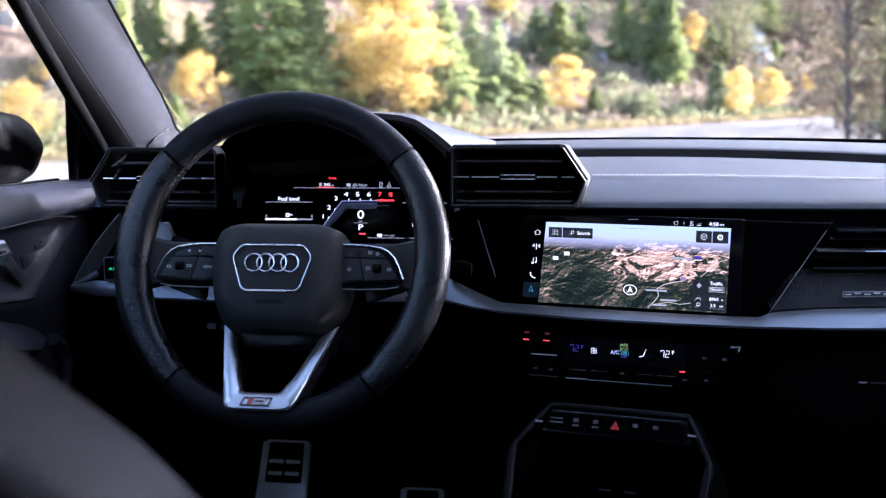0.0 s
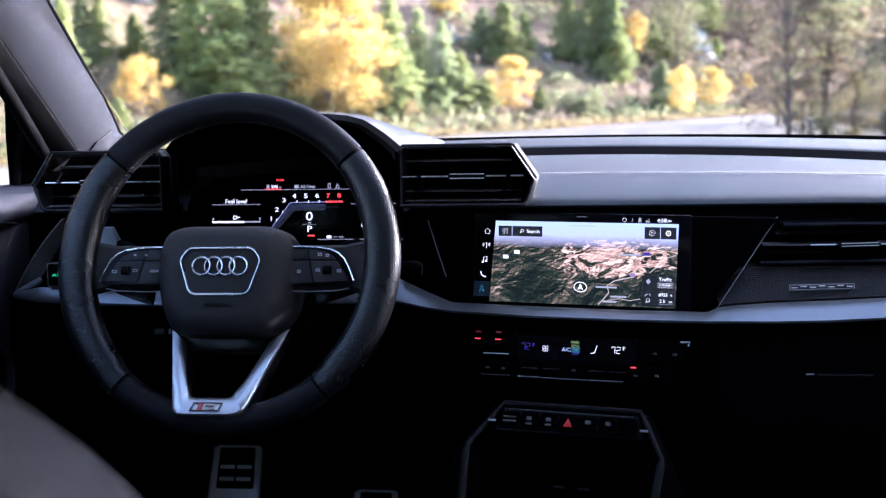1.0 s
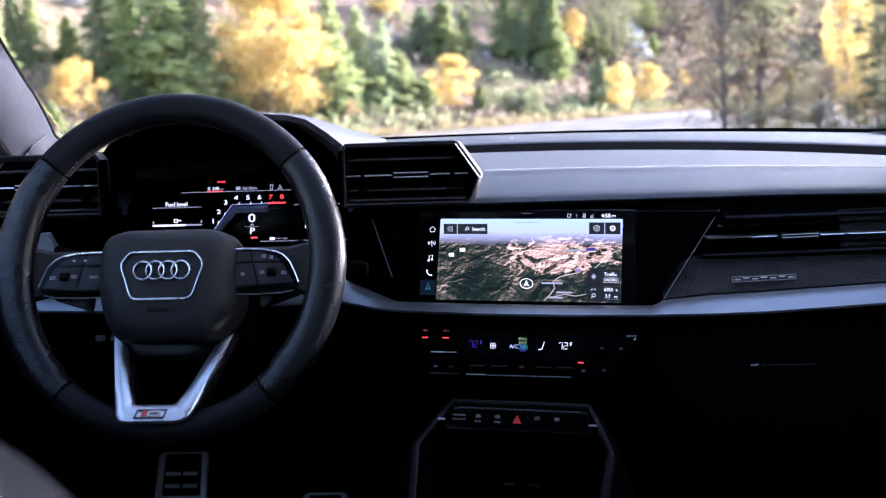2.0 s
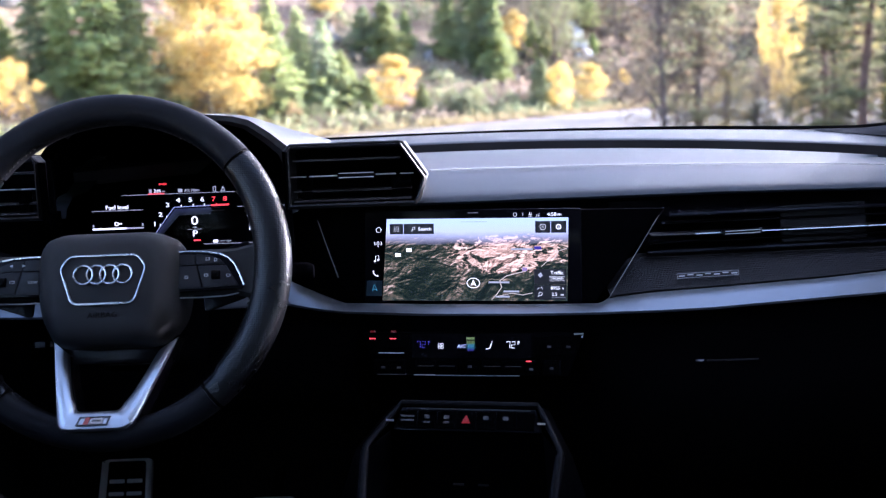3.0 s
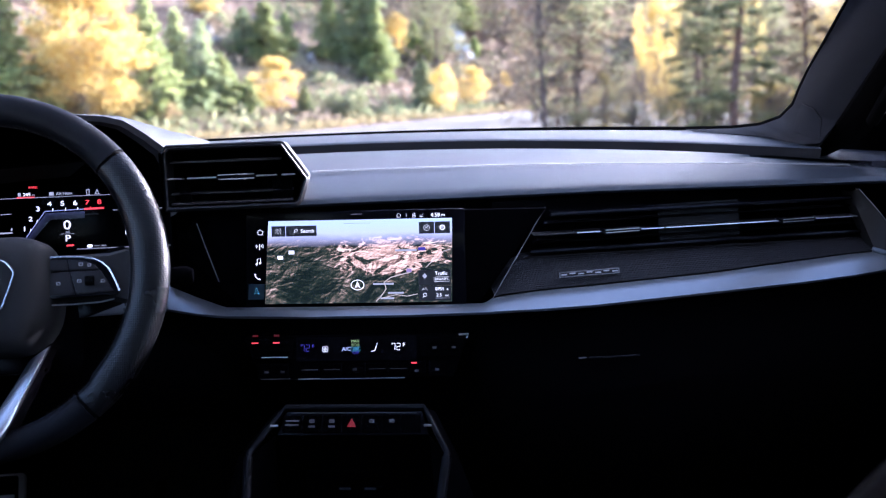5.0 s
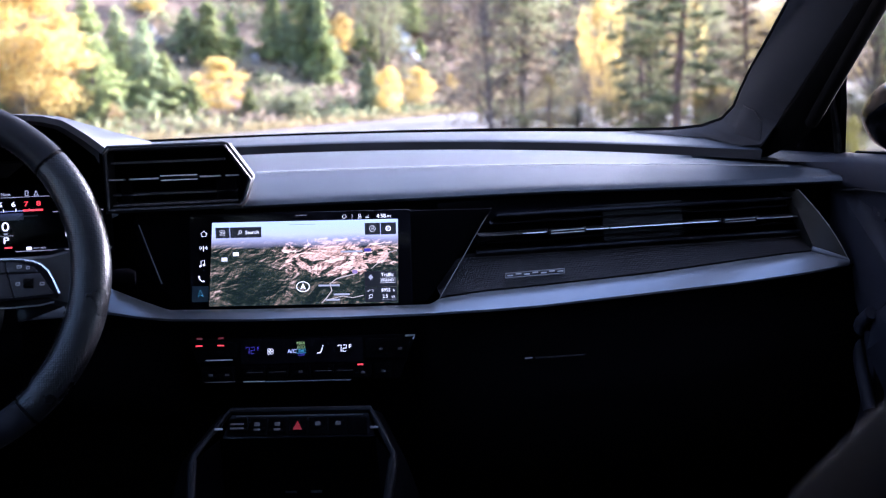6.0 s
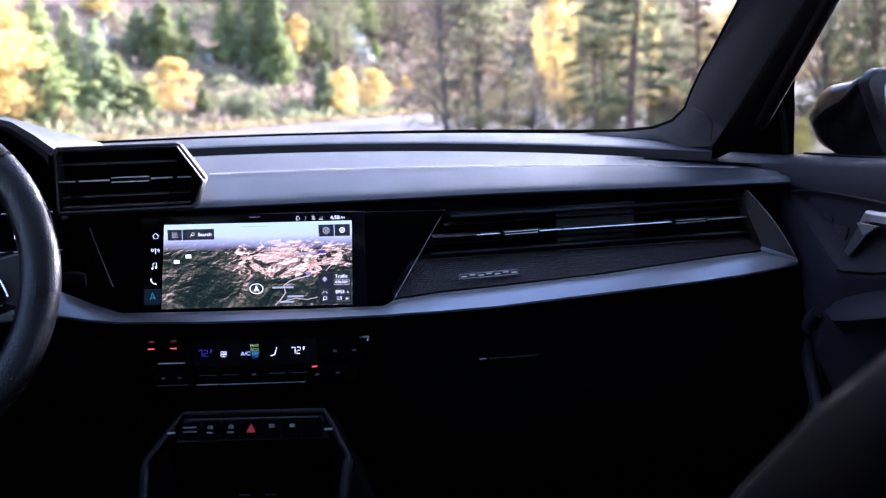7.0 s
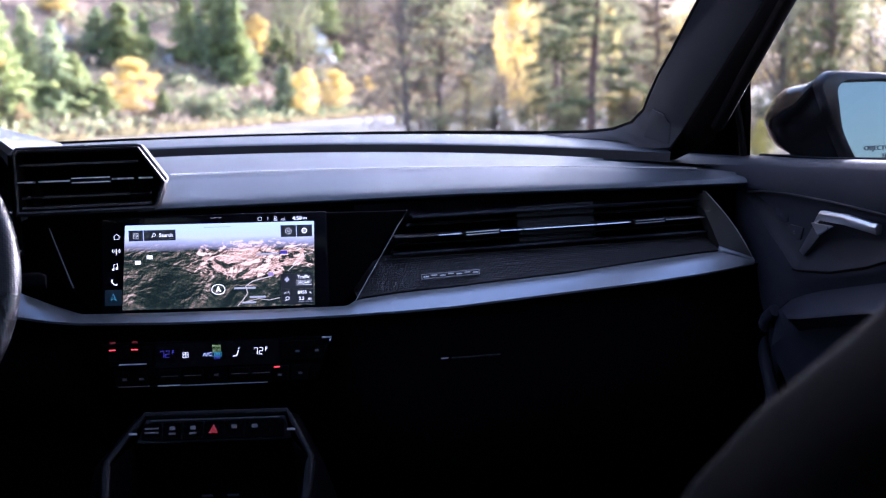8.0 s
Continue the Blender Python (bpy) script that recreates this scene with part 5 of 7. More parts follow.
# ---- climate panel ----
def climate():
    m = plane_frame((0.003, 1.192, 0.835), (1, -0.17, 0), (0, 0.2, 1))
    d = thing("climate_panel", (0.003, 1.20, 0.80), "black climate control panel with lit temperatures and keys", "control panel")
    bm = bmesh.new()
    slab(bm, rounded([(-0.108, -0.024), (0.106, -0.024), (0.124, 0.024), (-0.126, 0.024)], 0.003), -0.06, -0.002, m)
    part("body", bm, HARD, d, bevel=0.0015)
    bm = bmesh.new()
    slab(bm, rect(-0.068, -0.004, 0.066, 0.0225), -0.003, -0.0008, m)
    part("screen_glass", bm, BLACK_SCREEN, d, "black glass strip")
    T = lambda x, y: m @ Matrix.Translation((x, y, -0.0005))
    for x, w in ((-0.0935, 0.048), (0.094, 0.050)):
        bm = bmesh.new()
        slab(bm, [(x - w / 2, -0.001), (x + w / 2 - 0.004, -0.001), (x + w / 2, 0.0205), (x - w / 2, 0.0205)], -0.004, 0.0005, m)
        part("key", bm, HARD, d, bevel=0.001)
    for i, x in enumerate((-0.0935, -0.0525, -0.028, -0.0025, 0.0225, 0.046, 0.066, 0.0885)):
        w = 0.036 if i in (0,) else 0.0235
        w = 0.020 if i >= 6 else w
        bm = bmesh.new()
        slab(bm, rect(x - w / 2, -0.0225, x + w / 2, -0.006), -0.004, 0.0015, m)
        part("key", bm, HARD, d, bevel=0.001)
    for x0, x1, y, mat in ((-0.0655, -0.042, -0.0232, SATIN), (-0.0405, 0.0525, -0.0236, SILVER), (-0.1063, -0.0772, 0.0012, SATIN), (-0.108, -0.075, -0.0228, DIMMARK)):
        bm = bmesh.new()
        slab(bm, rect(x0, y - 0.0005, x1, y + 0.0005), -0.001, 0.0022, m)
        part("bright_edge", bm, mat, d)
    for x in (-0.1137, -0.0898):
        flat("lamp", rect(x - 0.0036, 0.0166, x + 0.0036, 0.0178), m, RED_GLOW, d)
        flat("lamp_symbol", rect(x - 0.003, 0.0240, x + 0.003, 0.0262), m, DARKRED_GLOW, d, d0=-0.002)
    def digits(x, y, mat):
        w, h = 0.0018, 0.0035
        seven = [(-w, h * 0.6), (-w, h), (w, h), (w, 0), (w, -h)]
        two = [(-w, h), (w, h), (w, 0), (-w, 0), (-w, -h), (w, -h)]
        for dx, pts in ((-0.0029, seven), (0.0027, two)):
            stroke("digit", [(x + dx + a + 0.06 * b, y + b) for a, b in pts], 0.0009, m, mat, d)
    flat("lamp", rect(0.0602, -0.0080, 0.0662, -0.0066), m, RED_GLOW, d, d0=0.0016)
    digits(-0.0575, 0.0108, BLUE_GLOW)
    lettering("F", 0.0058, T(-0.0490, 0.0124), BLUE_GLOW, d)
    digits(0.0435, 0.0108, W_GLOW)
    lettering("F", 0.0058, T(0.0520, 0.0124), W_GLOW, d)
    for dx in (-1, 1):
        for dy in (-1, 1):
            stroke("fan_symbol", [(-0.0353 + dx * 0.0016 + 0.0015 * math.cos(a), 0.0092 + dy * 0.0016 + 0.0015 * math.sin(a)) for a in spread(0, 6.28, 9)[:-1]], 0.0006, m, W_GLOW, d, closed=True)
    lettering("A/C", 0.0060, T(-0.0118, 0.0088), PALE_BLUE, d)
    lettering("MAX", 0.0044, T(-0.0018, 0.0174), LIME_GLOW, d)
    lettering("ECO", 0.0044, T(-0.0017, 0.0130), LIME_GLOW, d)
    stroke("on_outline", rect(-0.0066, 0.0068, 0.0036, 0.0108), 0.0005, m, CYAN_GLOW, d, closed=True)
    lettering("ON", 0.0040, T(-0.0015, 0.0088), CYAN_GLOW, d)
    lettering("OFF", 0.0042, T(-0.0015, 0.0046), BLUE_GLOW, d)
    stroke("seat_symbol", [(0.0158, 0.0060), (0.0200, 0.0068), (0.0218, 0.0122)], 0.0012, m, W_GLOW, d)
    stroke("seat_symbol", [(0.0222, 0.0136), (0.0226, 0.0146)], 0.0016, m, W_GLOW, d)
    for x, y in ((0.086, 0.009), (0.107, 0.009), (-0.101, -0.015), (-0.083, -0.015), (0.066, -0.016), (0.0885, -0.015), (-0.0025, -0.0135)):
        flat("key_mark", rect(x - 0.0022, y - 0.0012, x + 0.0022, y + 0.0012), m, DIMMARK, d, d0=0.0016)
    for x in (-0.0525, -0.028, 0.0225, 0.046):
        flat("key_mark", rect(x - 0.009, -0.0135, x + 0.009, -0.0128), m, DIMMARK, d, d0=0.0016)
    bm = bmesh.new()
    tube(bm, [m @ Vector(p) for p in ((0.113, 0.0228, 0.001), (0.1235, 0.0232, 0.001), (0.1215, 0.019, 0.001))], 0.0010, 6)
    part("bright_corner", bm, SATIN, d)


PALE_BLUE = glow("pale blue letters", (0.55, 0.65, 1.0), 0.231)
climate()


# ---- centre console ----
def console():
    d = thing("centre_console", (0, 1.0, 0.32), "black centre console with switch row and open tray", "console")
    R = Vector((1, -0.2, 0)).normalized()
    B = Vector((0.2, 1, 0)).normalized()
    O = Vector((-0.006, 1.112, 0.7845))
    def P(u, v, z):
        return O + R * u + B * v + Vector((0, 0, z))
    # raised rim round the tray: closed band
    path = [P(-0.084, -0.14, -0.115), P(-0.095, -0.085, -0.062), P(-0.1005, -0.04, -0.016), P(-0.082, -0.004, 0.0045), P(-0.073, 0.012, 0.0145),
            P(0.073, 0.012, 0.0145), P(0.082, -0.004, 0.0045), P(0.1005, -0.04, -0.016), P(0.095, -0.085, -0.062), P(0.084, -0.14, -0.115)]
    bm = bmesh.new()
    tube(bm, path, 0.0033, 10)
    part("tray_rim", bm, RIM_BLACK, d, "gloss black rim of the tray", smooth=60)
    for s in (-1, 1):
        bm = bmesh.new()
        a = [P(s * 0.1005, -0.045, -0.0195), P(s * 0.095, -0.085, -0.060), P(s * 0.088, -0.12, -0.095), P(s * 0.076, -0.19, -0.16), P(s * 0.066, -0.27, -0.23)]
        tube(bm, a, 0.0048, 10)
        part("side_rail", bm, RIM_BLACK, d, "satin side rail of the tray", smooth=60)
        bm = bmesh.new()
        slab(bm, rect(-0.004, -0.0009, 0.004, 0.0009), 0, 0.002, plane_frame(P(s * 0.0795, -0.0155, 0.0035), R, (0, 0.7, 1)))
        part("bright_corner", bm, CHROME, d)
    # outer flanks
    bm = bmesh.new()
    rows = []
    for p in path:
        side = -1 if (p - O).dot(R) < 0 else 1
        rows.append([p, p + R * side * 0.012 + Vector((0, 0.004, -0.006)), p + R * side * 0.03 + Vector((0, 0.01, -0.06)), Vector((p.x + 0.03 * side, p.y + 0.02, 0.32))])
    loft(bm, rows)
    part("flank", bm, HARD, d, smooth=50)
    # switch strip
    m = plane_frame(P(0, 0.000, 0.0015), R, (0, 0.7, 1))
    bm = bmesh.new()
    slab(bm, [(-0.0795, -0.0125), (0.0795, -0.0125), (0.0715, 0.0125), (-0.0715, 0.0125)], -0.008, -0.001, m)
    part("switch_strip", bm, GLOSS, d, "black strip of switches", bevel=0.001)
    bm = bmesh.new()
    tube(bm, [m @ Vector((x, 0.0105, 0.0005)) for x in (-0.066, 0.066)], 0.0006, 6)
    part("strip_line", bm, SATIN_DARK, d)
    for i, x in enumerate((-0.0645, -0.0435, -0.0225, -0.0015, 0.0195, 0.0405, 0.0605)):
        bm = bmesh.new()
        slab(bm, rect(x - 0.0097, -0.010, x + 0.0097, 0.0085), -0.002, 0.0004, m)
        part("switch", bm, HARD, d, bevel=0.0008)
        if i == 3:
            tri = [(x - 0.0048, -0.0044), (x + 0.0048, -0.0044), (x, 0.0048)]
            flat("hazard_sign", tri, m, HAZARD, d, d0=0.0005, label="red warning triangle")
        elif i == 0:
            for y in (-0.0022, 0.0022):
                flat("switch_mark", rect(x - 0.007, y - 0.0009, x + 0.007, y + 0.0009), m, DIMMARK, d, d0=0.0005)
        elif i < 6:
            flat("switch_mark", rounded(rect(x - 0.0028, -0.0002, x + 0.0028, 0.0038), 0.001), m, DIMMARK, d, d0=0.0005)
            if i < 3:
                flat("switch_mark", rect(x - 0.0034, -0.0050, x + 0.0034, -0.0028), m, DIMMARK, d, d0=0.0005)
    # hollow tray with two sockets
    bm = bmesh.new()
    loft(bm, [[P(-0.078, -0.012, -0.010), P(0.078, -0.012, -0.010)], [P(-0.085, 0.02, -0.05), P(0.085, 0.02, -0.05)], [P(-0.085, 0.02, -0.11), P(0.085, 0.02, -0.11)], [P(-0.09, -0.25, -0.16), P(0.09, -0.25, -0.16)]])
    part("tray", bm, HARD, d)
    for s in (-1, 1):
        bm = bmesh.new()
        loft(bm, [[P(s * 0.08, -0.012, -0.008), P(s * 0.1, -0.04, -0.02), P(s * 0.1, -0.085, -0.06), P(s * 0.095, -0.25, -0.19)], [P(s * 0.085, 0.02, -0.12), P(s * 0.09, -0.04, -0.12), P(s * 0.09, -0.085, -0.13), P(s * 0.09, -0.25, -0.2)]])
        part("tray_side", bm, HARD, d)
    mm = plane_frame(P(0, 0.018, -0.077), R, (0, 0.1, 1))
    bm = bmesh.new()
    slab(bm, rounded(rect(-0.058, -0.022, 0.058, 0.02), 0.003), -0.004, 0.002, mm)
    part("socket_panel", bm, HARD, d, bevel=0.001)
    for x in (-0.015, 0.012):
        flat("socket_mark", rect(x - 0.006, -0.001, x + 0.006, 0.0012), mm, DIMMARK, d, d0=0.0022)
    # tunnel behind the tray, between the seats
    bm = bmesh.new()
    rows = [[(-0.11, y, 0.32), (-0.105, y, z - 0.02), (-0.09, y, z), (0.09, y, z), (0.105, y, z - 0.02), (0.11, y, 0.32)] for y, z in ((0.86, 0.56), (0.6, 0.56), (0.3, 0.60), (-0.2, 0.60))]
    loft(bm, rows, False, False)
    part("tunnel", bm, HARD, d, bevel=0.004)


SATIN_DARK = material("dark satin metal", (0.035, 0.036, 0.04), 0.4, 0.5, vary=0.1, spec=0.3)
HAZARD = glow("red hazard sign", (0.55, 0.02, 0.03), 0.06)
console()


# ---- light switch beside the wheel ----
def light_switch():
    d = thing("light_switch", (-0.60, 1.25, 0.90), "light switch panel with a green lit sign", "switch")
    bm = bmesh.new()
    pts = [Vector(p) for p in ((-0.631, 1.247, 0.902), (-0.560, 1.262, 0.901), (-0.535, 1.268, 0.925), (-0.560, 1.272, 0.975), (-0.580, 1.272, 0.974), (-0.622, 1.25, 0.935))]
    loft(bm, [[p + Vector((0, 0.012, 0)) for p in pts], pts], True, True)
    part("panel", bm, SILVER, d, "grey switch panel", bevel=0.0015)
    m = plane_frame((-0.613, 1.2475, 0.921), (1, 0.16, 0), (0, 0.1, 1))
    bm = bmesh.new()
    slab(bm, rounded(rect(-0.018, -0.013, 0.02, 0.014), 0.003), -0.004, 0.0015, m)
    part("key", bm, GLOSS, d, "black light key", bevel=0.001)
    bm = bmesh.new()
    collar(bm, rounded(rect(-0.019, -0.014, 0.021, 0.015), 0.003), rounded(rect(-0.018, -0.013, 0.02, 0.014), 0.003), -0.002, 0.0012, m)
    part("key_edge", bm, SILVER, d)
    lettering("AUTO", 0.0048, m @ Matrix.Translation((-0.006, 0.0, 0.0018)), GREEN_GLOW, d)


light_switch()


# ---- pedals ----
def pedal(x, y, z, w, h, slots, name="pedal"):
    d = thing(name, (x, y + 0.1, 0.32), "steel-faced pedal with black rubber grips", "pedal", "pedals")
    m = plane_frame((x, y, z), (1, 0, 0), (0, 0.55, 1))
    o = rounded([(-w / 2 * 1.08, -h), (w / 2 * 1.02, -h), (w / 2 * 0.96, 0), (-w / 2 * 0.92, 0)], 0.008)
    bm = bmesh.new()
    slab(bm, o, -0.012, -0.002, m)
    part("plate", bm, STEEL, d, "brushed steel plate", bevel=0.0015)
    bm = bmesh.new()
    o2 = rounded([(-w * 0.37, -slots * 0.019 - 0.029), (w * 0.38, -slots * 0.019 - 0.029), (w * 0.36, -0.004), (-w * 0.35, -0.004)], 0.004)
    slab(bm, o2, -0.003, 0.0006, m)
    part("grip", bm, RUBBER, d, "black rubber grip", bevel=0.0006)
    for k in range(slots):
        for s in (-1, 1):
            bm = bmesh.new()
            y0 = -0.034 - 0.0185 * k
            slab(bm, rounded(rect(s * w * 0.17 - w * 0.145, y0 - 0.0028, s * w * 0.17 + w * 0.145, y0 + 0.0028), 0.0015), 0, 0.0022, m)
            part("stud", bm, STEEL, d, "bright steel stud", bevel=0.0006)
    for s in (-1, 1):
        bm = bmesh.new()
        tube(bm, [m @ Vector((s * w * (0.475 if s > 0 else 0.46), -0.004, 0.001)), m @ Vector((s * w * 0.52, -h + 0.01, 0.001))], 0.0016, 6)
        part("plate_edge", bm, STEEL, d)
    bm = bmesh.new()
    tube(bm, [m @ Vector((0, -0.04, -0.012)), m @ Vector((0, 0.02, -0.05)), Vector((x, y + 0.16, z + 0.02))], 0.009, 8)
    part("arm", bm, HARD, d)


pedal(-0.512, 1.585, 0.590, 0.078, 0.15, 2)
pedal(-0.300, 1.60, 0.515, 0.070, 0.15, 2)


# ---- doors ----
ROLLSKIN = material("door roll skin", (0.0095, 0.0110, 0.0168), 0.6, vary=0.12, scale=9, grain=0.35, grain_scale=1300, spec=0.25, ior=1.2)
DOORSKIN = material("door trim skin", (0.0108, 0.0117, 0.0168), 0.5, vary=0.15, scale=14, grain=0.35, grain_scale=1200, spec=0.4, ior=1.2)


def door(s):
    d = thing("car_door", (0.72 * s, 0.9, 0.36), "closed front door with black trim, bright handle and window", "car door", "front doors", "structure")
    X = lambda x: x * s
    # upper roll from the belt line down, following the door
    ys = spread(1.50, -0.05, 30)
    CREST = [(-0.05, 1.05), (1.03, 1.036), (1.205, 1.0245), (1.305, 1.0215), (1.54, 1.0105)]
    def prof(y):
        zt = along(CREST, y)[0]
        k = min(1, max(0, (y - 1.17) / 0.12))
        w = 0.004 * k + 0.52 * max(0, y - 1.29)
        return [(0.742, zt - 0.012), (0.738, zt), (0.722, zt + 0.003), (0.705 - 0.6 * w, zt), (0.6945 - w, zt - 0.007), (0.689 - w, 0.994), (0.690 - w, 0.987), (0.700 - w, 0.981)]
    bm = bmesh.new()
    loft(bm, [[(X(x), y, z) for x, z in prof(y)] for y in ys])
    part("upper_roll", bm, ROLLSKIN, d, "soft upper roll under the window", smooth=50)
    # recessed inlay with its lit scoop
    TOP = [(0.0, 0.975), (1.0, 0.984), (1.096, 0.987), (1.198, 0.987), (1.25, 0.985), (1.294, 0.978)]
    LOW = [(0.0, 0.945), (0.96, 0.940), (1.0, 0.935), (1.03, 0.924), (1.10, 0.906), (1.174, 0.896), (1.236, 0.936), (1.294, 0.976)]
    LEDGE = [(0.0, 0.925), (1.0, 0.913), (1.027, 0.906), (1.146, 0.874), (1.20, 0.852), (1.222, 0.835), (1.26, 0.80)]
    zs = lambda tab, y: along(tab, y)[0]
    bm = bmesh.new()
    rows = []
    for y in spread(1.294, 0.0, 90):
        t, b = zs(TOP, y), zs(LOW, y)
        h = t - b
        rows.append([(X(0.690), y, t), (X(0.694), y, t - 0.001), (X(0.6985), y, t - min(0.012, 0.3 * h)), (X(0.7025), y, t - 0.5 * h), (X(0.7030), y, b + min(0.034, 0.42 * h)), (X(0.6990), y, b + min(0.016, 0.22 * h)), (X(0.6925), y, b + 0.001), (X(0.690), y, b)])
    loft(bm, rows)
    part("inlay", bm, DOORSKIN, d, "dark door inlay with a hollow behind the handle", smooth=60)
    bm = bmesh.new()
    tube(bm, [(X(0.6895), y, zs(TOP, y) + 0.0006) for y in spread(1.29, 0.90, 24)], 0.0011, 6)
    part("inlay_edge", bm, SATIN_DARK, d)
    bm = bmesh.new()
    tube(bm, [(X(0.6885), y, zs(LOW, y)) for y in spread(1.176, 0.95, 24)], 0.0014, 6)
    part("inlay_joint", bm, RUBBER, d, "dark joint under the hollow")
    # trim round and below the inlay, with the ledge of the armrest
    bm = bmesh.new()
    rows = []
    for y in spread(1.45, 0.0, 70):
        t, b, g = (zs(TOP, y), zs(LOW, y), zs(LEDGE, y)) if y < 1.294 else (0.977, 0.977, 0.80)
        rows.append([(X(0.690), y, b), (X(0.689), y, b - 0.003), (X(0.690), y, lerp(b, g, 0.4)), (X(0.6935), y, lerp(b, g, 0.6)), (X(0.697), y, g)])
    loft(bm, rows)
    loft(bm, [[(X(0.694), y, 0.982), (X(0.690), y, zs(TOP, y) if y < 1.294 else 0.977)] for y in spread(1.45, 0.0, 70)])
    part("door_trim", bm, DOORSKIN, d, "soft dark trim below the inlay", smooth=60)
    bm = bmesh.new()
    rows = []
    for y in spread(1.222, 0.0, 40):
        g = zs(LEDGE, y)
        k = min(1, max(0, (1.222 - y) / 0.07))
        rows.append([(X(0.697), y, g), (X(lerp(0.697, 0.655, k)), y - 0.03 * k, g - 0.020 * k), (X(lerp(0.697, 0.653, k)), y - 0.03 * k, g - 0.024 * k), (X(0.690), y, g - 0.045), (X(0.715), y, g - 0.10), (X(0.715), y, 0.36)])
    loft(bm, rows)
    loft(bm, [[(X(0.697), y, 0.81), (X(0.715), y, 0.36)] for y in (1.45, 1.222)])
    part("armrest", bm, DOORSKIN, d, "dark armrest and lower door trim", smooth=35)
    # pocket edge, a lit rail below the armrest
    bm = bmesh.new()
    tube(bm, [(X(x), y, z) for x, y, z in ((0.690, 1.215, 0.838), (0.692, 1.240, 0.822), (0.692, 1.250, 0.80), (0.690, 1.235, 0.765), (0.684, 1.20, 0.72))], 0.008, 10)
    part("pocket_rail", bm, DOORSKIN, d, "padded rail round the door pocket", smooth=60)
    # door handle: a bent bright lever
    h = [(0.689, 1.010, 0.968), (0.686, 1.065, 0.972), (0.686, 1.111, 0.971), (0.689, 1.125, 0.959)]
    bm = bmesh.new()
    rows = []
    for k, (x, y, z) in enumerate(h):
        w = (0.0055, 0.0058, 0.0058, 0.005)[k]
        rows.append([(X(x - 0.004), y, z + w), (X(x - 0.0065), y, z + w - 0.003), (X(x - 0.005), y, z - w), (X(x + 0.002), y, z - w), (X(x + 0.003), y, z + w)])
    loft(bm, rows, True, True)
    part("door_handle", bm, SATIN, d, "satin bright door handle", bevel=0.0012)
    bm = bmesh.new()
    slab(bm, [(0.0, 0.0), (0.040, 0.001), (0.014, -0.013)], 0, 0.004, plane_frame((X(0.6805), 1.121 if s > 0 else 1.081, 0.962), (0, -s, 0), (0, 0, 1)))
    part("handle_facet", bm, CHROME, d, "bright facet", bevel=0.0006)
    bm = bmesh.new()
    loft(bm, [[(X(0.688), 1.128, 0.964), (X(0.688), 1.112, 0.953), (X(0.694), 1.112, 0.953), (X(0.694), 1.128, 0.964)], [(X(0.694), 1.172, 0.920), (X(0.694), 1.162, 0.915), (X(0.699), 1.162, 0.915), (X(0.699), 1.172, 0.920)]], True, True)
    part("handle_arm", bm, SATIN_DARK, d, bevel=0.0008)
    # two keys
    for y, z in ((1.225, 0.957), (1.195, 0.939)):
        m = plane_frame((X(0.7018), y, z), (0, -s, 0), (0, 0.0, 1))
        bm = bmesh.new()
        slab(bm, rounded([(-0.017, -0.008), (0.013, -0.008), (0.020, 0.0085), (-0.012, 0.0085)] if s > 0 else [(-0.013, -0.008), (0.017, -0.008), (0.012, 0.0085), (-0.020, 0.0085)], 0.002), -0.002, 0.0008, m)
        key = part("key", bm, DOORSKIN, d, "black lock key", bevel=0.0008)
        bm = bmesh.new()
        collar(bm, rect(-0.0022, -0.0022, 0.0022, 0.0018), rect(-0.0014, -0.0014, 0.0014, 0.0010), 0.0006, 0.0012, m)
        part("key_mark", bm, DIMMARK, key)
    # outer skin, window post and mirror triangle
    bm = bmesh.new()
    loft(bm, [[(X(0.745), 1.52, 0.36), (X(0.745), 1.52, 1.012)], [(X(0.745), -0.05, 0.36), (X(0.745), -0.05, 1.03)]])
    part("outer_skin", bm, PAINT, d)
    bm = bmesh.new()
    slab(bm, [(1.342, 1.005), (1.58, 1.0), (1.54, 1.02), (1.342, 1.128)], 0.712, 0.722, Matrix(((0, 0, s, 0), (1, 0, 0, 0), (0, 1, 0, 0), (0, 0, 0, 1))))
    part("mirror_triangle", bm, HARD, d, "black triangle ahead of the window", bevel=0.002)
    bm = bmesh.new()
    tube(bm, [(X(0.712), 1.338, 1.0), (X(0.709), 1.347, 1.06), (X(0.704), 1.360, 1.116)], [0.0055, 0.005, 0.004], 8)
    part("window_post", bm, RUBBER, d, "black rubber window channel")
    # belt seal
    bm = bmesh.new()
    tube(bm, [(X(0.737), y, prof(y)[1][1] + 0.002) for y in ys[3:]], 0.003, 6)
    part("belt_seal", bm, RUBBER, d)
    bm = bmesh.new()
    rows = [[(X(0.735), y, 1.0), (X(0.735 - 0.16 * (min(1.40, zt) - 1.0)), y, min(1.40, zt))] for y, zt in ((1.385, 1.16), (1.10, 1.30), (0.92, 1.385), (0.70, 1.40), (0.02, 1.40))]
    loft(bm, [r + [(x + s * 0.004, y, z) for x, y, z in reversed(r)] for r in rows], True, True)
    ob = part("side_glass", bm, GLASS, d, "clear side window glass", smooth=80)
    ob.visible_shadow = False


door(-1)
door(1)


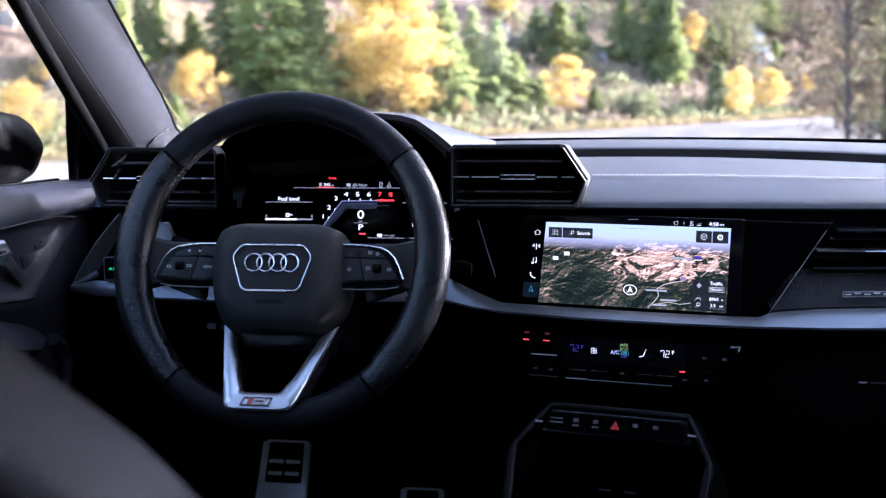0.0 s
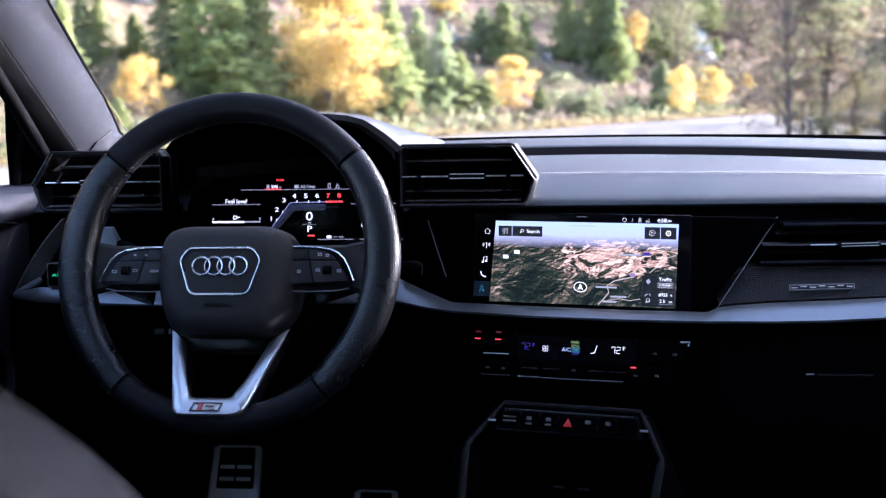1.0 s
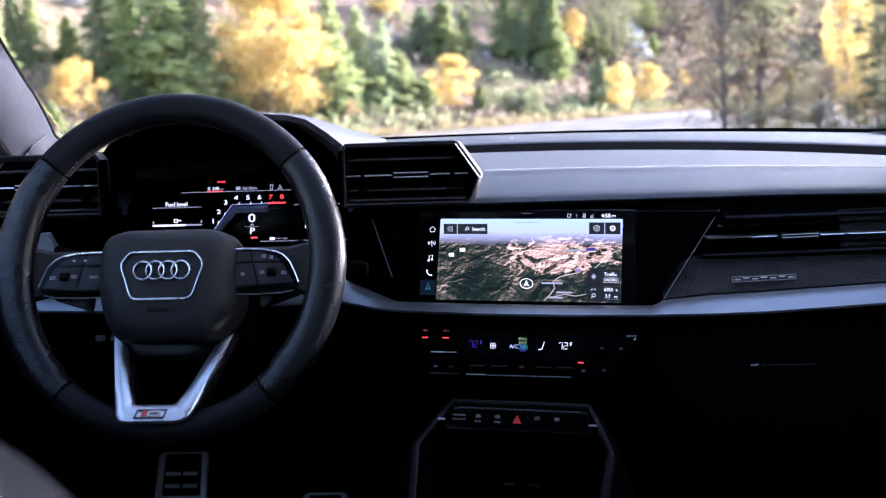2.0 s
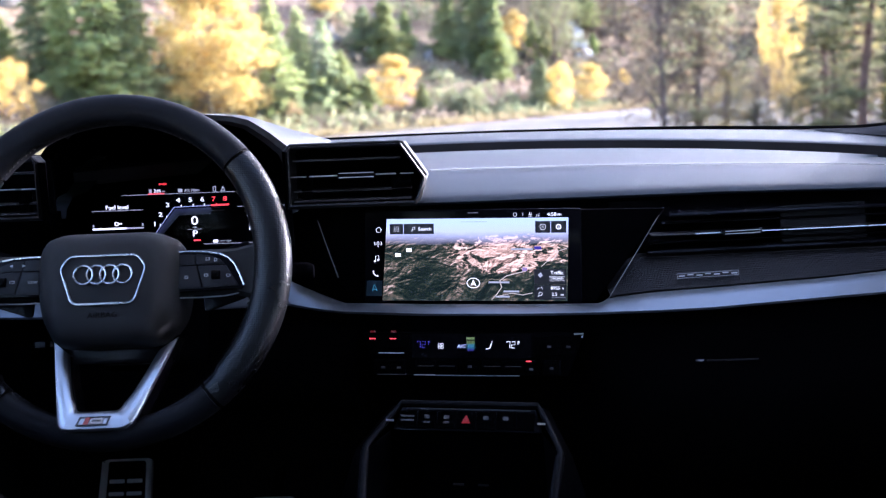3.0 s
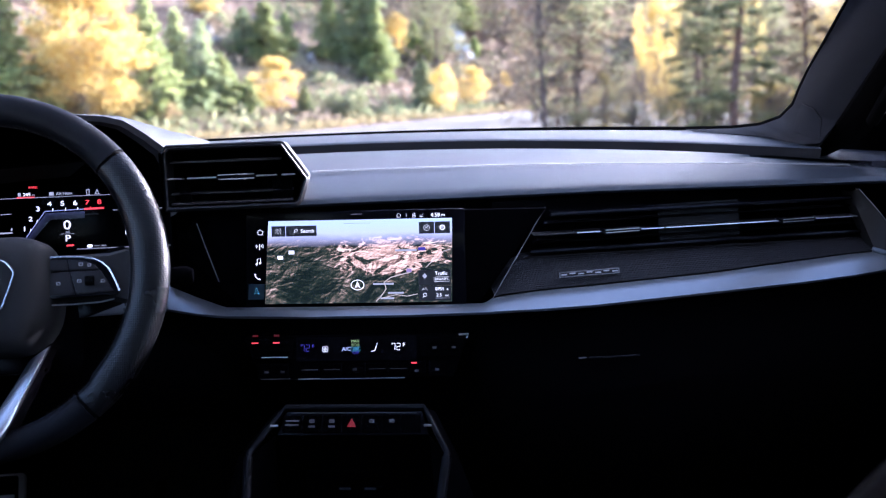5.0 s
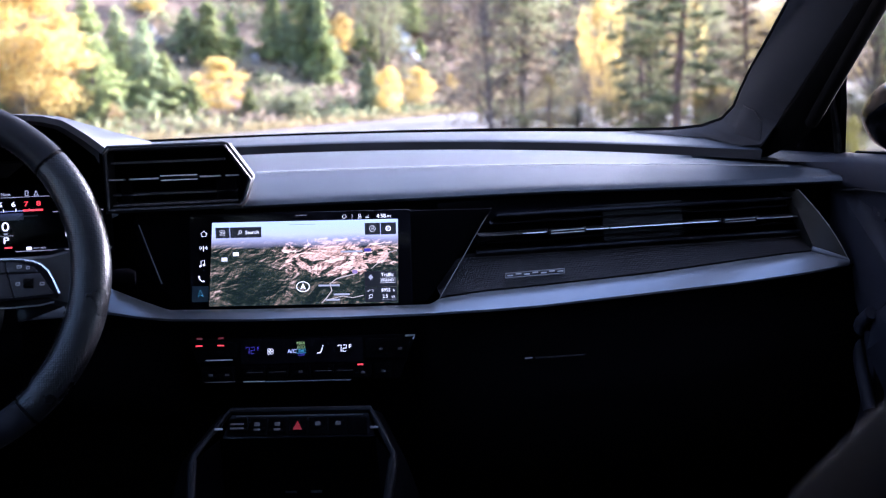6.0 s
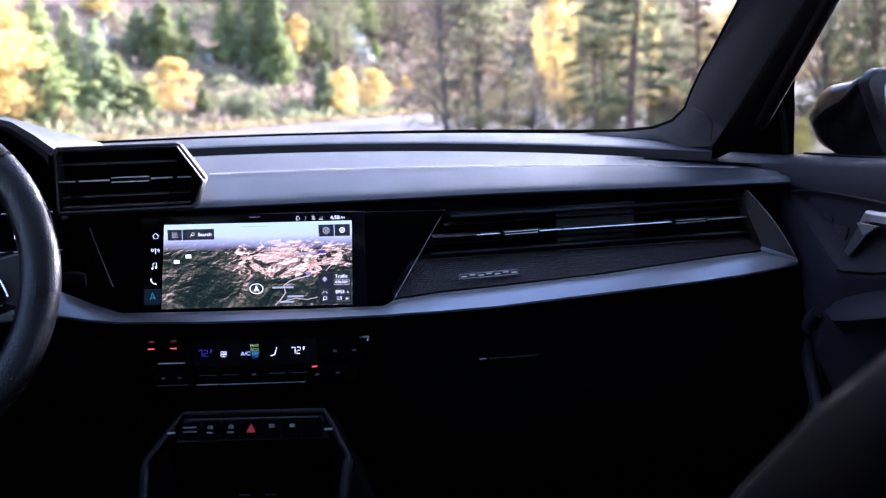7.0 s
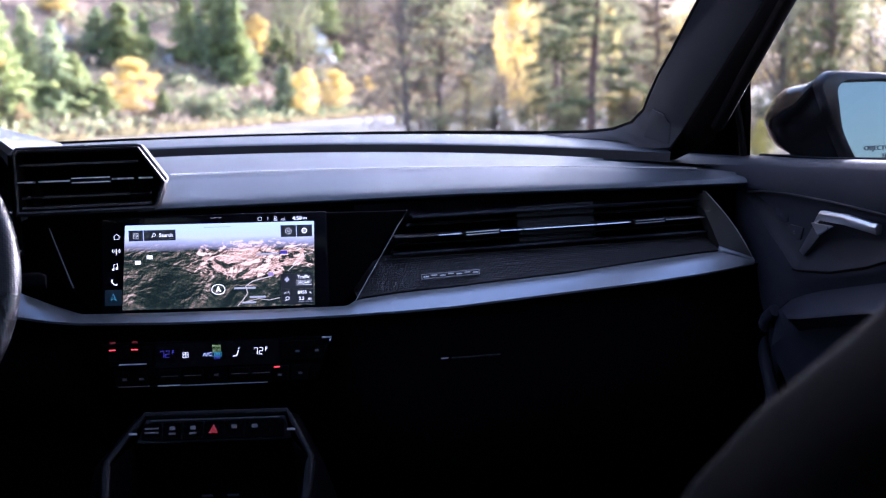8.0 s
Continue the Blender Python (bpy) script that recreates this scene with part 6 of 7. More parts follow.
# ---- outside mirrors ----
def wing_mirror(s):
    d = thing("wing_mirror", (0.80 * s, 1.28, 1.0), "gloss black outside mirror with pale reflecting glass", "wing mirror", "outside mirrors")
    def P(x, y, z):
        return Vector((s * x - (0.012 if s < 0 else 0), y, z - (0.005 if s < 0 else 0)))
    # shell: rounded outline seen from behind, narrowing towards the front
    o2 = [(0.812, 1.017), (0.790, 1.060), (0.7665, 1.118), (0.785, 1.1335), (0.860, 1.1295), (0.950, 1.118), (0.972, 1.080), (0.955, 1.030), (0.920, 1.012)]
    i2 = [(0.826, 1.0165), (0.8035, 1.060), (0.7945, 1.111), (0.803, 1.1185), (0.860, 1.1185), (0.942, 1.108), (0.960, 1.078), (0.944, 1.033), (0.918, 1.017)]
    side = [(0.790, 1.014), (0.757, 1.033), (0.742, 1.068), (0.768, 1.112), (0.850, 1.1305), (0.940, 1.119), (0.965, 1.080), (0.950, 1.030), (0.920, 1.012)]
    o2, i2, side = rounded(o2, 0.010, 4), rounded(i2, 0.010, 4), rounded(side, 0.014, 4)
    c = Vector((0.85, 1.072))
    rows = [[P(x, 1.266, z) for x, z in shrink(o2, 0.0015)], [P(x, 1.270, z) for x, z in shrink(o2, 0.001)]]
    rows.append([P(lerp(a[0], b[0], 0.7), 1.292, lerp(a[1], b[1], 0.7)) for a, b in zip(o2, side)])
    for y, k in ((1.322, 1.0), (1.352, 0.93), (1.385, 0.74), (1.408, 0.42), (1.414, 0.15)):
        rows.append([P(c.x + (x - c.x) * k - (1 - k) * 0.02, y, c.y + (z - c.y) * k) for x, z in side])
    bm = bmesh.new()
    loft(bm, rows, True, True)
    part("shell", bm, PAINT if s > 0 else RUBBER, d, "gloss black shell", smooth=50)
    # satin frame round the glass
    bm = bmesh.new()
    loft(bm, [[P(x, 1.272, z) for x, z in o2], [P(x, 1.257, z) for x, z in o2], [P(x, 1.2525, z) for x, z in shrink(o2, 0.003)], [P(x, 1.250, z) for x, z in shrink(i2, -0.0035)], [P(x, 1.259, z) for x, z in i2]], True)
    part("glass_frame", bm, MIRROR_FRAME, d, "satin black frame round the glass", smooth=40)
    bm = bmesh.new()
    tiltm = Matrix.Rotation(radians(4) * -s, 4, "Z") @ Matrix.Rotation(radians(-7), 4, "X")
    centre = P(0.872, 1.2545, 1.076)
    loft(bm, [[centre + tiltm @ (P(x, 1.2545, z) - centre) for x, z in shrink(i2, -0.001)], [centre + tiltm @ (P(x, 1.2585, z) - centre) for x, z in shrink(i2, -0.001)]], True, True)
    gl = part("mirror_glass", bm, MIRROR, d, "pale reflecting mirror glass", smooth=0)
    if s > 0:
        mm = Matrix.Translation(centre) @ tiltm @ Matrix.Translation(-centre) @ plane_frame((0.838, 1.2535, 1.0300), (1, 0, 0), (0, 0, 1))
        lettering("OBJECTS A", 0.0085, mm @ Matrix.Translation((-0.004, 0.003, 0)), ETCH, gl, align="LEFT", label="etched grey warning")
        lettering("THA", 0.0085, mm @ Matrix.Translation((0.020, -0.0075, 0)), ETCH, gl, align="LEFT")
    # base and foot
    bm = bmesh.new()
    loft(bm, [[P(0.738, 1.275, 1.022), P(0.92, 1.272, 1.019), P(0.90, 1.35, 1.02), P(0.74, 1.35, 1.022)], [P(0.742, 1.278, 1.006), P(0.90, 1.275, 1.004), P(0.88, 1.345, 1.005), P(0.745, 1.345, 1.006)]], True, True)
    part("underside", bm, HARD, d, "satin black lower edge", bevel=0.003)
    bm = bmesh.new()
    loft(bm, [[P(0.74, 1.29, 1.008), P(0.84, 1.29, 1.008), P(0.84, 1.34, 1.008), P(0.74, 1.34, 1.008)], [P(0.73, 1.29, 0.96), P(0.76, 1.29, 0.96), P(0.76, 1.35, 0.96), P(0.73, 1.35, 0.96)]], True, True)
    part("foot", bm, PAINT, d, bevel=0.004)


MIRROR_FRAME = material("satin mirror frame", (0.0055, 0.0055, 0.007), 0.4, vary=0.15, grain=0.3, grain_scale=1200, spec=0.2)
ETCH = material("etched print", (0.10, 0.12, 0.13), 0.6, vary=0.05)
wing_mirror(-1)
wing_mirror(1)


# ---- front seats ----
def seat(s):
    d = thing("car_seat", (0.36 * s, 0.3, 0.34), "black leather front seat with rounded shoulders", "car seat", "front seats")
    def row(z, hw, y, th):
        out = []
        for a in spread(0, 2 * math.pi, 29)[:-1]:
            c, sn = math.cos(a), math.sin(a)
            e = 0.55
            out.append(((0.36 * s) + hw * math.copysign(abs(c) ** e, c), y - th * math.copysign(abs(sn) ** e, sn), z))
        return out
    lean = lambda z: 0.40 - 0.30 * (z - 0.9)
    rows = []
    for z, hw, th in ((0.52, 0.20, 0.05), (0.58, 0.235, 0.065), (0.70, 0.245, 0.07), (0.80, 0.240, 0.07), (0.88, 0.226, 0.066), (0.93, 0.210, 0.062), (0.97, 0.190, 0.058), (1.005, 0.163, 0.055), (1.035, 0.130, 0.052), (1.06, 0.104, 0.05),
                      (1.09, 0.092, 0.048), (1.14, 0.094, 0.048), (1.22, 0.100, 0.048), (1.27, 0.09, 0.044), (1.29, 0.06, 0.03)):
        rows.append(row(z, hw, lean(z), th))
    bm = bmesh.new()
    loft(bm, rows, True, True)
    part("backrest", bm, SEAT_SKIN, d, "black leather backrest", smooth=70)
    bm = bmesh.new()
    rows = []
    for y, hw in ((0.42, 0.22), (0.5, 0.25), (0.75, 0.255), (0.92, 0.24), (0.97, 0.20)):
        rows.append([(0.36 * s - hw, y, 0.40), (0.36 * s - hw, y, 0.58), (0.36 * s - hw * 0.75, y, 0.60), (0.36 * s - hw * 0.6, y, 0.56), (0.36 * s + hw * 0.6, y, 0.56), (0.36 * s + hw * 0.75, y, 0.60), (0.36 * s + hw, y, 0.58), (0.36 * s + hw, y, 0.40)])
    loft(bm, rows, True, True)
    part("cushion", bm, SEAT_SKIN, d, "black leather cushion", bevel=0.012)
    bm = bmesh.new()
    block(bm, (0.36 * s, 0.66, 0.37), (0.36, 0.5, 0.08))
    part("base", bm, HARD, d)


seat(-1)
seat(1)


# ---- outside: the ground, road and wooded slope ----
ROAD_AT = Vector((-23.4, 43.5))
UP_SLOPE = Vector((-0.734, 0.679))
ROAD_DIR = Vector((0.679, 0.734))


def ground_height(x, y, rough=True):
    p = Vector((x, y)) - ROAD_AT
    sn, su = p.dot(UP_SLOPE), p.dot(ROAD_DIR)
    r = math.hypot(x, y)
    z = -2.3 * min(1, max(0, (r - 7) / 22)) if sn < 4 else -2.3
    # bank added at the right, mostly out of view, to limit side light
    q = max(0, min(x - 40, -sn - 30)) * min(1, max(0, (y + 45) / 40))
    z += min(9.0, 1.1 * q * q / (q + 8))
    k = max(0, sn - 4.5)
    z += 0.66 * k * k / (k + 9)
    if rough and k > 0:
        k = max(k, 0)
        q = Vector((x * 0.06, y * 0.06, 0.3))
        amp = min(1, k / 12)
        z += amp * (1.6 * noise.noise(q) + 0.8 * noise.noise(q * 3.1) + 0.35 * noise.noise(q * 9))
    return z


def grid_mesh(name, us, ns, lift=0.0):
    verts, faces = [], []
    for b in ns:
        for a in us:
            p = ROAD_AT + ROAD_DIR * a + UP_SLOPE * b
            verts.append((p.x, p.y, ground_height(p.x, p.y) + lift))
    w = len(us)
    for j in range(len(ns) - 1):
        for i in range(w - 1):
            faces.append((j * w + i, j * w + i + 1, (j + 1) * w + i + 1, (j + 1) * w + i))
    me = bpy.data.meshes.new(name)
    me.from_pydata(verts, [], faces)
    for f in me.polygons:
        f.use_smooth = True
    return me


def slope_material():
    m = bpy.data.materials.new("dry slope")
    m.use_nodes = True
    nt = m.node_tree
    link, N = nt.links.new, nt.nodes.new
    b = nt.nodes["Principled BSDF"]
    b.inputs["Roughness"].default_value = 0.95
    b.inputs["Specular IOR Level"].default_value = 0.1
    co = N("ShaderNodeTexCoord").outputs["Object"]
    def nz(scale, detail=6, dist=0.0):
        n = N("ShaderNodeTexNoise")
        n.inputs["Scale"].default_value, n.inputs["Detail"].default_value, n.inputs["Distortion"].default_value = scale, detail, dist
        link(co, n.inputs["Vector"])
        return n.outputs[0]
    def ramp(src, stops):
        r = N("ShaderNodeValToRGB")
        e = r.color_ramp.elements
        e[0].position, e[0].color = stops[0][0], (*stops[0][1], 1)
        e[1].position, e[1].color = stops[-1][0], (*stops[-1][1], 1)
        for p, c in stops[1:-1]:
            e.new(p).color = (*c, 1)
        link(src, r.inputs[0])
        return r.outputs[0]
    earth = ramp(nz(0.09, 8, 0.5), [(0.30, (0.090, 0.063, 0.044)), (0.45, (0.165, 0.105, 0.074)), (0.58, (0.240, 0.150, 0.106)), (0.72, (0.23, 0.170, 0.124))])
    fine = ramp(nz(0.9, 9), [(0.33, (0.055, 0.044, 0.036)), (0.50, (0.15, 0.11, 0.08)), (0.68, (0.27, 0.21, 0.16))])
    grass = ramp(nz(0.35, 8), [(0.3, (0.16, 0.17, 0.06)), (0.7, (0.40, 0.36, 0.17))])
    mask = ramp(nz(0.055, 7), [(0.48, (0, 0, 0)), (0.60, (1, 1, 1))])
    m1 = N("ShaderNodeMix")
    m1.data_type = "RGBA"
    m1.inputs[0].default_value = 0.5
    link(earth, m1.inputs[6])
    link(fine, m1.inputs[7])
    m2 = N("ShaderNodeMix")
    m2.data_type = "RGBA"
    half = N("ShaderNodeMath")
    half.operation = "MULTIPLY"
    half.inputs[1].default_value = 0.35
    link(mask, half.inputs[0])
    link(half.outputs[0], m2.inputs[0])
    link(m1.outputs[2], m2.inputs[6])
    link(grass, m2.inputs[7])
    link(m2.outputs[2], b.inputs["Base Color"])
    bump = N("ShaderNodeBump")
    bump.inputs["Strength"].default_value, bump.inputs["Distance"].default_value = 0.8, 0.5
    link(nz(1.3, 8), bump.inputs["Height"])
    link(bump.outputs[0], b.inputs["Normal"])
    return m


def leaf_material(name, color, other, through_light=0.35, jitter=0.35):
    m = bpy.data.materials.new(name)
    m.use_nodes = True
    nt = m.node_tree
    link, N = nt.links.new, nt.nodes.new
    nt.nodes.remove(nt.nodes["Principled BSDF"])
    geo, info = N("ShaderNodeNewGeometry"), N("ShaderNodeObjectInfo")
    mix = N("ShaderNodeMix")
    mix.data_type = "RGBA"
    mix.inputs[6].default_value, mix.inputs[7].default_value = (*color, 1), (*other, 1)
    link(geo.outputs["Random Per Island"], mix.inputs[0])
    mr = N("ShaderNodeMapRange")
    mr.inputs[3].default_value, mr.inputs[4].default_value = 1 - jitter, 1 + jitter
    link(info.outputs["Random"], mr.inputs[0])
    sc = N("ShaderNodeVectorMath")
    sc.operation = "SCALE"
    link(mix.outputs[2], sc.inputs[0])
    link(mr.outputs[0], sc.inputs["Scale"])
    d, t, ms = N("ShaderNodeBsdfDiffuse"), N("ShaderNodeBsdfTranslucent"), N("ShaderNodeMixShader")
    link(sc.outputs[0], d.inputs[0])
    link(sc.outputs[0], t.inputs[0])
    ms.inputs[0].default_value = through_light
    link(d.outputs[0], ms.inputs[1])
    link(t.outputs[0], ms.inputs[2])
    link(ms.outputs[0], nt.nodes["Material Output"].inputs[0])
    return m


SLOPE = slope_material()
ASPHALT = material("pale worn asphalt", (0.225, 0.207, 0.186), 0.85, vary=0.2, scale=0.6, grain=0.5, grain_scale=40, spec=0.1)
ROCK = material("pale rock", (0.27, 0.24, 0.215), 0.9, vary=0.3, scale=0.8, grain=0.8, grain_scale=6, jitter=0.3)
BARK = material("brown bark", (0.11, 0.078, 0.066), 0.95, vary=0.35, scale=3, grain=0.9, grain_scale=14)
PALEBARK = material("pale bark", (0.36, 0.33, 0.28), 0.9, vary=0.3, scale=3, grain=0.6, grain_scale=14)
NEEDLE = leaf_material("spruce needles", (0.30, 0.345, 0.15), (0.50, 0.53, 0.245), 0.6, 0.22)
BLUENEEDLE = leaf_material("blue spruce needles", (0.26, 0.315, 0.17), (0.44, 0.48, 0.27), 0.6, 0.2)
LIMENEEDLE = leaf_material("light fir needles", (0.27, 0.33, 0.13), (0.46, 0.50, 0.22), 0.5, 0.2)
LIMELEAF = leaf_material("yellow-green leaves", (0.16, 0.17, 0.05), (0.36, 0.30, 0.09), 0.5, 0.2)
BROWNPINE = leaf_material("brownish pine needles", (0.23, 0.18, 0.12), (0.44, 0.35, 0.235), 0.5, 0.2)
RED_BARK = material("reddish pine bark", (0.145, 0.085, 0.066), 0.95, vary=0.35, scale=3, grain=0.9, grain_scale=14)
PINE = leaf_material("pine needles", (0.14, 0.155, 0.078), (0.32, 0.32, 0.165), 0.55, 0.25)
YELLOW = leaf_material("yellow leaves", (0.66, 0.48, 0.13), (0.80, 0.65, 0.28), 0.5, 0.1)
SHRUB = leaf_material("shrub leaves", (0.15, 0.18, 0.09), (0.35, 0.34, 0.19), 0.45)
RUST = leaf_material("rust and ochre leaves", (0.58, 0.40, 0.12), (0.74, 0.56, 0.22), 0.45)
BROWNLEAF = leaf_material("bare brown twigs", (0.13, 0.105, 0.078), (0.35, 0.285, 0.205))

TAN = leaf_material("dry tan leaves", (0.36, 0.25, 0.14), (0.56, 0.43, 0.26), 0.4)
OLIVE = leaf_material("fading olive leaves", (0.12, 0.115, 0.06), (0.29, 0.26, 0.14), 0.4)
OCHRE = leaf_material("ochre leaves", (0.27, 0.20, 0.07), (0.52, 0.40, 0.15), 0.45)
STRAW = leaf_material("straw", (0.36, 0.29, 0.14), (0.55, 0.46, 0.26))
lin = lambda a, b, n: spread(a, b, n)
us = [-3000, -1200, -500, -200, -110] + lin(-70, 150, 130) + lin(155, 330, 45) + [420, 700, 1500, 3000]
ns = [-3000, -1200, -500, -200, -100, -70] + lin(-60, 0, 31) + lin(1, 60, 75) + lin(62, 160, 40) + [200, 300, 600, 1500]
ground_me = grid_mesh("ground", us, ns)
ground_me.materials.append(SLOPE)
tagged(new("ground", ground_me), "dry reddish-brown mountain slope and verge", "ground", kind="structure")
road_me = grid_mesh("road", [-300, -200, -120] + lin(-80, 150, 60) + [200, 300], lin(-26, 0, 10), 0.03)
road_me.materials.append(ASPHALT)
tagged(new("road", road_me), "pale grey two-lane asphalt road at the foot of the slope", "road", kind="structure")
for off, name in ((-1.2, "edge"), (-13.0, "middle")):
    me = grid_mesh("road_line", lin(-80, 150, 60), [off - 0.12, off + 0.12], 0.045)
    me.materials.append(MARK)
    tagged(new("road_line", me), "worn pale road line", "road line", kind="structure")


def quads_mesh(name, centres, axes_u, axes_v, mat):
    """Many small leaf-shaped quads as one mesh."""
    c, u, v = np.array(centres), np.array(axes_u), np.array(axes_v)
    vs = np.stack([c - u, c - v * 0.6 + u * 0.1, c + u, c + v * 0.6 + u * 0.1], axis=1).reshape(-1, 3)
    k = len(c)
    me = bpy.data.meshes.new(name)
    me.vertices.add(len(vs))
    me.vertices.foreach_set("co", vs.ravel())
    me.loops.add(4 * k)
    me.loops.foreach_set("vertex_index", np.arange(4 * k))
    me.polygons.add(k)
    me.polygons.foreach_set("loop_start", np.arange(0, 4 * k, 4))
    me.update(calc_edges=True)
    me.materials.append(mat)
    return me


def conifer_meshes(seed, mat, height=8.0, width=3.0, droop=0.25, full=0.62):
    """A soft, uneven cone of drooping boughs with fine needle sprays."""
    rng = np.random.default_rng(seed)
    bm = bmesh.new()
    tube(bm, [(0, 0, -0.6), (0.03, 0, height * 0.3), (-0.03, 0.03, height * 0.65), (0, 0, height * 0.97)], [0.020 * height, 0.015 * height, 0.009 * height, 0.002 * height], 7)
    C, U, V = [], [], []
    lean = rng.random(5) * 6.283
    boughs = 330
    for k in range(boughs):
        f = 0.03 + 0.96 * (k + rng.random()) / boughs
        a = rng.random() * 6.283
        lump = 1 + 0.22 * math.sin(a * 2 + lean[0] + 9 * f) + 0.16 * math.sin(a * 3 + lean[1] - 17 * f) + 0.12 * math.sin(31 * f + lean[2])
        ln = (width / 2 * (1 - f) ** full * min(1, 0.55 + 3.0 * f) * (0.55 + 0.6 * rng.random()) + 0.05) * lump
        base = np.array([0, 0, f * height + 0.12 * ln])
        tip = np.array([math.cos(a) * ln, math.sin(a) * ln, f * height - droop * ln + 0.12 * rng.standard_normal()])
        n = int(16 + 40 * min(1, ln / (width / 2)))
        out = (tip - base) / max(ln, 0.05)
        side = np.array([-out[1], out[0], 0.0])
        for q in range(n):
            t = 0.10 + 0.95 * math.sqrt(rng.random())
            spreadw = 0.20 * ln * (1.15 - t) + 0.05
            p = base + (tip - base) * t + side * spreadw * rng.standard_normal() + np.array([0, 0, 0.045 * height / 8 * rng.standard_normal() - 0.05 * t * t * ln])
            s = height * 0.0092 * (0.7 + 0.8 * rng.random())
            u = out + 0.55 * rng.standard_normal(3)
            u /= np.linalg.norm(u)
            v = np.cross(u, rng.standard_normal(3))
            v /= np.linalg.norm(v)
            C.append(p)
            U.append(u * s * 1.5)
            V.append(v * s * 0.95)
    return bm, quads_mesh("crown", C, U, V, mat)


def broad_meshes(seed, mat, height=8.0, width=5.5, leaves=11000, low=0.10, size=0.105, lumps=52):
    rng = np.random.default_rng(seed)
    bm = bmesh.new()
    tube(bm, [(0, 0, -0.5), (0.08, 0.02, height * 0.3), (-0.05, 0.06, height * 0.6), (0.02, 0, height * 0.92)], [0.022 * height, 0.016 * height, 0.009 * height, 0.002 * height], 7)
    C, U, V = [], [], []
    clumps = []
    for k in range(lumps):
        f = low + (0.98 - low) * rng.random()
        prof = math.sin(math.pi * min(1, (f - low) / (1 - low) * 0.86 + 0.14)) ** 0.7
        a, rr = rng.random() * 6.283, width / 2 * prof * math.sqrt(rng.random())
        c = np.array([math.cos(a) * rr, math.sin(a) * rr, f * height])
        clumps.append((c, width * (0.10 + 0.10 * rng.random())))
        tube(bm, [(0, 0, max(0.1, f - 0.2) * height), tuple(c * np.array([0.6, 0.6, 1]) - np.array([0, 0, 0.3])), tuple(c)], [0.006 * height, 0.004 * height, 0.001 * height], 5)
    for k in range(leaves):
        c, r = clumps[int(rng.integers(len(clumps)))]
        d = rng.standard_normal(3)
        d /= np.linalg.norm(d)
        p = c + d * r * rng.random() ** 0.45 * np.array([1.1, 1.1, 0.9])
        u = rng.standard_normal(3)
        u /= np.linalg.norm(u)
        v = np.cross(u, rng.standard_normal(3))
        v /= np.linalg.norm(v)
        s = size * (0.7 + 0.7 * rng.random())
        C.append(p)
        U.append(u * s)
        V.append(v * s)
    return bm, quads_mesh("crown", C, U, V, mat)


def pine_meshes(seed, mat, height=16.0, width=7.0):
    """A tall pine: a straight reddish trunk with long level boughs, each a flat layer of needle tufts, and gaps between."""
    rng = np.random.default_rng(seed)
    bm = bmesh.new()
    tube(bm, [(0, 0, -0.6), (0.08, 0.02, height * 0.3), (-0.08, 0.06, height * 0.65), (0.02, 0, height * 0.97)], [0.013 * height, 0.011 * height, 0.008 * height, 0.002 * height], 8)
    C, U, V = [], [], []
    for lv in range(52):
        f = 0.07 + 0.91 * (lv + rng.random()) / 52
        a = rng.random() * 6.283
        ln = width / 2 * (1 - 0.7 * f) * (0.5 + 0.65 * rng.random())
        base = np.array([0, 0, f * height])
        rise = 0.06 + 0.14 * rng.standard_normal() - (0.22 if f < 0.4 else 0)
        tip = base + np.array([math.cos(a) * ln, math.sin(a) * ln, ln * rise])
        mid = (base + tip) / 2 + np.array([0, 0, 0.07 * ln])
        tube(bm, [tuple(base), tuple(mid), tuple(tip)], [0.0045 * height, 0.003 * height, 0.0008 * height], 5)
        side = np.array([-math.sin(a), math.cos(a), 0])
        for tuft in range(24):
            t = 0.30 + 0.74 * math.sqrt(rng.random())
            c = base + (tip - base) * t + np.array([0, 0, 0.2 * ln * t * (1 - t)]) + side * 0.20 * ln * rng.standard_normal() * (1.15 - 0.6 * t) + np.array([0, 0, 0.10 * rng.standard_normal()])
            for q in range(11):
                d = rng.standard_normal(3) + np.array([math.cos(a), math.sin(a), 0.6]) * 0.5
                d /= np.linalg.norm(d)
                s = 0.15 * (0.7 + 0.6 * rng.random())
                v = np.cross(d, rng.standard_normal(3))
                v /= np.linalg.norm(v)
                C.append(c + d * s * np.array([1.2, 1.2, 0.7]))
                U.append(d * s)
                V.append(v * s * 0.36)
    return bm, quads_mesh("crown", C, U, V, mat)


def grow(name, meshes, bark, label, category, group):
    """One tree of its kind, out of sight until it is copied to its places."""
    bm, crown = meshes
    root = new(name)
    root.empty_display_size = 0.3
    tagged(root, label, category, group)
    part("trunk", bm, bark, root, smooth=60)
    ob = new("crown", crown)
    ob.parent = root
    return root


def plant(kinds, table, h0, w0, seed):
    rng = random.Random(seed)
    used = set()
    for i, (x, y, h, w) in enumerate(table):
        kind = kinds[i % len(kinds)]
        z = ground_height(x, y) - 0.05
        m = pose(x, y, z, rng.uniform(-3, 3), rng.uniform(-3, 3), rng.uniform(0, 360)) @ Matrix.Diagonal((w / w0, w / w0, h / h0, 1))
        if kind not in used:
            used.add(kind)
            kind.matrix_basis = m
        else:
            t = copy_thing(kind, m)
            t.scale = (w / w0, w / w0, h / h0)


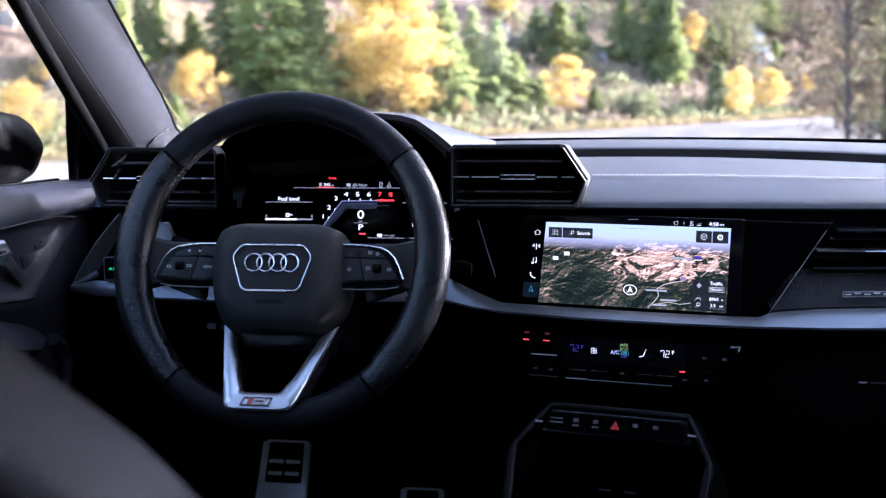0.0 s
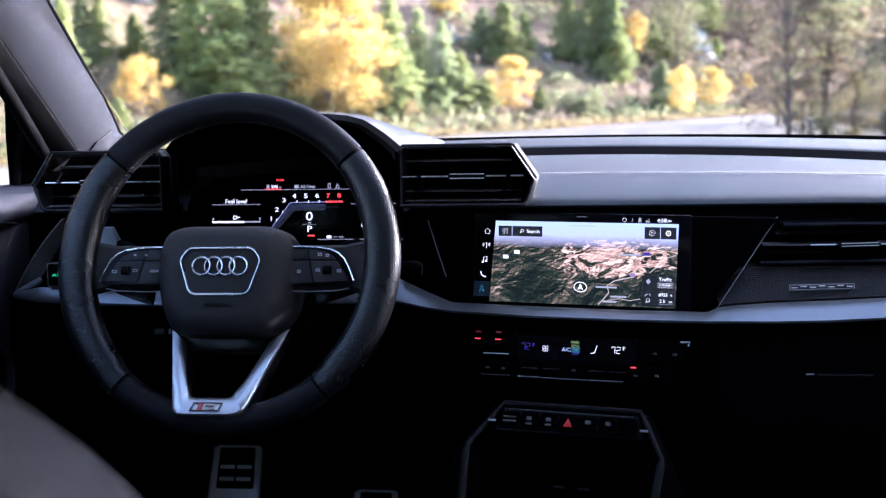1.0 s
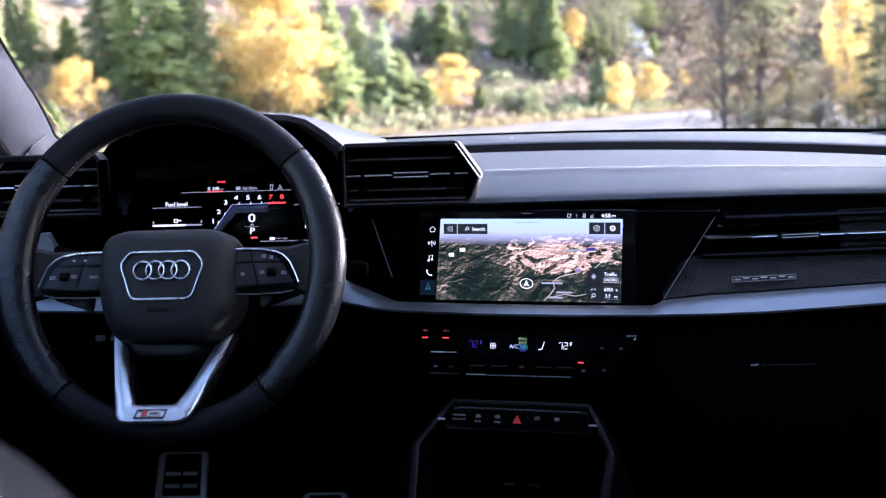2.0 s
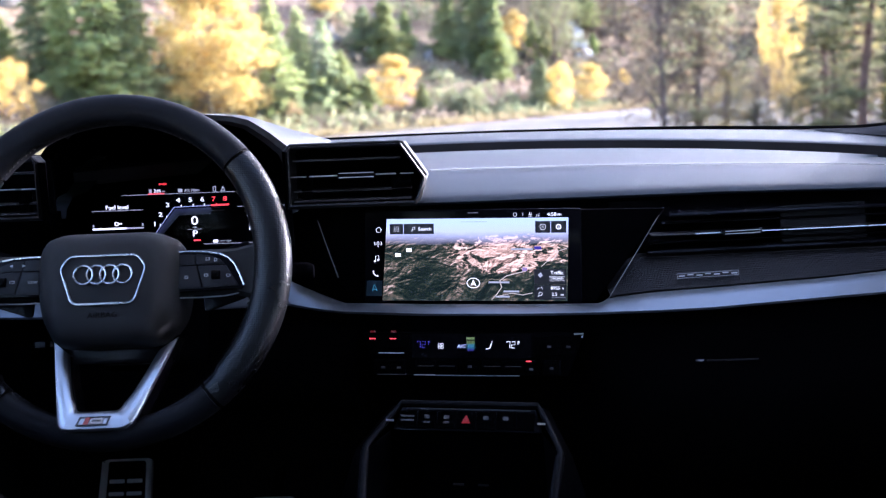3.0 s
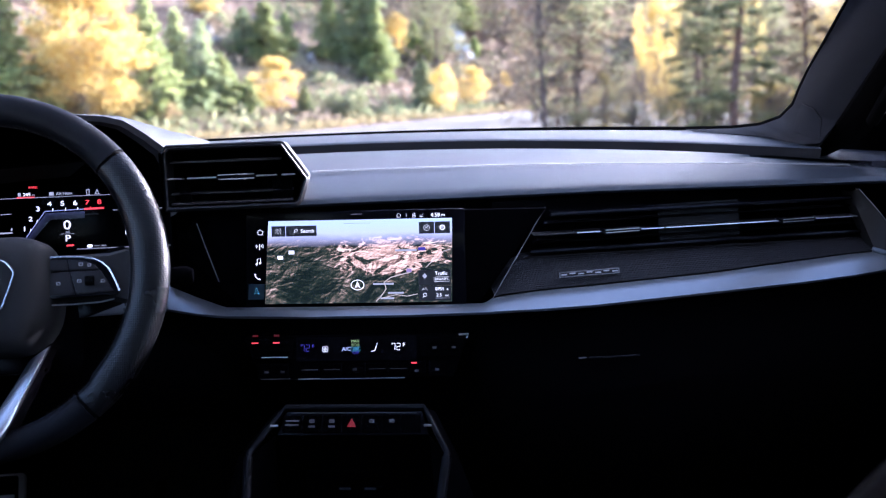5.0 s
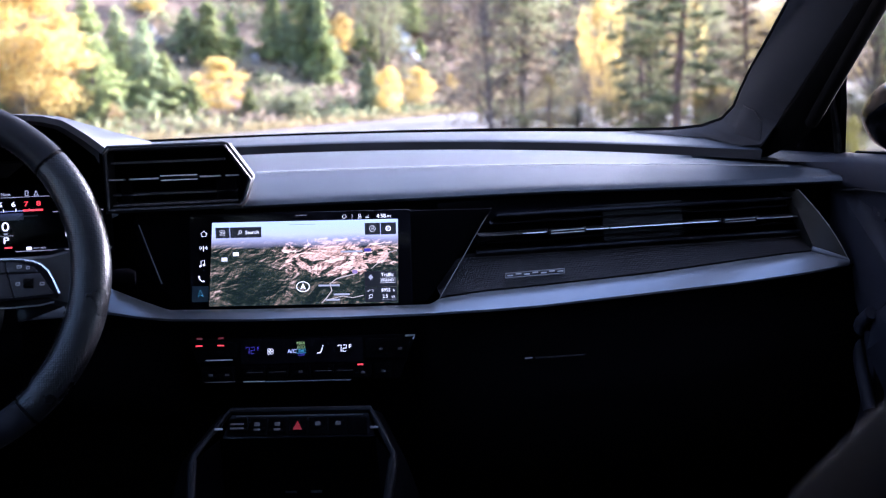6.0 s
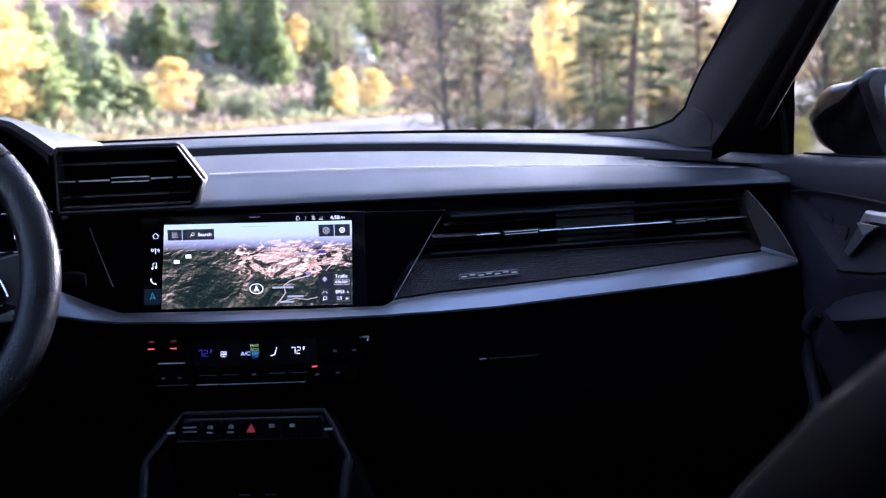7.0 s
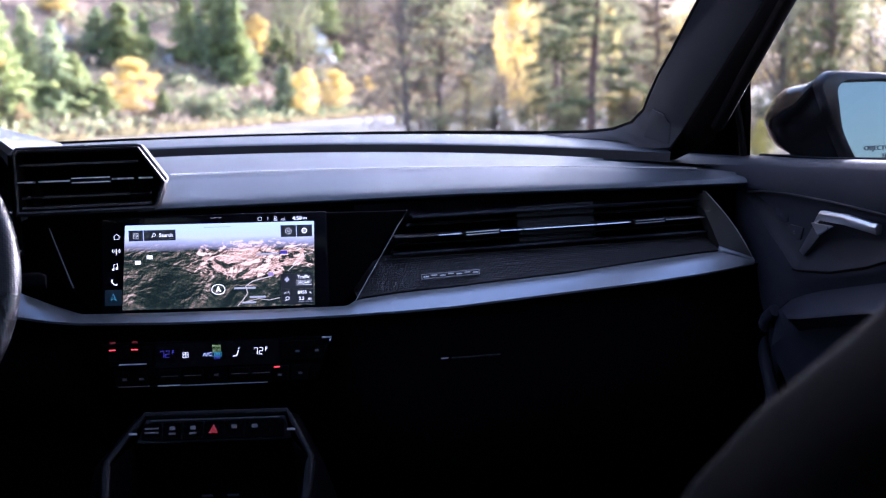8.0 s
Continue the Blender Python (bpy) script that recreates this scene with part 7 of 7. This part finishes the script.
CON = [
    (-27.3, 59.1, 5.6, 1.4), (-27.7, 63.1, 4.5, 1.3), (-27.5, 64.5, 3.9, 1.1), (-25.6, 65.9, 2.8, 1.5), (-22.8, 55.2, 2.1, 1.1), (-23.3, 65.7, 5.8, 2.2), (-21.6, 65.3, 6.4, 2.2), (-19.7, 64.9, 8.2, 3.2), (-18.3, 66.2, 7.8, 2.9), (-21.2, 63.8, 1.4, 1.0), (-16.4, 67.9, 3.5, 2.0), (-10.5, 71.2, 9.0, 2.2), (-9.1, 74.6, 6.7, 2.0), (-8.0, 74.9, 6.2, 1.9), (-6.8, 75.9, 4.4, 2.0), (-5.9, 76.6, 3.4, 1.6), (-5.0, 76.7, 2.9, 1.6), (-5.8, 88.9, 3.7, 1.9)]
CON += [
    (-4.1, 88.0, 5.2, 2.3), (-2.4, 91.8, 3.1, 1.2), (0.9, 93.0, 6.0, 1.9), (1.8, 92.9, 4.2, 1.6), (3.9, 93.5, 7.9, 2.2), (4.9, 92.1, 7.2, 1.9), (3.5, 96.6, 8.0, 3.0), (4.5, 93.6, 7.4, 2.4), (5.2, 94.1, 2.7, 1.3), (8.9, 103.0, 4.4, 1.8), (10.4, 102.5, 5.4, 1.6), (8.1, 87.0, 4.1, 1.6), (15.8, 118.6, 4.7, 2.5), (15.9, 111.4, 2.8, 1.4), (-1.1, 79.6, 2.2, 1.1), (-9.3, 71.5, 2.4, 1.0)]
ASP = [
    (-14.3, 69.1, 8.7, 7.3), (-3.3, 79.5, 3.7, 3.4), (7.3, 105.3, 3.9, 3.1), (9.5, 86.0, 4.1, 2.1), (12.7, 91.9, 3.4, 2.9), (17.4, 103.5, 1.8, 2.0), (-9.0, 93.1, 2.4, 2.9), (26.0, 82.4, 10.5, 3.1), (47.4, 77.2, 5.7, 1.9), (62.4, 155.1, 11.1, 4.3)]
SHR = [
    (-23.0, 59.9, 3.0, 2.7), (-23.9, 59.3, 2.4, 1.3), (-9.5, 70.8, 1.5, 1.5), (-27.9, 49.4, 2.7, 2.7), (-30.1, 56.7, 2.7, 2.3), (1.1, 81.2, 1.5, 1.9), (2.7, 81.3, 1.9, 1.9), (1.9, 80.9, 1.3, 1.7), (-11.4, 70.9, 1.3, 1.9), (-7.9, 71.7, 1.3, 1.5), (-1.2, 79.8, 1.0, 2.1), (12.2, 86.3, 0.8, 1.8), (-11.7, 70.3, 0.9, 1.5), (19.7, 34.4, 1.5, 0.9), (19.0, 33.6, 1.1, 0.6), (-0.7, 79.8, 1.2, 1.8)]
PIN = [
    (13.5, 56.8, 11.3, 7.0), (19.6, 50.5, 9.2, 6.8), (19.3, 54.6, 8.1, 4.5), (13.5, 68.5, 9.6, 4.4), (24.4, 53.1, 10.2, 3.9), (30.0, 46.3, 10.1, 3.7), (14.0, 64.2, 10.4, 4.1), (21.4, 58.4, 11.4, 3.9)]

SPRUCES = [grow("spruce_tree", conifer_meshes(11 + i, mt, full=fl), BARK, lab, "tree", "spruces on the slope") for i, (mt, fl, lab) in enumerate(
    ((NEEDLE, 0.70, "green spruce tree on the dry slope"), (BLUENEEDLE, 0.55, "blue-green spruce tree on the dry slope"), (NEEDLE, 0.60, "green spruce tree on the dry slope"), (LIMENEEDLE, 0.8, "light green fir tree on the dry slope")))]
plant(SPRUCES, CON, 8.0, 1.75, 1)
BIG_ASPEN = grow("aspen_tree", broad_meshes(37, YELLOW, 8.0, 5.5, 26000, 0.06, 0.075, 90), PALEBARK, "large aspen tree with bright yellow autumn leaves", "tree", "yellow aspens")
plant([BIG_ASPEN], ASP[:1], 8.0, 5.0, 2)
ASPENS = [grow("aspen_tree", broad_meshes(31 + i, YELLOW, leaves=9000, size=0.10), PALEBARK, "aspen tree with bright yellow autumn leaves", "tree", "yellow aspens") for i in range(3)]
plant(ASPENS, ASP[1:], 8.0, 5.2, 2)
BUSHES = [grow("shrub", broad_meshes(51 + i, mt, 2.0, 2.6, 3000, 0.05, 0.05), BARK, lab, "shrub", "shrubs by the road") for i, (mt, lab) in enumerate(((RUST, "rust and ochre autumn shrub"), (RUST, "rust and ochre autumn shrub"), (TAN, "dry tan shrub by the road"), (SHRUB, "green shrub by the road")))]
plant(BUSHES[:3], SHR[:5], 2.0, 2.4, 3)
plant(BUSHES[3:], SHR[5:13] + SHR[15:], 2.0, 2.4, 3)
YARD = grow("shrub", broad_meshes(58, LIMELEAF, 2.0, 2.6, 2500, 0.05, 0.05), BARK, "yellow-green shrub beside the car", "shrub", "shrubs by the road")
plant([YARD], SHR[13:15], 2.0, 2.4, 3)
PINES = [grow("pine_tree", pine_meshes(71 + i, mt), RED_BARK, lab, "tree", "pines beside the road") for i, (mt, lab) in enumerate(((BROWNPINE, "tall pine tree with thin brownish needles"), (PINE, "tall green pine tree with level boughs"), (PINE, "tall green pine tree with level boughs"), (BROWNPINE, "tall pine tree with thin brownish needles")))]
plant(PINES, PIN, 16.0, 6.5, 4)


def undergrowth(name, mat, label, count, seed, a0, a1, b0, b1, size, kind_cut):
    """Low brush in uneven patches over the slope."""
    rng = np.random.default_rng(seed)
    C, U, V = [], [], []
    tries = 0
    while len(C) < count and tries < count:
        tries += 1
        a, b = a0 + (a1 - a0) * rng.random(), b0 + (b1 - b0) * rng.random() ** (1.4 if b0 > 0 else 1.0)
        p = ROAD_AT + ROAD_DIR * a + UP_SLOPE * b
        if noise.noise(Vector((p.x * 0.11 + seed, p.y * 0.11, 0))) < kind_cut:
            continue
        z = ground_height(p.x, p.y)
        s = size * (0.6 + 0.9 * rng.random())
        for q in range(14):
            o = rng.standard_normal(3) * np.array([0.55, 0.55, 0.30]) * s * 2.2
            u = rng.standard_normal(3) + np.array([0, 0, 0.8])
            u /= np.linalg.norm(u)
            v = np.cross(u, rng.standard_normal(3))
            v /= np.linalg.norm(v)
            C.append(np.array([p.x, p.y, z + 0.25 * s]) + np.array([o[0], o[1], abs(o[2])]))
            U.append(u * s * 0.55)
            V.append(v * s * 0.5)
    ob = new(name, quads_mesh(name, C, U, V, mat))
    tagged(ob, label, "brush", kind="stuff")


undergrowth("green_brush", SHRUB, "low green brush in patches on the slope", 30000, 5, -45, 140, 4, 75, 0.42, 0.05)
undergrowth("dry_brush", BROWNLEAF, "low dry brown brush on the slope", 26000, 9, -45, 150, 4, 75, 0.40, 0.08)
undergrowth("bare_brush", BROWNLEAF, "tall bare brown brush between the trees", 40000, 21, 60, 240, 4, 110, 0.85, -0.25)
undergrowth("dry_grass", STRAW, "pale dry grass along the road", 16000, 13, -60, 140, 1.5, 9, 0.25, -0.35)


def bare_wood():
    """Bare autumn trees that close the view beyond the pines."""
    kinds = [grow("bare_tree", broad_meshes(91 + i, (BROWNLEAF, PINE, OCHRE, OLIVE)[i], 7.0, 5.0, 4200, 0.06, 0.058), BARK, ("leafless brown autumn tree among the pines", "thin dull green autumn tree among the pines", "ochre autumn tree among the pines", "olive autumn tree with fading leaves")[i], "tree", "bare trees beyond the pines") for i in range(4)]
    rng = random.Random(8)
    table = []
    for i in range(84):
        a, b = rng.uniform(62, 200), rng.uniform(5, 62)
        p = ROAD_AT + ROAD_DIR * a + UP_SLOPE * b
        table.append((p.x, p.y, rng.uniform(6, 12), rng.uniform(5, 9)))
    # nearer wood round the pines, on the flat beside the road
    for i in range(36):
        deg, r = rng.uniform(10.5, 46), rng.uniform(52, 68) if i % 3 else rng.uniform(68, 98)
        a = radians(deg)
        h = rng.uniform(1.8, 3.6) if i % 3 == 0 or 14.5 < deg < 19 else rng.uniform(6, 12)
        table.append((r * math.sin(a), r * math.cos(a), h, h * rng.uniform(0.7, 1.1) if h < 5 else rng.uniform(4, 6.5)))
    for i in range(30):
        a, r = radians(rng.uniform(12, 35)), rng.uniform(55, 66)
        h = rng.uniform(1.5, 2.6)
        table.append((r * math.sin(a), r * math.cos(a), h, h * rng.uniform(1.0, 1.6)))
    # low growth at the foot of the slender aspen
    table += [(24.0, 76.0, 4.6, 3.6), (25.3, 77.5, 4.0, 3.4), (22.6, 75.0, 3.4, 3.2), (26.6, 78.5, 3.6, 3.2)]
    plant(kinds, table, 7.0, 5.0, 6)


bare_wood()


def boulders():
    rng = random.Random(5)
    bm = bmesh.new()
    for i in range(420):
        a, b = rng.uniform(-45, 140), 5 + 60 * rng.random() ** 1.6
        p = ROAD_AT + ROAD_DIR * a + UP_SLOPE * b
        s = rng.uniform(0.2, 0.8) * (2.2 if rng.random() < 0.06 else 1)
        z = ground_height(p.x, p.y)
        m = Matrix.Translation((p.x, p.y, z)) @ Euler((rng.uniform(0, 6), rng.uniform(0, 6), rng.uniform(0, 6))).to_matrix().to_4x4() @ Matrix.Diagonal((s, s * rng.uniform(0.6, 1), s * rng.uniform(0.5, 0.9), 1))
        vs = bmesh.ops.create_icosphere(bm, subdivisions=1, radius=1, matrix=m)["verts"]
        for v in vs:
            v.co += Vector((rng.uniform(-1, 1), rng.uniform(-1, 1), rng.uniform(-1, 1))) * 0.2 * s
    ob = part("boulders", bm, ROCK, None, smooth=0)
    tagged(ob, "pale boulders scattered on the dry slope", "rocks", kind="stuff")


boulders()


def outcrop(name, a, b, n, size, label):
    """Angular pale blocks that lie in a row down the slope."""
    rng = random.Random(17)
    root = thing(name, (*a, ground_height(*a)), label, "rock", "pale rocks on the slope")
    for i in range(n):
        k = (i + rng.uniform(-0.3, 0.3)) / max(1, n - 1)
        x, y = lerp(a[0], b[0], k) + rng.uniform(-0.4, 0.4), lerp(a[1], b[1], k) + rng.uniform(-0.4, 0.4)
        s = size * rng.uniform(0.7, 1.2)
        bm = bmesh.new()
        m = Matrix.Translation((x, y, ground_height(x, y) + 0.2 * s)) @ Euler((rng.uniform(-0.4, 0.4), rng.uniform(-0.4, 0.4), rng.uniform(0, 6))).to_matrix().to_4x4() @ Matrix.Diagonal((s, s * 0.7, s * 0.75, 1))
        for v in bmesh.ops.create_icosphere(bm, subdivisions=2, radius=1, matrix=m)["verts"]:
            v.co += Vector((rng.uniform(-1, 1), rng.uniform(-1, 1), rng.uniform(-1, 1))) * 0.16 * s
        part("block", bm, PALE_ROCK, root, smooth=0)


PALE_ROCK = material("bleached rock", (0.46, 0.45, 0.44), 0.9, vary=0.25, scale=0.8, grain=0.8, grain_scale=6, jitter=0.2)
outcrop("rock_outcrop", (13.9, 116.8), (14.8, 109.0), 9, 1.35, "bleached rock outcrop that runs down the slope")
outcrop("boulder", (1.2, 100.2), (1.2, 100.2), 1, 0.7, "single pale boulder on the dry slope")
